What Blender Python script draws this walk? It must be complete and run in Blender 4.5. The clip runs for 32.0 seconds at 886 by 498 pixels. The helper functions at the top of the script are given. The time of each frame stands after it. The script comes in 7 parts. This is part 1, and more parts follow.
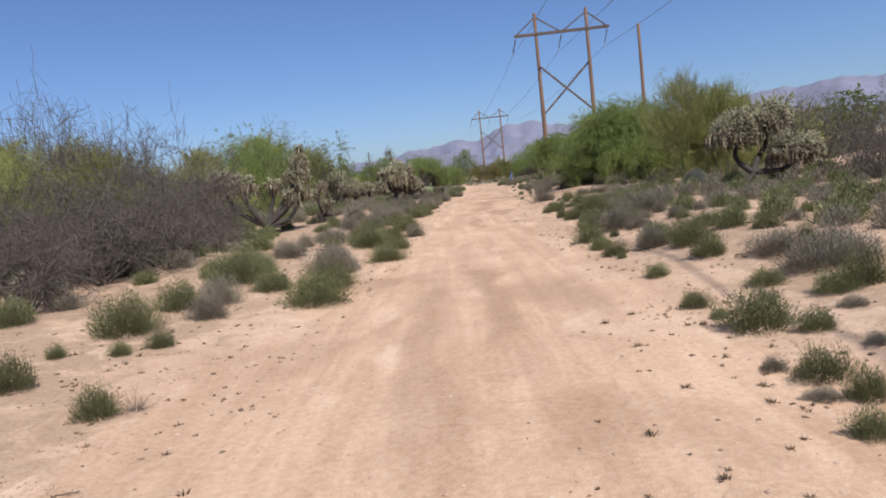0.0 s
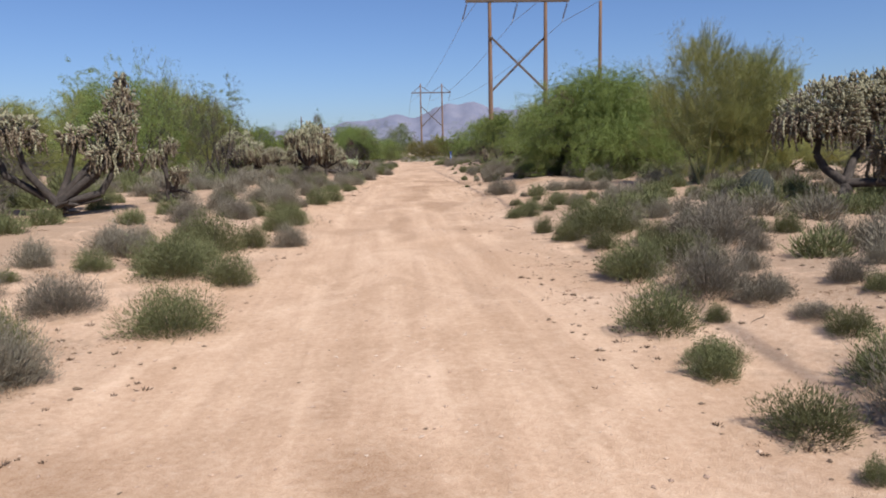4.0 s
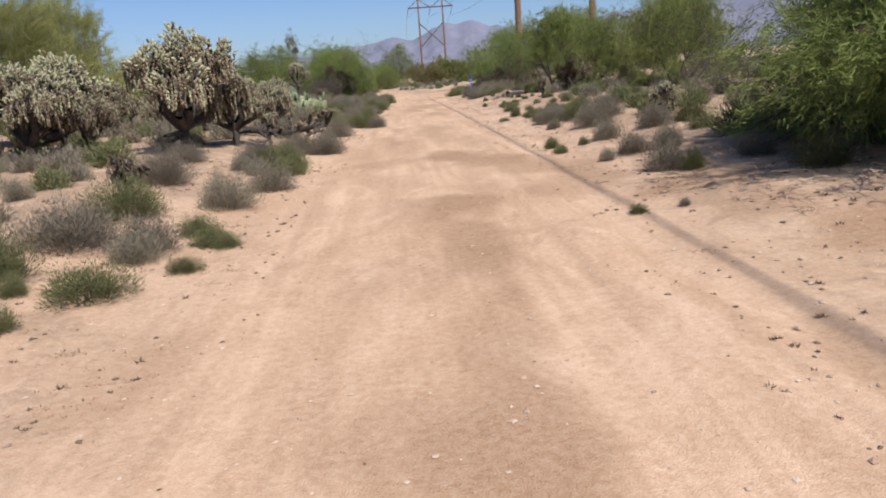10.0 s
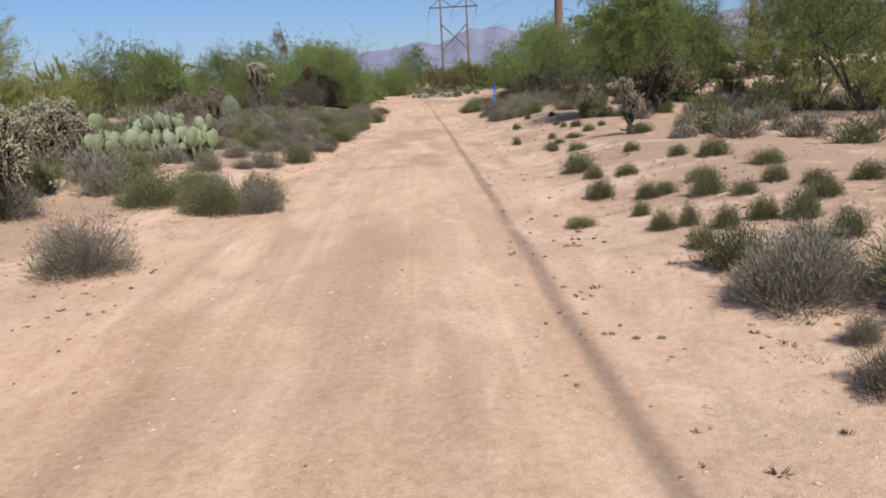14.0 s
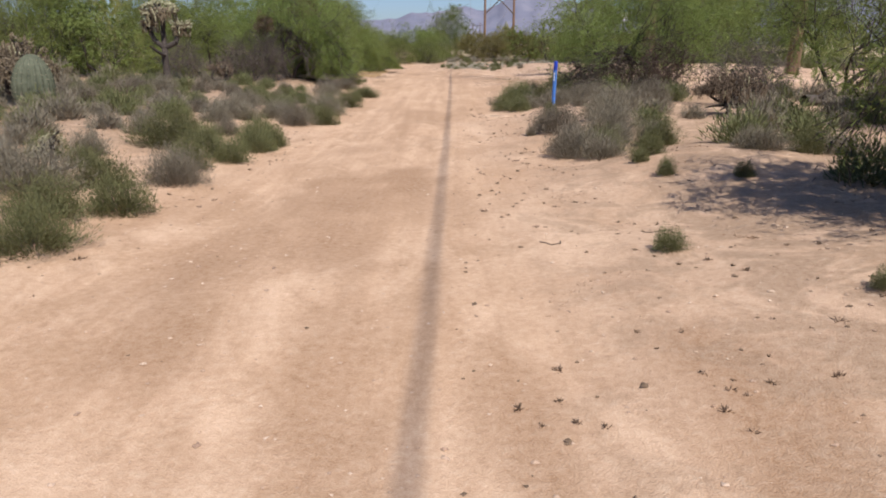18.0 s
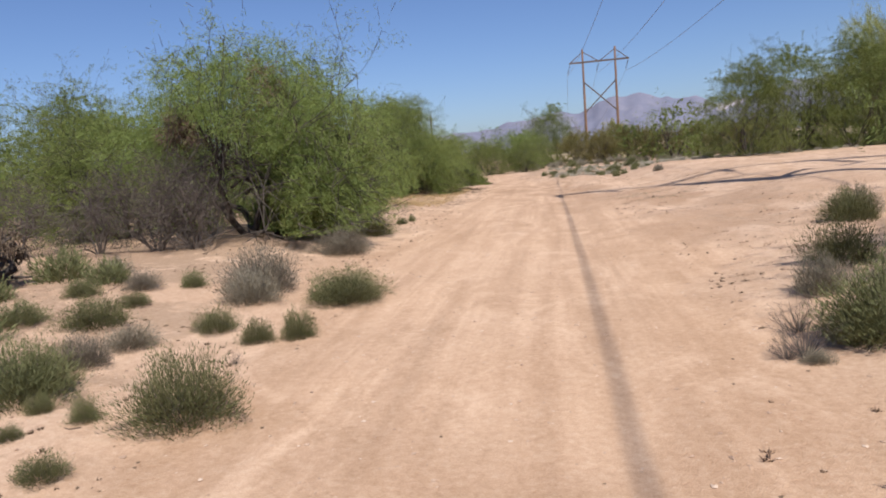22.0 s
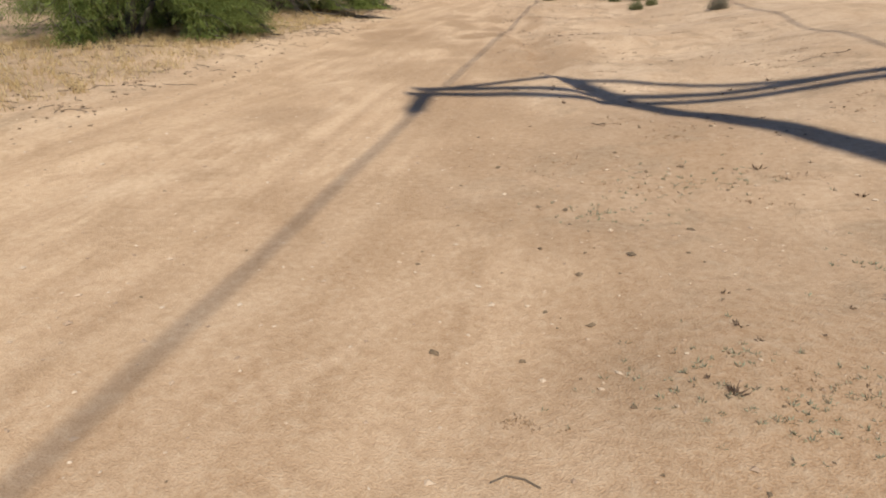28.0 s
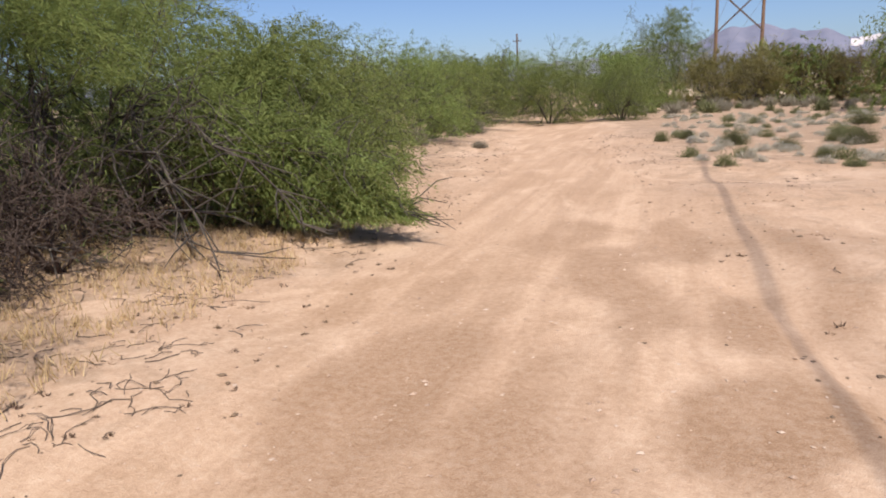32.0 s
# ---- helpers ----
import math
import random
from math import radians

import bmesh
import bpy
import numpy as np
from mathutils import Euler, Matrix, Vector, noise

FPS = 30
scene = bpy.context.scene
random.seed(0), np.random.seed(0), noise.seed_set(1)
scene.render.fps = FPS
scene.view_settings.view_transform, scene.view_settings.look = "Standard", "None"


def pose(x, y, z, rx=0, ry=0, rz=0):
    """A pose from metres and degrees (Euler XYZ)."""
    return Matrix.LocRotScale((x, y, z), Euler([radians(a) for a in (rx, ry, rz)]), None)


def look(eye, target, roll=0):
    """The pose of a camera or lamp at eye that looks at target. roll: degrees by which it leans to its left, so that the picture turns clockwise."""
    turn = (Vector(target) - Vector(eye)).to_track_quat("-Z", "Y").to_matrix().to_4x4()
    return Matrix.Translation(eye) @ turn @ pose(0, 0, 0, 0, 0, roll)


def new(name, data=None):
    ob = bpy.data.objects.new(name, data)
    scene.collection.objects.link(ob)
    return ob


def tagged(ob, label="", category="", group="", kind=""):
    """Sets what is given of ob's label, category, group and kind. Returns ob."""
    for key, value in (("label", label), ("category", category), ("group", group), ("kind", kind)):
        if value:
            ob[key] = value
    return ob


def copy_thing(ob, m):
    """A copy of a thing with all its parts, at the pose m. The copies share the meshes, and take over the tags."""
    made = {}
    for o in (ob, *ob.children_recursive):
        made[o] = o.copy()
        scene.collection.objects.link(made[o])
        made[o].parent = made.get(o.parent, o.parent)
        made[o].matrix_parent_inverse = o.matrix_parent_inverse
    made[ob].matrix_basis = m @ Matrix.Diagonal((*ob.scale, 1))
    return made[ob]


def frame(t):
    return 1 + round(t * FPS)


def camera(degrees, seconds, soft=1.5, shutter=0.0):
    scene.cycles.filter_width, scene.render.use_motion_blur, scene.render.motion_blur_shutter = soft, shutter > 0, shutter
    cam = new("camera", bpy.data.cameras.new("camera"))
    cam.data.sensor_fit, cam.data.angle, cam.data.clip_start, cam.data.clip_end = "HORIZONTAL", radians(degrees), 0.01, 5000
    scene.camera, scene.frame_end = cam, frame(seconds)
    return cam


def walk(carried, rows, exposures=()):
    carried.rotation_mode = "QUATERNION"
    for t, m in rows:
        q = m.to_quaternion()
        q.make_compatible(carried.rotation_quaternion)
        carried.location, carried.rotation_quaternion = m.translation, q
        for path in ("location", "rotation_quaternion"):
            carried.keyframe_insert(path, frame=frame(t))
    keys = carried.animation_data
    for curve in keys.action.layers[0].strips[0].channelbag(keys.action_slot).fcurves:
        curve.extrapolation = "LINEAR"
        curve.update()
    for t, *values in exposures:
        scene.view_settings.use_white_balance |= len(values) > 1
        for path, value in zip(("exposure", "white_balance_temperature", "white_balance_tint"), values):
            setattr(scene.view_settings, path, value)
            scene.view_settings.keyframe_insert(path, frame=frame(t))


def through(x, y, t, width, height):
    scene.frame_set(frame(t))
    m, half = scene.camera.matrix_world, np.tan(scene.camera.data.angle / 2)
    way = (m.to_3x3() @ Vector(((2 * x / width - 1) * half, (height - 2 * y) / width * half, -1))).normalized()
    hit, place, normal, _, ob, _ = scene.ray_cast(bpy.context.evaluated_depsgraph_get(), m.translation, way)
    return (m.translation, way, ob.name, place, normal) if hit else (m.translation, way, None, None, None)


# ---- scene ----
cam = camera(65.0, 32.0, soft=1.9)
PATH = [
    (0, (-0.000, -0.002, 1.192), (-0.038, 1.987, 0.987), -6.35),
    (0.5, (-0.080, 0.334, 1.180), (-0.152, 2.328, 1.035), -3.65),
    (1, (-0.134, 0.783, 1.178), (-0.205, 2.772, 0.972), 0.21),
    (1.5, (-0.160, 1.351, 1.177), (-0.228, 3.336, 0.945), -0.93),
    (2, (-0.024, 2.072, 1.160), (0.073, 4.051, 0.885), -1.78),
    (2.5, (0.040, 2.911, 1.162), (0.169, 4.878, 0.824), -0.77),
    (3, (0.150, 3.812, 1.158), (0.203, 5.782, 0.815), -4.15),
    (3.5, (0.199, 4.758, 1.150), (0.308, 6.727, 0.819), -2.85),
    (4, (0.320, 5.780, 1.132), (0.477, 7.754, 0.848), -1.34),
    (4.5, (0.439, 6.704, 1.160), (0.500, 8.689, 0.920), -1.65),
    (6.5, (0.447, 10.968, 1.229), (0.575, 12.943, 0.937), -1.86),
    (7, (0.474, 12.173, 1.230), (0.499, 14.148, 0.921), -2.52),
    (7.5, (0.476, 13.347, 1.253), (0.430, 15.324, 0.949), -0.61),
    (8, (0.569, 14.503, 1.256), (0.499, 16.480, 0.961), -1.29),
    (8.5, (0.640, 15.689, 1.249), (0.531, 17.657, 0.914), -2.97),
    (9, (0.644, 16.755, 1.243), (0.592, 18.707, 0.809), -4.24),
    (9.5, (0.663, 17.941, 1.240), (0.742, 19.876, 0.743), -3.50),
    (10, (0.686, 19.091, 1.232), (0.812, 21.025, 0.739), -4.24),
    (10.5, (0.792, 20.292, 1.249), (0.879, 22.234, 0.778), -5.53),
    (11, (0.922, 21.477, 1.238), (0.963, 23.402, 0.697), -7.53),
    (11.5, (1.136, 22.721, 1.241), (1.172, 24.637, 0.669), -6.41),
    (12, (1.319, 23.960, 1.248), (1.338, 25.887, 0.712), -5.64),
    (12.5, (1.436, 25.058, 1.279), (1.449, 26.984, 0.739), -7.80),
    (13, (1.580, 26.230, 1.218), (1.574, 28.146, 0.645), -9.04),
    (13.5, (1.775, 27.420, 1.224), (1.825, 29.333, 0.642), -8.12),
    (14, (1.919, 28.653, 1.249), (1.986, 30.595, 0.772), -3.29),
    (14.5, (1.927, 29.807, 1.261), (1.792, 31.772, 0.917), -0.26),
    (16.5, (2.229, 34.612, 1.270), (2.136, 36.572, 0.887), -6.01),
    (17, (2.386, 35.966, 1.274), (2.368, 37.907, 0.792), -5.79),
    (17.5, (2.626, 37.401, 1.245), (2.646, 39.324, 0.695), -3.33),
    (18, (2.807, 38.835, 1.240), (2.787, 40.754, 0.677), 0.12),
    (18.5, (2.804, 40.248, 1.265), (2.745, 42.177, 0.739), 0.79),
    (19, (2.688, 41.614, 1.258), (2.606, 43.577, 0.884), -0.75),
    (19.5, (2.530, 43.034, 1.234), (2.322, 45.002, 0.948), -3.16),
    (20, (2.393, 44.395, 1.193), (2.106, 46.347, 0.863), -6.99),
    (20.5, (2.352, 45.786, 1.173), (2.145, 47.745, 0.828), -8.56),
    (21, (2.421, 47.176, 1.164), (2.343, 49.145, 0.822), -5.69),
    (21.5, (2.446, 48.549, 1.183), (2.252, 50.513, 0.862), -4.55),
    (22, (2.517, 49.800, 1.173), (2.202, 51.758, 0.914), -4.70),
    (22.5, (2.522, 50.930, 1.190), (2.158, 52.880, 0.936), -2.88),
    (23, (2.599, 52.089, 1.198), (2.387, 54.050, 0.867), -2.38),
    (23.5, (2.769, 53.270, 1.179), (2.796, 55.211, 0.698), -1.15),
    (24, (3.015, 54.377, 1.147), (3.175, 56.255, 0.478), 0.28),
    (24.5, (3.299, 55.451, 1.149), (3.494, 57.326, 0.480), -0.96),
    (25, (3.610, 56.558, 1.149), (3.832, 58.471, 0.608), 0.65),
    (25.5, (3.832, 57.523, 1.212), (4.024, 59.449, 0.705), 4.38),
    (27.5, (4.072, 61.112, 1.177), (3.823, 62.961, 0.456), -1.11),
    (28, (4.007, 62.074, 1.141), (3.660, 63.876, 0.346), -0.44),
    (28.5, (3.906, 63.069, 1.162), (3.528, 64.857, 0.349), 0.11),
    (29, (3.645, 64.106, 1.136), (3.159, 65.903, 0.404), -1.24),
    (29.5, (3.359, 65.094, 1.149), (2.758, 66.911, 0.570), -4.50),
    (30, (3.081, 66.155, 1.147), (2.479, 67.993, 0.639), -4.50),
    (30.5, (2.863, 67.261, 1.121), (2.285, 69.105, 0.607), -3.66),
    (31, (2.621, 68.352, 1.090), (2.077, 70.206, 0.571), -2.58),
    (31.5, (2.381, 69.451, 1.088), (1.778, 71.297, 0.609), -2.90),
    (32, (2.102, 70.574, 1.099), (1.528, 72.438, 0.658), -2.57),
]
walk(cam, [(t, look(eye, target, roll)) for t, eye, target, roll in PATH],
     [(0, 0.32, 6190, 10), (3, 0.33, 6180, 9), (7, 0.38, 6310, 11), (10, 0.34, 6290, 10), (14, 0.30, 6180, 10), (17, 0.32, 6400, 11), (18, 0.28, 6450, 11), (20, 0.27, 6230, 10), (23, 0.34, 6500, 12),
      (24, 0.17, 6600, 10), (25, 0.17, 6700, 7), (28, 0.15, 6800, 0), (29, 0.12, 6900, 0), (30, 0.25, 6540, 6), (31, 0.28, 6550, 9), (32, 0.40, 6480, 12)])

# ---- light ----
SUN_WAY = Vector((-0.348, 0.648, -1.0)).normalized()      # the way the sunlight travels
ELEVATION = math.asin(-SUN_WAY.z)
AZIMUTH = math.atan2(-SUN_WAY.x, -SUN_WAY.y)               # of the sun, clockwise from +y
world = bpy.data.worlds.new("desert_sky")
scene.world = world
world.use_nodes = True
wn = world.node_tree.nodes
sky = wn.new("ShaderNodeTexSky")
sky.sky_type, sky.sun_disc = "NISHITA", False
sky.sun_elevation, sky.sun_rotation = ELEVATION, AZIMUTH
sky.air_density, sky.dust_density, sky.ozone_density, sky.altitude = 1.0, 1.3, 3.0, 700.0
wn["Background"].inputs["Strength"].default_value = 0.0785
tint = wn.new("ShaderNodeMix")
tint.data_type, tint.blend_type = "RGBA", "MULTIPLY"
tint.inputs[0].default_value, tint.inputs[7].default_value = 1.0, (0.83, 0.91, 1.13, 1.0)
world.node_tree.links.new(sky.outputs["Color"], tint.inputs[6])
world.node_tree.links.new(tint.outputs[2], wn["Background"].inputs["Color"])
sun = new("sun", bpy.data.lights.new("sun", "SUN"))
sun.data.energy, sun.data.angle, sun.data.color = 4.8, radians(0.5), (1.0, 0.94, 0.86)
sun.matrix_world = SUN_WAY.to_track_quat("-Z", "Y").to_matrix().to_4x4()


# ---- materials ----
def ramp(nt, fac, stops):
    r = nt.nodes.new("ShaderNodeValToRGB")
    while len(r.color_ramp.elements) < len(stops):
        r.color_ramp.elements.new(0.5)
    for e, (p, c) in zip(r.color_ramp.elements, stops):
        e.position, e.color = p, (*c, 1.0)
    nt.links.new(fac, r.inputs["Fac"])
    return r.outputs["Color"]


def tex_noise(nt, coords, scale, detail=4.0, rough=0.55, distortion=0.0):
    n = nt.nodes.new("ShaderNodeTexNoise")
    n.inputs["Scale"].default_value, n.inputs["Detail"].default_value = scale, detail
    n.inputs["Roughness"].default_value, n.inputs["Distortion"].default_value = rough, distortion
    nt.links.new(coords, n.inputs["Vector"])
    return n.outputs["Fac"]


def blend(nt, fac, a, b, kind="MIX"):
    m = nt.nodes.new("ShaderNodeMix")
    m.data_type, m.blend_type = "RGBA", kind
    for sock, val in ((m.inputs[0], fac), (m.inputs[6], a), (m.inputs[7], b)):
        if isinstance(val, (int, float)):
            sock.default_value = val
        elif isinstance(val, tuple):
            sock.default_value = (*val, 1.0)
        else:
            nt.links.new(val, sock)
    return m.outputs[2]


def calc(nt, op, a, b=0.0):
    m = nt.nodes.new("ShaderNodeMath")
    m.operation, m.use_clamp = op, op in ("MULTIPLY", "SMOOTHSTEP")
    for sock, val in ((m.inputs[0], a), (m.inputs[1], b)):
        if isinstance(val, (int, float)):
            sock.default_value = val
        else:
            nt.links.new(val, sock)
    return m.outputs[0]


def bumped(nt, bsdf, height, strength, distance):
    b = nt.nodes.new("ShaderNodeBump")
    b.inputs["Strength"].default_value, b.inputs["Distance"].default_value = strength, distance
    nt.links.new(height, b.inputs["Height"])
    nt.links.new(b.outputs["Normal"], bsdf.inputs["Normal"])


def material(name):
    m = bpy.data.materials.new(name)
    m.use_nodes = True
    nt = m.node_tree
    return m, nt, nt.nodes["Principled BSDF"]


def scaled_coords(nt, source, s):
    mp = nt.nodes.new("ShaderNodeMapping")
    mp.inputs["Scale"].default_value = s
    nt.links.new(source, mp.inputs["Vector"])
    return mp.outputs["Vector"]


def rough_mat(name, dark, mid, light, scale, bump=0.4, stretch=(1, 1, 1), rough=0.9, distance=0.01):
    """Wood, bark, rock, concrete: three tones of one noise with finer grain over it, and relief."""
    m, nt, b = material(name)
    co = scaled_coords(nt, nt.nodes.new("ShaderNodeTexCoord").outputs["Object"], stretch)
    n1, n2 = tex_noise(nt, co, scale, 5), tex_noise(nt, co, scale * 6, 4, 0.65)
    c = ramp(nt, n1, ((0.28, dark), (0.5, mid), (0.74, light)))
    c = blend(nt, 0.35, c, ramp(nt, n2, ((0.3, dark), (0.7, light))))
    nt.links.new(c, b.inputs["Base Color"])
    b.inputs["Roughness"].default_value = rough
    bumped(nt, b, calc(nt, "ADD", n1, n2), bump, distance)
    return m


def leaf_mat(name, low, mid, high, through=0.45):
    """Leaves: each one a little different, some light passing through."""
    m, nt, b = material(name)
    geo = nt.nodes.new("ShaderNodeNewGeometry")
    info = nt.nodes.new("ShaderNodeObjectInfo")
    c = ramp(nt, geo.outputs["Random Per Island"], ((0.0, low), (0.5, mid), (1.0, high)))
    co = nt.nodes.new("ShaderNodeTexCoord").outputs["Object"]
    c = blend(nt, calc(nt, "MULTIPLY", tex_noise(nt, co, 2.2, 2), 0.5), c, high)
    hs = nt.nodes.new("ShaderNodeHueSaturation")
    nt.links.new(c, hs.inputs["Color"])
    nt.links.new(calc(nt, "ADD", calc(nt, "MULTIPLY", info.outputs["Random"], 0.34), 0.84), hs.inputs["Value"])
    nt.links.new(calc(nt, "ADD", calc(nt, "MULTIPLY", info.outputs["Random"], 0.02), 0.488), hs.inputs["Hue"])
    c = hs.outputs["Color"]
    nt.links.new(c, b.inputs["Base Color"])
    b.inputs["Roughness"].default_value = 0.7
    b.inputs["Specular IOR Level"].default_value = 0.12
    t = nt.nodes.new("ShaderNodeBsdfTranslucent")
    nt.links.new(c, t.inputs["Color"])
    mx = nt.nodes.new("ShaderNodeMixShader")
    mx.inputs[0].default_value = through
    nt.links.new(b.outputs[0], mx.inputs[1])
    nt.links.new(t.outputs[0], mx.inputs[2])
    nt.links.new(mx.outputs[0], nt.nodes["Material Output"].inputs["Surface"])
    return m


def sand_mat():
    """Pale pinkish sand: wheel-worn streaks on the trail, crusted soil beside it, gravel speckle, stained soil and
    painted shade.
    """
    m, nt, b = material("desert_sand")
    co = nt.nodes.new("ShaderNodeTexCoord").outputs["Object"]
    trail = nt.nodes.new("ShaderNodeAttribute")
    trail.attribute_name = "trail"
    stain_shade = nt.nodes.new("ShaderNodeAttribute")
    stain_shade.attribute_name = "stain_shade"
    scrub_floor = nt.nodes.new("ShaderNodeAttribute")
    scrub_floor.attribute_name = "litter"
    tr, st, lit = trail.outputs["Fac"], stain_shade.outputs["Fac"], scrub_floor.outputs["Fac"]
    big = tex_noise(nt, co, 0.55, 5, 0.6, 0.3)
    mid = tex_noise(nt, co, 3.1, 5, 0.6)
    fine = tex_noise(nt, co, 26.0, 4, 0.75)
    grit = tex_noise(nt, co, 150.0, 2, 0.7)
    streak = tex_noise(nt, scaled_coords(nt, co, (4.2, 0.22, 1.0)), 1.0, 4, 0.6, 0.4)
    worn = ramp(nt, streak, ((0.28, (0.37, 0.215, 0.122)), (0.44, (0.515, 0.315, 0.19)), (0.62, (0.70, 0.462, 0.302))))
    crust = ramp(nt, big, ((0.30, (0.40, 0.25, 0.16)), (0.48, (0.56, 0.375, 0.255)), (0.70, (0.67, 0.475, 0.345))))
    c = blend(nt, tr, crust, worn)
    c = blend(nt, 0.3, c, ramp(nt, mid, ((0.3, (0.36, 0.22, 0.138)), (0.7, (0.60, 0.42, 0.288)))))
    tread = tex_noise(nt, scaled_coords(nt, co, (1.0, 0.36, 1.0)), 0.75, 6, 0.62, 0.9)
    c = blend(nt, calc(nt, "MULTIPLY", ramp(nt, tread, ((0.46, (0, 0, 0)), (0.62, (1, 1, 1)))), 0.50), c, (0.345, 0.190, 0.097))
    smudge = tex_noise(nt, scaled_coords(nt, co, (1.0, 0.55, 1.0)), 1.9, 7, 0.66, 1.4)
    where = ramp(nt, tex_noise(nt, co, 0.33, 2), ((0.36, (0, 0, 0)), (0.60, (1, 1, 1))))
    c = blend(nt, calc(nt, "MULTIPLY", calc(nt, "MULTIPLY", ramp(nt, smudge, ((0.49, (0, 0, 0)), (0.60, (1, 1, 1)))), where), 0.58), c, (0.34, 0.192, 0.10))
    pale = tex_noise(nt, scaled_coords(nt, co, (1.0, 0.5, 1.0)), 1.3, 5, 0.6, 1.0)
    c = blend(nt, calc(nt, "MULTIPLY", ramp(nt, pale, ((0.55, (0, 0, 0)), (0.70, (1, 1, 1)))), 0.72), c, (0.74, 0.515, 0.358))
    dark_patch = calc(nt, "MULTIPLY", st, calc(nt, "ADD", calc(nt, "MULTIPLY", mid, 1.1), 0.45))
    c = blend(nt, dark_patch, c, (0.25, 0.126, 0.056))
    scraps = tex_noise(nt, co, 2.3, 6, 0.68, 0.8)
    strewn = ramp(nt, calc(nt, "ADD", scraps, calc(nt, "MULTIPLY", lit, 0.13)), ((0.51, (0, 0, 0)), (0.62, (1, 1, 1))))
    bare = calc(nt, "SUBTRACT", 1.0, tr)
    c = blend(nt, calc(nt, "MULTIPLY", calc(nt, "MULTIPLY", strewn, bare), calc(nt, "ADD", 0.62, calc(nt, "MULTIPLY", lit, 0.24))), c, (0.245, 0.155, 0.095))
    c = blend(nt, 0.30, c, ramp(nt, fine, ((0.34, (0.24, 0.15, 0.095)), (0.5, (0.47, 0.325, 0.22)), (0.70, (0.66, 0.53, 0.41)))))
    c = blend(nt, 0.16, c, ramp(nt, grit, ((0.35, (0.21, 0.135, 0.085)), (0.65, (0.66, 0.55, 0.43)))))
    nt.links.new(c, b.inputs["Base Color"])
    b.inputs["Roughness"].default_value = 0.95
    b.inputs["Specular IOR Level"].default_value = 0.15
    h = calc(nt, "ADD", calc(nt, "MULTIPLY", mid, 0.16), calc(nt, "ADD", calc(nt, "MULTIPLY", fine, 0.26), calc(nt, "MULTIPLY", grit, 0.22)))
    bumped(nt, b, h, 0.55, 0.045)
    return m


SAND = sand_mat()
MESQUITE = leaf_mat("mesquite_leaf", (0.100, 0.136, 0.037), (0.162, 0.204, 0.058), (0.256, 0.298, 0.098), 0.42)
PALO = leaf_mat("palo_verde_leaf", (0.20, 0.215, 0.065), (0.29, 0.30, 0.10), (0.39, 0.39, 0.155), 0.5)
BURSAGE = leaf_mat("bursage_leaf", (0.098, 0.104, 0.044), (0.128, 0.133, 0.058), (0.172, 0.172, 0.083), 0.18)
GREYLEAF = leaf_mat("dry_bursage_leaf", (0.145, 0.125, 0.090), (0.195, 0.170, 0.125), (0.265, 0.235, 0.178), 0.18)
SILVER = leaf_mat("silver_scrub_leaf", (0.25, 0.225, 0.175), (0.34, 0.31, 0.25), (0.44, 0.41, 0.34), 0.15)
CREOSOTE = leaf_mat("creosote_leaf", (0.13, 0.12, 0.04), (0.19, 0.165, 0.06), (0.27, 0.23, 0.095), 0.45)
STRAW = leaf_mat("dry_grass", (0.40, 0.28, 0.13), (0.54, 0.40, 0.20), (0.66, 0.52, 0.30), 0.3)
DEADLEAF = leaf_mat("dead_foliage", (0.085, 0.055, 0.038), (0.13, 0.088, 0.06), (0.19, 0.135, 0.092), 0.1)
LITTER = leaf_mat("plant_litter", (0.17, 0.105, 0.062), (0.25, 0.16, 0.095), (0.34, 0.235, 0.145), 0.1)
WEED = leaf_mat("flat_weed", (0.16, 0.155, 0.10), (0.22, 0.21, 0.145), (0.30, 0.28, 0.20), 0.1)
DRYTWIG = rough_mat("brown_dead_twig", (0.05, 0.034, 0.024), (0.10, 0.07, 0.05), (0.18, 0.135, 0.10), 14, 0.4)
BARK = rough_mat("mesquite_bark", (0.028, 0.022, 0.018), (0.06, 0.047, 0.038), (0.13, 0.105, 0.085), 9, 0.8, (1, 1, 0.25))
GREENBARK = rough_mat("palo_verde_bark", (0.10, 0.10, 0.04), (0.17, 0.17, 0.07), (0.26, 0.25, 0.12), 8, 0.4, (1, 1, 0.3))
TWIG = rough_mat("grey_dead_twig", (0.045, 0.034, 0.029), (0.098, 0.076, 0.063), (0.175, 0.145, 0.12), 12, 0.4, (1, 1, 0.4))
DARK_TWIG = rough_mat("dark_brown_dead_twig", (0.028, 0.018, 0.014), (0.060, 0.039, 0.030), (0.118, 0.080, 0.060), 12, 0.4, (1, 1, 0.4))
STEM = rough_mat("shrub_stem", (0.05, 0.04, 0.028), (0.095, 0.08, 0.055), (0.17, 0.145, 0.105), 14, 0.3)
CHOLLA_WOOD = rough_mat("cholla_trunk_bark", (0.018, 0.014, 0.012), (0.045, 0.034, 0.028), (0.10, 0.08, 0.065), 16, 0.9)
JOINT = leaf_mat("cholla_joint_skin", (0.20, 0.188, 0.105), (0.33, 0.312, 0.19), (0.47, 0.445, 0.295), 0.08)
FRUIT = leaf_mat("cholla_hanging_fruit", (0.075, 0.055, 0.038), (0.145, 0.108, 0.075), (0.24, 0.19, 0.13), 0.05)
SPINE = leaf_mat("cholla_spines", (0.28, 0.26, 0.165), (0.40, 0.375, 0.25), (0.52, 0.49, 0.345), 0.3)
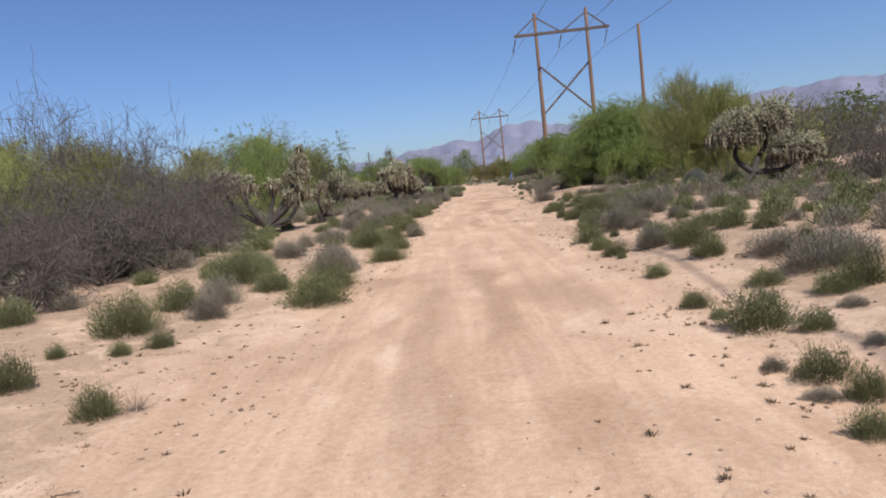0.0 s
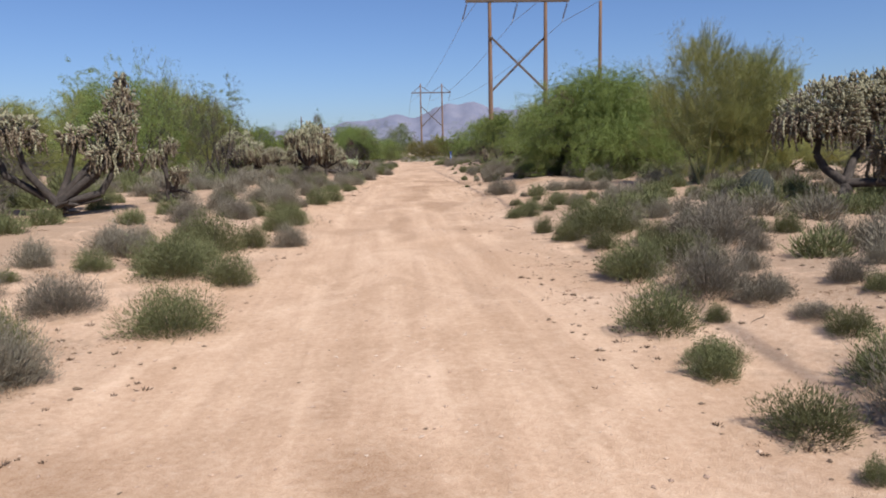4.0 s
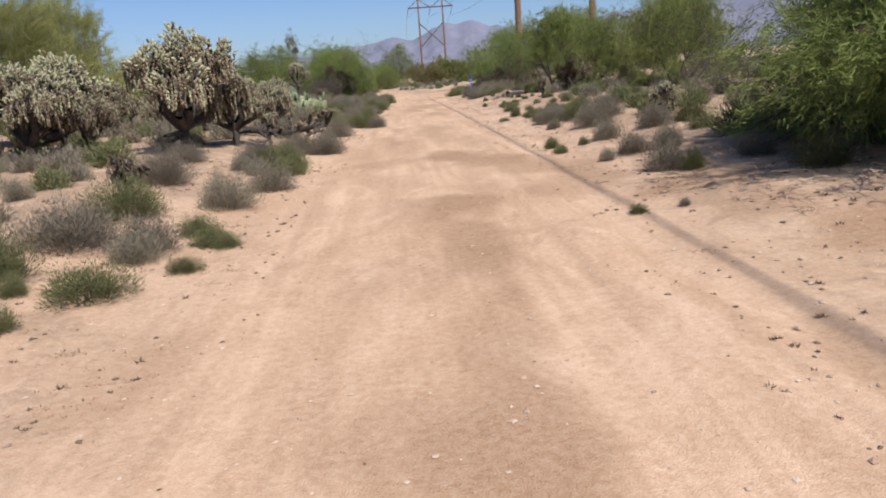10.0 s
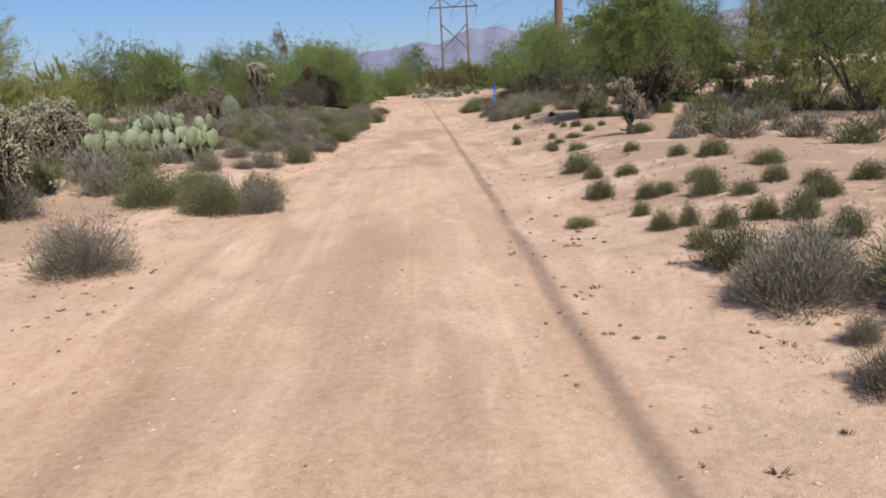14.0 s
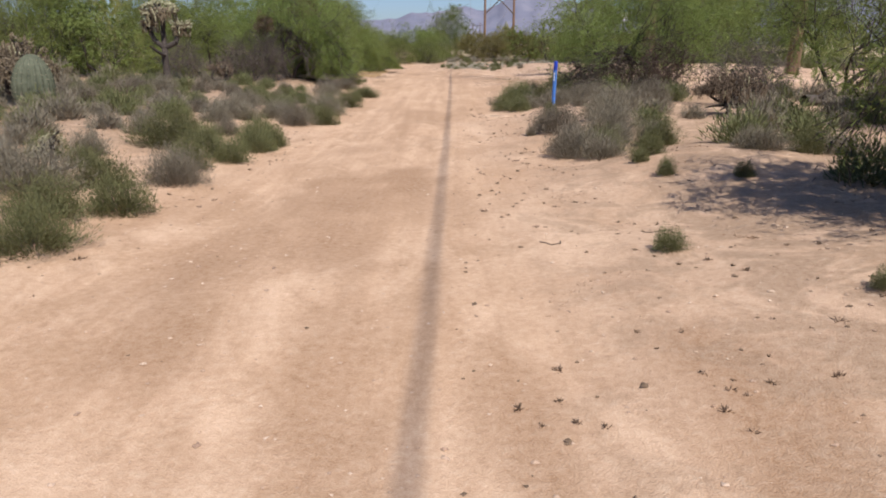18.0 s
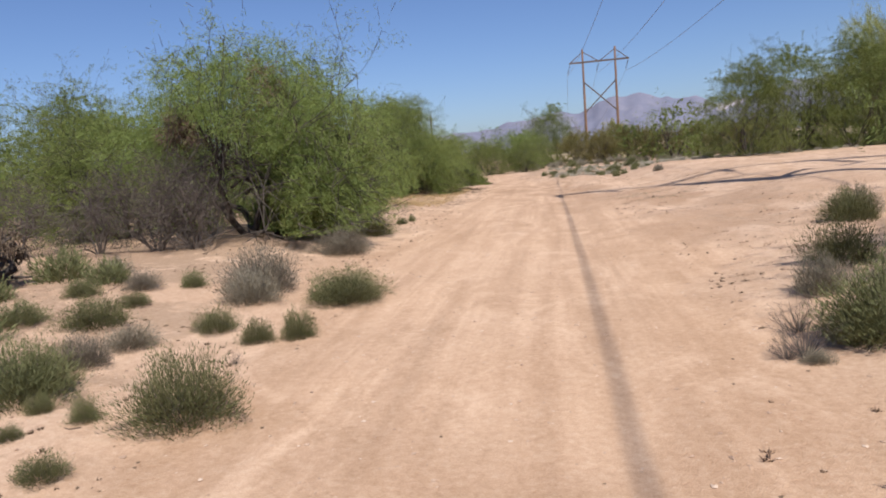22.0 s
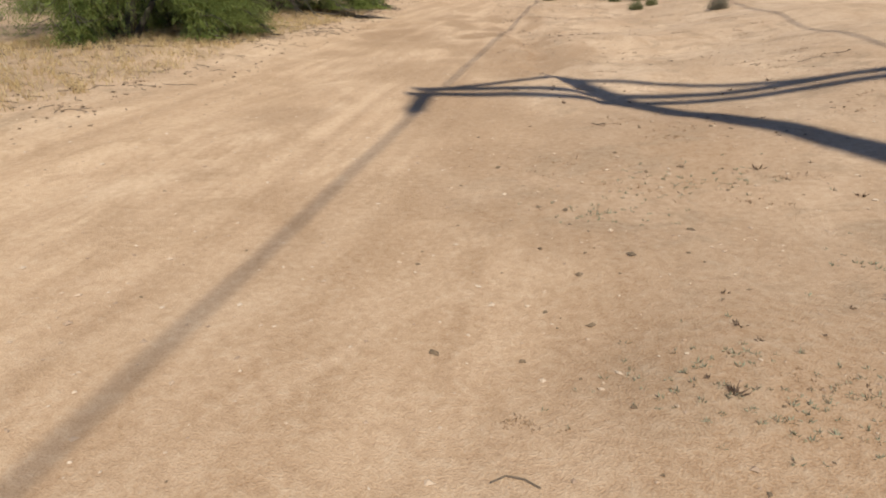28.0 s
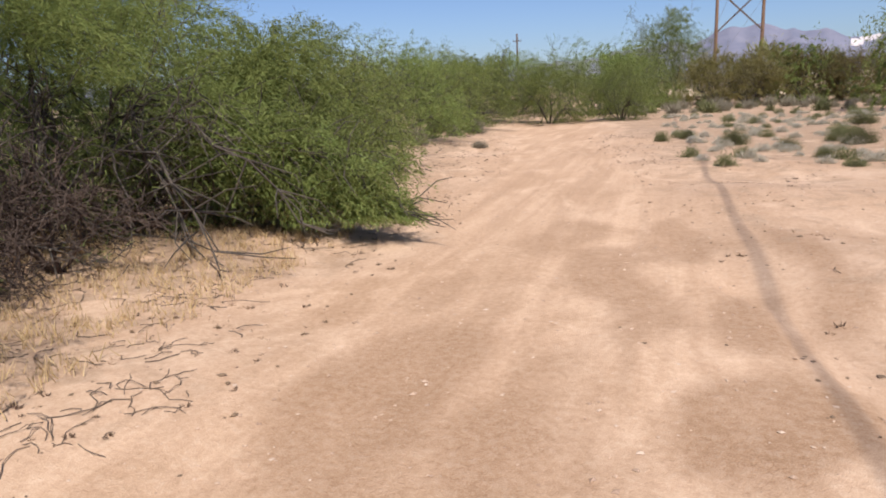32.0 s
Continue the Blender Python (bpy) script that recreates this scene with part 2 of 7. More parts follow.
PEAR = rough_mat("prickly_pear_skin", (0.13, 0.155, 0.075), (0.20, 0.225, 0.115), (0.28, 0.30, 0.17), 7, 0.3, rough=0.6)
BARREL = rough_mat("barrel_cactus_skin", (0.008, 0.010, 0.006), (0.016, 0.018, 0.010), (0.034, 0.036, 0.02), 10, 0.5, rough=0.75)
PALE_BARREL = rough_mat("dusty_barrel_cactus_skin", (0.05, 0.058, 0.034), (0.085, 0.095, 0.058), (0.14, 0.15, 0.10), 10, 0.5, rough=0.8)
POLE_WOOD = rough_mat("weathered_pole_wood", (0.085, 0.05, 0.032), (0.18, 0.105, 0.064), (0.28, 0.175, 0.112), 5, 0.5, (1, 1, 0.06))
ARM_WOOD = rough_mat("crossarm_timber", (0.04, 0.03, 0.024), (0.085, 0.062, 0.048), (0.15, 0.11, 0.085), 5, 0.5, (0.1, 1, 1))
PORCELAIN = rough_mat("insulator_glaze", (0.06, 0.045, 0.04), (0.10, 0.08, 0.07), (0.15, 0.125, 0.11), 20, 0.05, rough=0.25)
STEEL = rough_mat("galvanised_steel", (0.20, 0.20, 0.20), (0.30, 0.30, 0.30), (0.42, 0.42, 0.42), 30, 0.1, rough=0.5)
WIRE = rough_mat("aluminium_wire", (0.12, 0.12, 0.125), (0.17, 0.17, 0.175), (0.23, 0.23, 0.235), 30, 0.1, rough=0.55)
POST_BLUE = rough_mat("sun_faded_blue_plastic", (0.035, 0.13, 0.44), (0.055, 0.18, 0.54), (0.10, 0.26, 0.62), 12, 0.1, (1, 1, 0.2), 0.5)
CAP_BLUE = rough_mat("deep_blue_plastic", (0.008, 0.03, 0.33), (0.012, 0.045, 0.42), (0.03, 0.08, 0.50), 12, 0.05, rough=0.4)
DECAL = rough_mat("white_decal", (0.55, 0.60, 0.68), (0.68, 0.71, 0.76), (0.78, 0.80, 0.82), 20, 0.05)
CONCRETE = rough_mat("pale_concrete", (0.41, 0.275, 0.18), (0.505, 0.345, 0.23), (0.58, 0.41, 0.285), 14, 0.4)
IRON = rough_mat("rusted_iron", (0.22, 0.15, 0.10), (0.36, 0.26, 0.18), (0.48, 0.36, 0.26), 30, 0.4)
STONE = leaf_mat("gravel_stone", (0.26, 0.165, 0.105), (0.45, 0.32, 0.215), (0.62, 0.49, 0.37), 0.0)
CLOD = rough_mat("dark_soil_clod", (0.09, 0.06, 0.038), (0.16, 0.105, 0.066), (0.26, 0.175, 0.11), 20, 0.6)
# the haze of the distance is mixed into this bluish base colour
HAZED_ROCK = rough_mat("hazed_mountain_rock", (0.115, 0.128, 0.185), (0.15, 0.155, 0.21), (0.195, 0.192, 0.24), 0.012, 0.0)
SCAR = rough_mat("quarried_pale_rock", (0.42, 0.37, 0.37), (0.52, 0.47, 0.46), (0.60, 0.56, 0.55), 0.02, 0.0)
BANK = rough_mat("graded_bank_soil", (0.42, 0.30, 0.19), (0.55, 0.42, 0.28), (0.66, 0.54, 0.38), 0.4, 0.3)


# ---- mesh helpers ----
def mesh_of(name, verts, faces, mat, smooth=False):
    """A mesh from arrays: verts (n, 3), faces (m, 3 or 4) or a list of such arrays."""
    me = bpy.data.meshes.new(name)
    verts = np.asarray(verts, np.float32)
    blocks = [np.asarray(f, np.int32) for f in (faces if isinstance(faces, list) else [faces]) if len(f)]
    counts = np.concatenate([np.full(len(f), f.shape[1], np.int32) for f in blocks])
    me.vertices.add(len(verts))
    me.vertices.foreach_set("co", verts.ravel())
    me.loops.add(int(counts.sum()))
    me.loops.foreach_set("vertex_index", np.concatenate([f.ravel() for f in blocks]))
    me.polygons.add(len(counts))
    me.polygons.foreach_set("loop_start", np.concatenate(([0], np.cumsum(counts)[:-1])).astype(np.int32))
    me.polygons.foreach_set("use_smooth", np.full(len(counts), smooth))
    me.update(calc_edges=True)
    me.materials.append(mat)
    return me


def part(name, me, parent, label=""):
    ob = new(name, me)
    ob.parent = parent
    return tagged(ob, label) if label else ob


def thing(name, m, label, category, group="", me=None, kind=""):
    ob = new(name, me)
    ob.matrix_basis = m
    return tagged(ob, label, category, group, kind)


def unit(v):
    return v / np.maximum(np.linalg.norm(v, axis=-1, keepdims=True), 1e-9)


def tubes(segs, sides=5):
    """Tapered tubes along segments (p0, p1, r0, r1)."""
    a = np.array([s[0] for s in segs], float)
    b = np.array([s[1] for s in segs], float)
    r0 = np.array([s[2] for s in segs], float)[:, None, None]
    r1 = np.array([s[3] for s in segs], float)[:, None, None]
    d = unit(b - a)
    up = np.where(np.abs(d[:, 2:3]) < 0.9, np.array([[0, 0, 1.0]]), np.array([[1.0, 0, 0]]))
    u = unit(np.cross(d, up))
    v = np.cross(d, u)
    an = np.linspace(0, 2 * np.pi, sides, endpoint=False)
    ring = np.cos(an)[None, :, None] * u[:, None] + np.sin(an)[None, :, None] * v[:, None]
    verts = np.concatenate([a[:, None] + ring * r0, b[:, None] + ring * r1], 1).reshape(-1, 3)
    i = np.arange(sides)
    j = (i + 1) % sides
    one = np.stack([i, j, j + sides, i + sides], 1)
    faces = (np.arange(len(a))[:, None, None] * 2 * sides + one[None]).reshape(-1, 4)
    return verts, faces


def loft(points, radii, sides=10):
    """One closed skin round a crooked line of points."""
    p = np.asarray(points, float)
    d = unit(np.gradient(p, axis=0))
    u = unit(np.cross(d, np.array([0.13, 0.21, 0.97])))
    v = np.cross(d, u)
    an = np.linspace(0, 2 * np.pi, sides, endpoint=False)
    ring = np.cos(an)[None, :, None] * u[:, None] + np.sin(an)[None, :, None] * v[:, None]
    verts = (p[:, None] + ring * np.asarray(radii, float)[:, None, None]).reshape(-1, 3)
    n = len(p)
    k, s = np.meshgrid(np.arange(n - 1), np.arange(sides), indexing="ij")
    quads = np.stack([k * sides + s, k * sides + (s + 1) % sides, (k + 1) * sides + (s + 1) % sides, (k + 1) * sides + s], -1).reshape(-1, 4)
    i = np.arange(sides)
    caps = np.concatenate([np.stack([(i + 1) % sides, i, np.full(sides, n * sides)], 1), np.stack([i, (i + 1) % sides, np.full(sides, 0)], 1) + np.array([(n - 1) * sides, (n - 1) * sides, n * sides + 1])])
    return np.concatenate([verts, p[:1], p[-1:]]), [quads, caps]


def blades(centres, ways, length, width, rng):
    """Narrow pointed leaves: one sliver each."""
    n = len(centres)
    d = unit(ways)
    s = unit(np.cross(d, rng.normal(size=(n, 3))))
    L = (length * rng.uniform(0.6, 1.3, n))[:, None]
    W = (width * rng.uniform(0.7, 1.3, n))[:, None]
    verts = np.stack([centres - d * L / 2 + s * W / 2, centres + d * L / 2, centres - d * L / 2 - s * W / 2], 1).reshape(-1, 3)
    return verts, np.arange(3 * n).reshape(-1, 3)


def joined(parts_):
    vs, fs, n = [], [], 0
    for v, f in parts_:
        vs.append(v)
        fs.append(np.asarray(f) + n)
        n += len(v)
    return np.concatenate(vs), fs


# ---- lie of the land ----
PROFILE_Y = np.arange(-10.0, 111.0, 10.0)
PROFILE_Z = np.array([0.0, 0.0, 0.066, 0.117, 0.123, 0.095, 0.068, 0.053, -0.055, -0.188, -0.243, -0.298, -0.353])
TRAIL_Y = np.array([-20, 0, 7, 9.6, 15.7, 23.8, 30, 41, 49.5, 57.3, 71, 76.3, 95, 112.0])
TRAIL_X = np.array([0.0, 0.05, 0.13, 0.35, 0.42, 1.06, 1.2, 1.9, 2.0, 2.3, 1.9, 1.35, -1.2, -3.5])
TRAIL_W = np.array([1.5, 1.5, 1.42, 1.2, 1.25, 1.35, 1.45, 1.3, 1.15, 1.9, 1.5, 1.2, 1.2, 1.0])
TRACK = np.linspace(-20, 112, 265)
SOFT = np.exp(-np.linspace(-2, 2, 17) ** 2)
SOFT /= SOFT.sum()


def softened(xs, ys):
    v = np.interp(TRACK, xs, ys)
    return np.convolve(np.pad(v, 8, mode="edge"), SOFT, "valid")


PROFILE_S, TRAIL_XS, TRAIL_WS = softened(PROFILE_Y, PROFILE_Z), softened(TRAIL_Y, TRAIL_X), softened(TRAIL_Y, TRAIL_W)
WAVES = np.random.default_rng(5).uniform(-1, 1, (28, 3))


def waves(x, y, size):
    z = np.zeros(np.broadcast(x, y).shape)
    for a, b, c in WAVES:
        z = z + np.sin((a * x + b * y) * 6.0 / size + c * 9.0)
    return z / 5.3


def off_trail(x, y):
    """0 on the trail, rising to 1 past its edge."""
    edge = np.abs(x - np.interp(y, TRACK, TRAIL_XS)) - np.interp(y, TRACK, TRAIL_WS) - 0.18 * waves(x, y, 2.3)
    return np.clip(edge / 0.8 + 0.3, 0, 1)


def shoulder(x, y):
    """The desert floor on both sides stands a little above the graded trail."""
    gap = x - np.interp(y, TRACK, TRAIL_XS)
    s = np.clip((np.abs(gap) - np.interp(y, TRACK, TRAIL_WS) - 0.15) / 2.2, 0, 1)
    most = np.where(gap > 0, 0.2 * np.clip((60 - y) / 6, 0, 1), 0.2 - 0.1 * np.clip((y - 60) / 8, 0, 1))
    return most * s * s * (3 - 2 * s)


def height(x, y):
    x, y = np.asarray(x, float), np.asarray(y, float)
    far = np.clip((np.hypot(x - 2, (y - 45) * 0.6) - 30) / 60, 0, 1)
    off = off_trail(x, y)
    off = off * off * (3 - 2 * off)
    z = np.interp(y, TRACK, PROFILE_S) * (1 - far)
    rise = np.clip((x - 4.6) / 3.2, 0, 1) * np.clip((y - 54) / 7, 0, 1) * np.clip((100 - y) / 20, 0, 1)
    z = z + 0.36 * rise * rise * (3 - 2 * rise) * (1 - far)
    z = z + shoulder(x, y) * (1 - far)
    z = z + (1 - far) * (off * (0.035 + 0.035 * waves(x, y, 2.6) + 0.003 * waves(y, x, 0.5)) + (1 - off) * (0.010 * waves(x, y, 1.7) + 0.002 * waves(y, x, 0.8)))
    rut = np.exp(-((x - np.interp(y, TRACK, TRAIL_XS) - 0.62) / 0.16) ** 2) + np.exp(-((x - np.interp(y, TRACK, TRAIL_XS) + 0.62) / 0.16) ** 2)
    z = z - 0.012 * rut * (1 - off)
    rill = np.exp(-((x - 2.28 - 0.10 * np.sin(y * 1.3) - 0.05 * np.sin(y * 4.1)) / 0.07) ** 2) * np.clip((24.5 - y) / 1.5, 0, 1) * np.clip((y - 19.0) / 1.0, 0, 1)
    cut = x - np.interp(y, (66.0, 68.0, 69.7, 71.1, 72.9, 76.2, 80.9), (4.7, 4.25, 3.6, 3.4, 3.12, 2.3, 1.75)) - 0.05 * np.sin(y * 2.3) - 0.03 * np.sin(y * 6.1)
    gully = np.where(cut > 0, np.exp(-(cut / 0.42) ** 2), np.exp(-(cut / 0.07) ** 2)) * np.clip((77.5 - y) / 3.0, 0, 1) * np.clip((y - 66.5) / 3.5, 0, 1)
    z = z - 0.035 * rill - 0.085 * gully
    pad = np.exp(-(((x - 3.53) ** 2 + (y - 50.62) ** 2) / 0.36) ** 2)
    return z * (1 - pad) + (np.interp(50.62, TRACK, PROFILE_S) + 0.03) * pad


def ground_z(x, y):
    return float(height(x, y))


# the last three paint the mesquite's shade over reddish soil
STAINS_SHADE_NEAR = ((0.26, 6.82, 0.16, 1.25, 0.5), (-0.9, 7.74, 0.43, 0.35, 0.45), (0.77, 6.53, 0.5, 0.5, 0.4), (1.03, 5.96, 0.4, 0.4, 0.35), (-0.41, 8.05, 0.3, 0.3, 0.3), (0.89, 20.54, 0.34, 0.6, 0.5),
    (1.27, 19.22, 0.16, 0.26, 0.85), (1.28, 18.6, 0.4, 0.6, 0.5), (1.2, 23.5, 0.19, 0.9, 0.62), (1.14, 24.9, 0.43, 0.46, 1.0), (-0.17, 19.25, 0.09, 0.45, 0.45), (2.29, 20.98, 0.16, 0.4, 0.5),
    (0.3, 18.6, 0.25, 0.4, 0.35), (-0.61, 21.84, 0.3, 0.38, 0.3), (2.25, 27.0, 0.56, 0.47, 0.4), (3.55, 22.7, 0.7, 0.3, 0.55), (3.4, 24.6, 0.6, 0.5, 0.6), (3.1, 23.5, 0.4, 0.35, 0.45))
STAINS_MID = ((1.64, 28.5, 0.5, 0.45, 1.0), (2.05, 27.8, 0.55, 0.4, 0.6), (1.55, 32.75, 0.36, 1.3, 0.4), (0.79, 32.5, 0.15, 2.1, 0.4), (0.63, 28.1, 0.5, 0.3, 0.35), (1.89, 30.4, 0.33, 0.55, 0.3),
    (1.64, 41.8, 0.32, 0.55, 0.45), (1.78, 43.0, 0.5, 0.75, 0.4), (2.36, 45.05, 0.28, 0.45, 0.6), (3.77, 41.2, 0.2, 0.16, 0.5), (3.85, 40.6, 0.3, 0.35, 0.45), (2.98, 40.9, 0.15, 0.55, 0.45),
    (2.43, 41.0, 0.26, 0.5, 0.35), (2.13, 44.0, 0.5, 0.35, 0.35), (2.28, 50.9, 0.45, 0.8, 0.35))
STAINS_SHADE_FAR = ((1.01, 73.3, 0.28, 0.55, 0.55), (1.62, 72.8, 0.34, 0.5, 0.55), (1.93, 75.0, 0.28, 0.65, 0.5), (2.6, 74.3, 0.3, 0.4, 0.6), (3.14, 75.5, 0.2, 0.9, 0.5), (2.6, 73.1, 0.25, 0.4, 0.6),
    (0.99, 72.5, 0.16, 0.5, 0.5), (1.4, 76.4, 0.35, 0.5, 0.4), (2.3, 76.4, 0.24, 0.6, 0.5), (0.79, 74.5, 0.28, 0.28, 0.35), (4.4, 66.5, 1.2, 1.0, 0.3), (3.3, 64.0, 1.1, 1.3, 0.25),
    (3.1, 67.6, 0.5, 0.9, 0.4), (2.3, 69.3, 0.6, 0.5, 0.35), (3.0, 70.6, 0.3, 1.2, 0.45),
    # the next two patches darken the sand's colour for shadowed ground
    (2.65, 26.3, 0.45, 0.5, 0.5), (2.3, 25.5, 0.35, 0.5, 0.4), (4.63, 63.6, 0.7, 0.5, 0.5), (4.5, 64.4, 0.9, 0.6, 0.4), (4.3, 66.0, 0.8, 0.5, 0.4), (4.9, 59.4, 0.9, 0.8, 0.4), (4.0, 58.6, 0.5, 0.7, 0.35), (5.4, 61.5, 0.8, 1.0, 0.35), (3.7, 65.4, 1.0, 0.6, 0.32), (4.5, 66.9, 0.9, 0.5, 0.35), (3.0, 64.9, 0.6, 0.5, 0.28), (3.45, 70.2, 0.35, 1.0, 0.5), (3.75, 71.2, 0.4, 0.5, 0.5))
STAINS_TREAD = ((3.45, 65.93, 0.48, 0.38, 0.4), (4.12, 65.81, 0.21, 0.2, 0.45), (1.77, 67.07, 0.37, 0.24, 0.35), (2.04, 65.5, 0.17, 0.11, 0.4), (2.9, 66.22, 0.2, 0.17, 0.25), (1.69, 71.94, 0.96, 0.66, 0.3),
    (3.58, 71.13, 0.24, 1.02, 0.5), (1.2, 71.62, 0.43, 0.23, 0.45), (0.98, 70.67, 0.31, 0.19, 0.4), (3.35, 72.55, 0.15, 0.68, 0.55), (3.4, 71.13, 0.15, 0.26, 0.7), (2.56, 71.25, 0.32, 0.42, 0.4),
    (3.14, 70.37, 0.17, 0.19, 0.5), (2.5, 70.28, 0.23, 0.18, 0.4), (0.99, 70.26, 0.11, 0.07, 0.5), (1.78, 72.83, 0.47, 0.39, 0.3), (1.36, 70.74, 0.14, 0.15, 0.35), (2.11, 38.82, 0.34, 0.57, 0.5))
STAINS_EDGE = ((1.84, 44.11, 0.48, 0.9, 0.5), (3.08, 38.18, 0.1, 0.32, 0.5), (3.74, 40.53, 0.18, 0.45, 0.5), (3.53, 39.0, 0.21, 0.39, 0.35), (1.35, 38.34, 0.29, 0.15, 0.3), (2.56, 40.3, 0.1, 0.99, 0.3),
    (2.12, 49.74, 0.12, 1.5, 0.3), (2.6, 48.27, 0.08, 1.3, 0.3), (1.75, 46.93, 0.35, 0.26, 0.3), (1.08, 21.64, 0.32, 0.33, 0.35), (0.62, 21.11, 0.27, 0.22, 0.3), (0.52, 15.55, 0.15, 1.15, 0.4),
    (-0.18, 14.93, 0.3, 0.35, 0.35), (1.28, 14.74, 0.27, 0.31, 0.35), (-0.23, 4.35, 0.19, 1.72, 0.35), (0.52, 3.0, 0.35, 0.32, 0.35), (-1.3, 4.85, 0.44, 0.49, 0.3))


def stains_and_shade(x, y):
    """Darker damp and oil-dark soil and some shade painted as colour, each patch with its own ragged outline."""
    s = np.zeros(np.broadcast(x, y).shape)
    xs = x + 0.12 * waves(y, x, 1.4)
    wob = 0.35 * waves(x, y, 0.9) + 0.25 * waves(y, x, 0.35)
    for cx, cy, rx, ry, k in STAINS_SHADE_NEAR + STAINS_MID + STAINS_SHADE_FAR + STAINS_TREAD + STAINS_EDGE:
        d = ((xs - cx) / (rx * 0.85)) ** 2 + ((y - cy) / (ry * 1.5)) ** 2
        s = np.maximum(s, min(1.0, 1.45 * k) * np.clip(1.45 - d + wob, 0, 1) ** 0.8)
    return s


def undergrowth(x, y):
    """Where plant litter lies between the shrubs: away from the trail, not on the clearing under the tower."""
    edge = np.abs(x - np.interp(y, TRACK, TRAIL_XS)) - np.interp(y, TRACK, TRAIL_WS)
    clear = np.clip((y - 52) / 5, 0, 1) * np.clip((84 - y) / 4, 0, 1) * (x > 0) + 0.6 * np.clip((y - 17) / 1.5, 0, 1) * np.clip((25 - y) / 2, 0, 1) * (x > 1)
    return np.clip((edge - 0.45) / 0.9 + 0.3 * waves(x, y, 1.5), 0, 1) * np.clip(1 - clear, 0, 1)


def ground():
    xs = np.concatenate([-np.geomspace(3900, 6.2, 26), np.arange(-6, 9.01, 0.11), np.geomspace(9.3, 3900, 26)])
    ys = np.concatenate([-np.geomspace(3900, 3.3, 24), np.arange(-3, 97.01, 0.12), np.geomspace(97.4, 3900, 22)])
    X, Y = np.meshgrid(xs, ys)
    Z = height(X, Y)
    nx, ny = len(xs), len(ys)
    i = (np.arange(ny - 1)[:, None] * nx + np.arange(nx - 1)[None]).ravel()
    me = mesh_of("ground", np.stack([X, Y, Z], -1).reshape(-1, 3), np.stack([i, i + 1, i + nx + 1, i + nx], 1), SAND, True)
    for key, val in (("trail", 1 - off_trail(X, Y)), ("stain_shade", stains_and_shade(X, Y)), ("litter", undergrowth(X, Y))):
        at = me.attributes.new(key, "FLOAT", "POINT")
        at.data.foreach_set("value", val.ravel().astype(np.float32))
    tagged(new("ground", me), "pale pinkish desert sand with a worn dirt trail", "ground", "", "structure")


ground()


# ---- far distance ----
def mountains():
    az = [-60, -40, -25, -14, -8.4, -5.3, -1.2, 1.1, 2.9, 4.8, 7.1, 8.7, 10.7, 13.4, 16, 18, 20, 22.7, 25.5, 26.6, 28.5, 30.7, 33, 38, 50, 70]
    el = [1.2, 1.3, 1.4, 1.4, 1.75, 2.1, 2.5, 3.0, 2.8, 3.5, 3.88, 3.45, 3.0, 2.5, 3.0, 3.4, 3.6, 3.55, 3.7, 3.85, 4.0, 3.8, 3.4, 3.2, 2.6, 2.0]
    a = np.linspace(-60, 70, 521)
    rng = np.random.default_rng(11)
    crest = np.interp(a, az, el) + sum(rng.normal(0, 0.03 / k ** 0.6) * np.sin(a * k * 0.45 + rng.uniform(0, 6)) for k in range(2, 18))
    r = np.linspace(0, 1, 29)
    A, Rr = np.meshgrid(np.radians(a), r)
    dist = 3000 + 900 * Rr
    top = 3900 * np.tan(np.radians(np.broadcast_to(crest, A.shape)))
    folds = np.zeros(A.shape)
    for k in range(34):                                        # spurs and gullies running every way
        size, way, ph = 70 * 1.065 ** k, rng.uniform(-1.2, 1.2), rng.uniform(0, 6)
        side = A * 3400 * math.cos(way) + (Rr * 900 + 60 * np.sin(A * 37 + k)) * math.sin(way)
        folds += size * 0.024 * (1 - 2 * np.abs(np.sin(side * 3.14 / size + ph + 0.8 * np.sin(Rr * 5 + k))))
    jag = sum(0.085 / q ** 0.8 * (1 - 2 * np.abs(np.sin(a * q * 0.8 + rng.uniform(0, 6)))) for q in (0.6, 1.1, 1.9, 3.1))
    top = top + 3900 * np.radians(jag)[None]
    Z = top * (0.12 + 0.88 * Rr ** 1.15) + folds * Rr * (1 - Rr) * 2.8 - 40 * (1 - Rr) ** 3
    n = len(a)
    i = (np.arange(28)[:, None] * n + np.arange(n - 1)[None]).ravel()
    me = mesh_of("mountain_range", np.stack([dist * np.sin(A), dist * np.cos(A), Z], -1).reshape(-1, 3), np.stack([i, i + 1, i + n + 1, i + n], 1), HAZED_ROCK, True)
    me.materials.append(SCAR)
    mid_az, mid_el = np.degrees(A[:-1, :-1]).ravel(), np.degrees(np.arctan2(Z, dist))[:-1, :-1].ravel()
    pale = ((np.abs(mid_az - 13.45) < 0.85) & (np.abs(mid_el - 2.15 - (mid_az - 13.45) * 0.22) < 0.24)) | ((np.abs(mid_az - 16.4) < 0.5) & (np.abs(mid_el - 2.55) < 0.22))
    me.polygons.foreach_set("material_index", pale.astype(np.int32))
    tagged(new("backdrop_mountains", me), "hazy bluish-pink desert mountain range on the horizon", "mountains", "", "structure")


mountains()


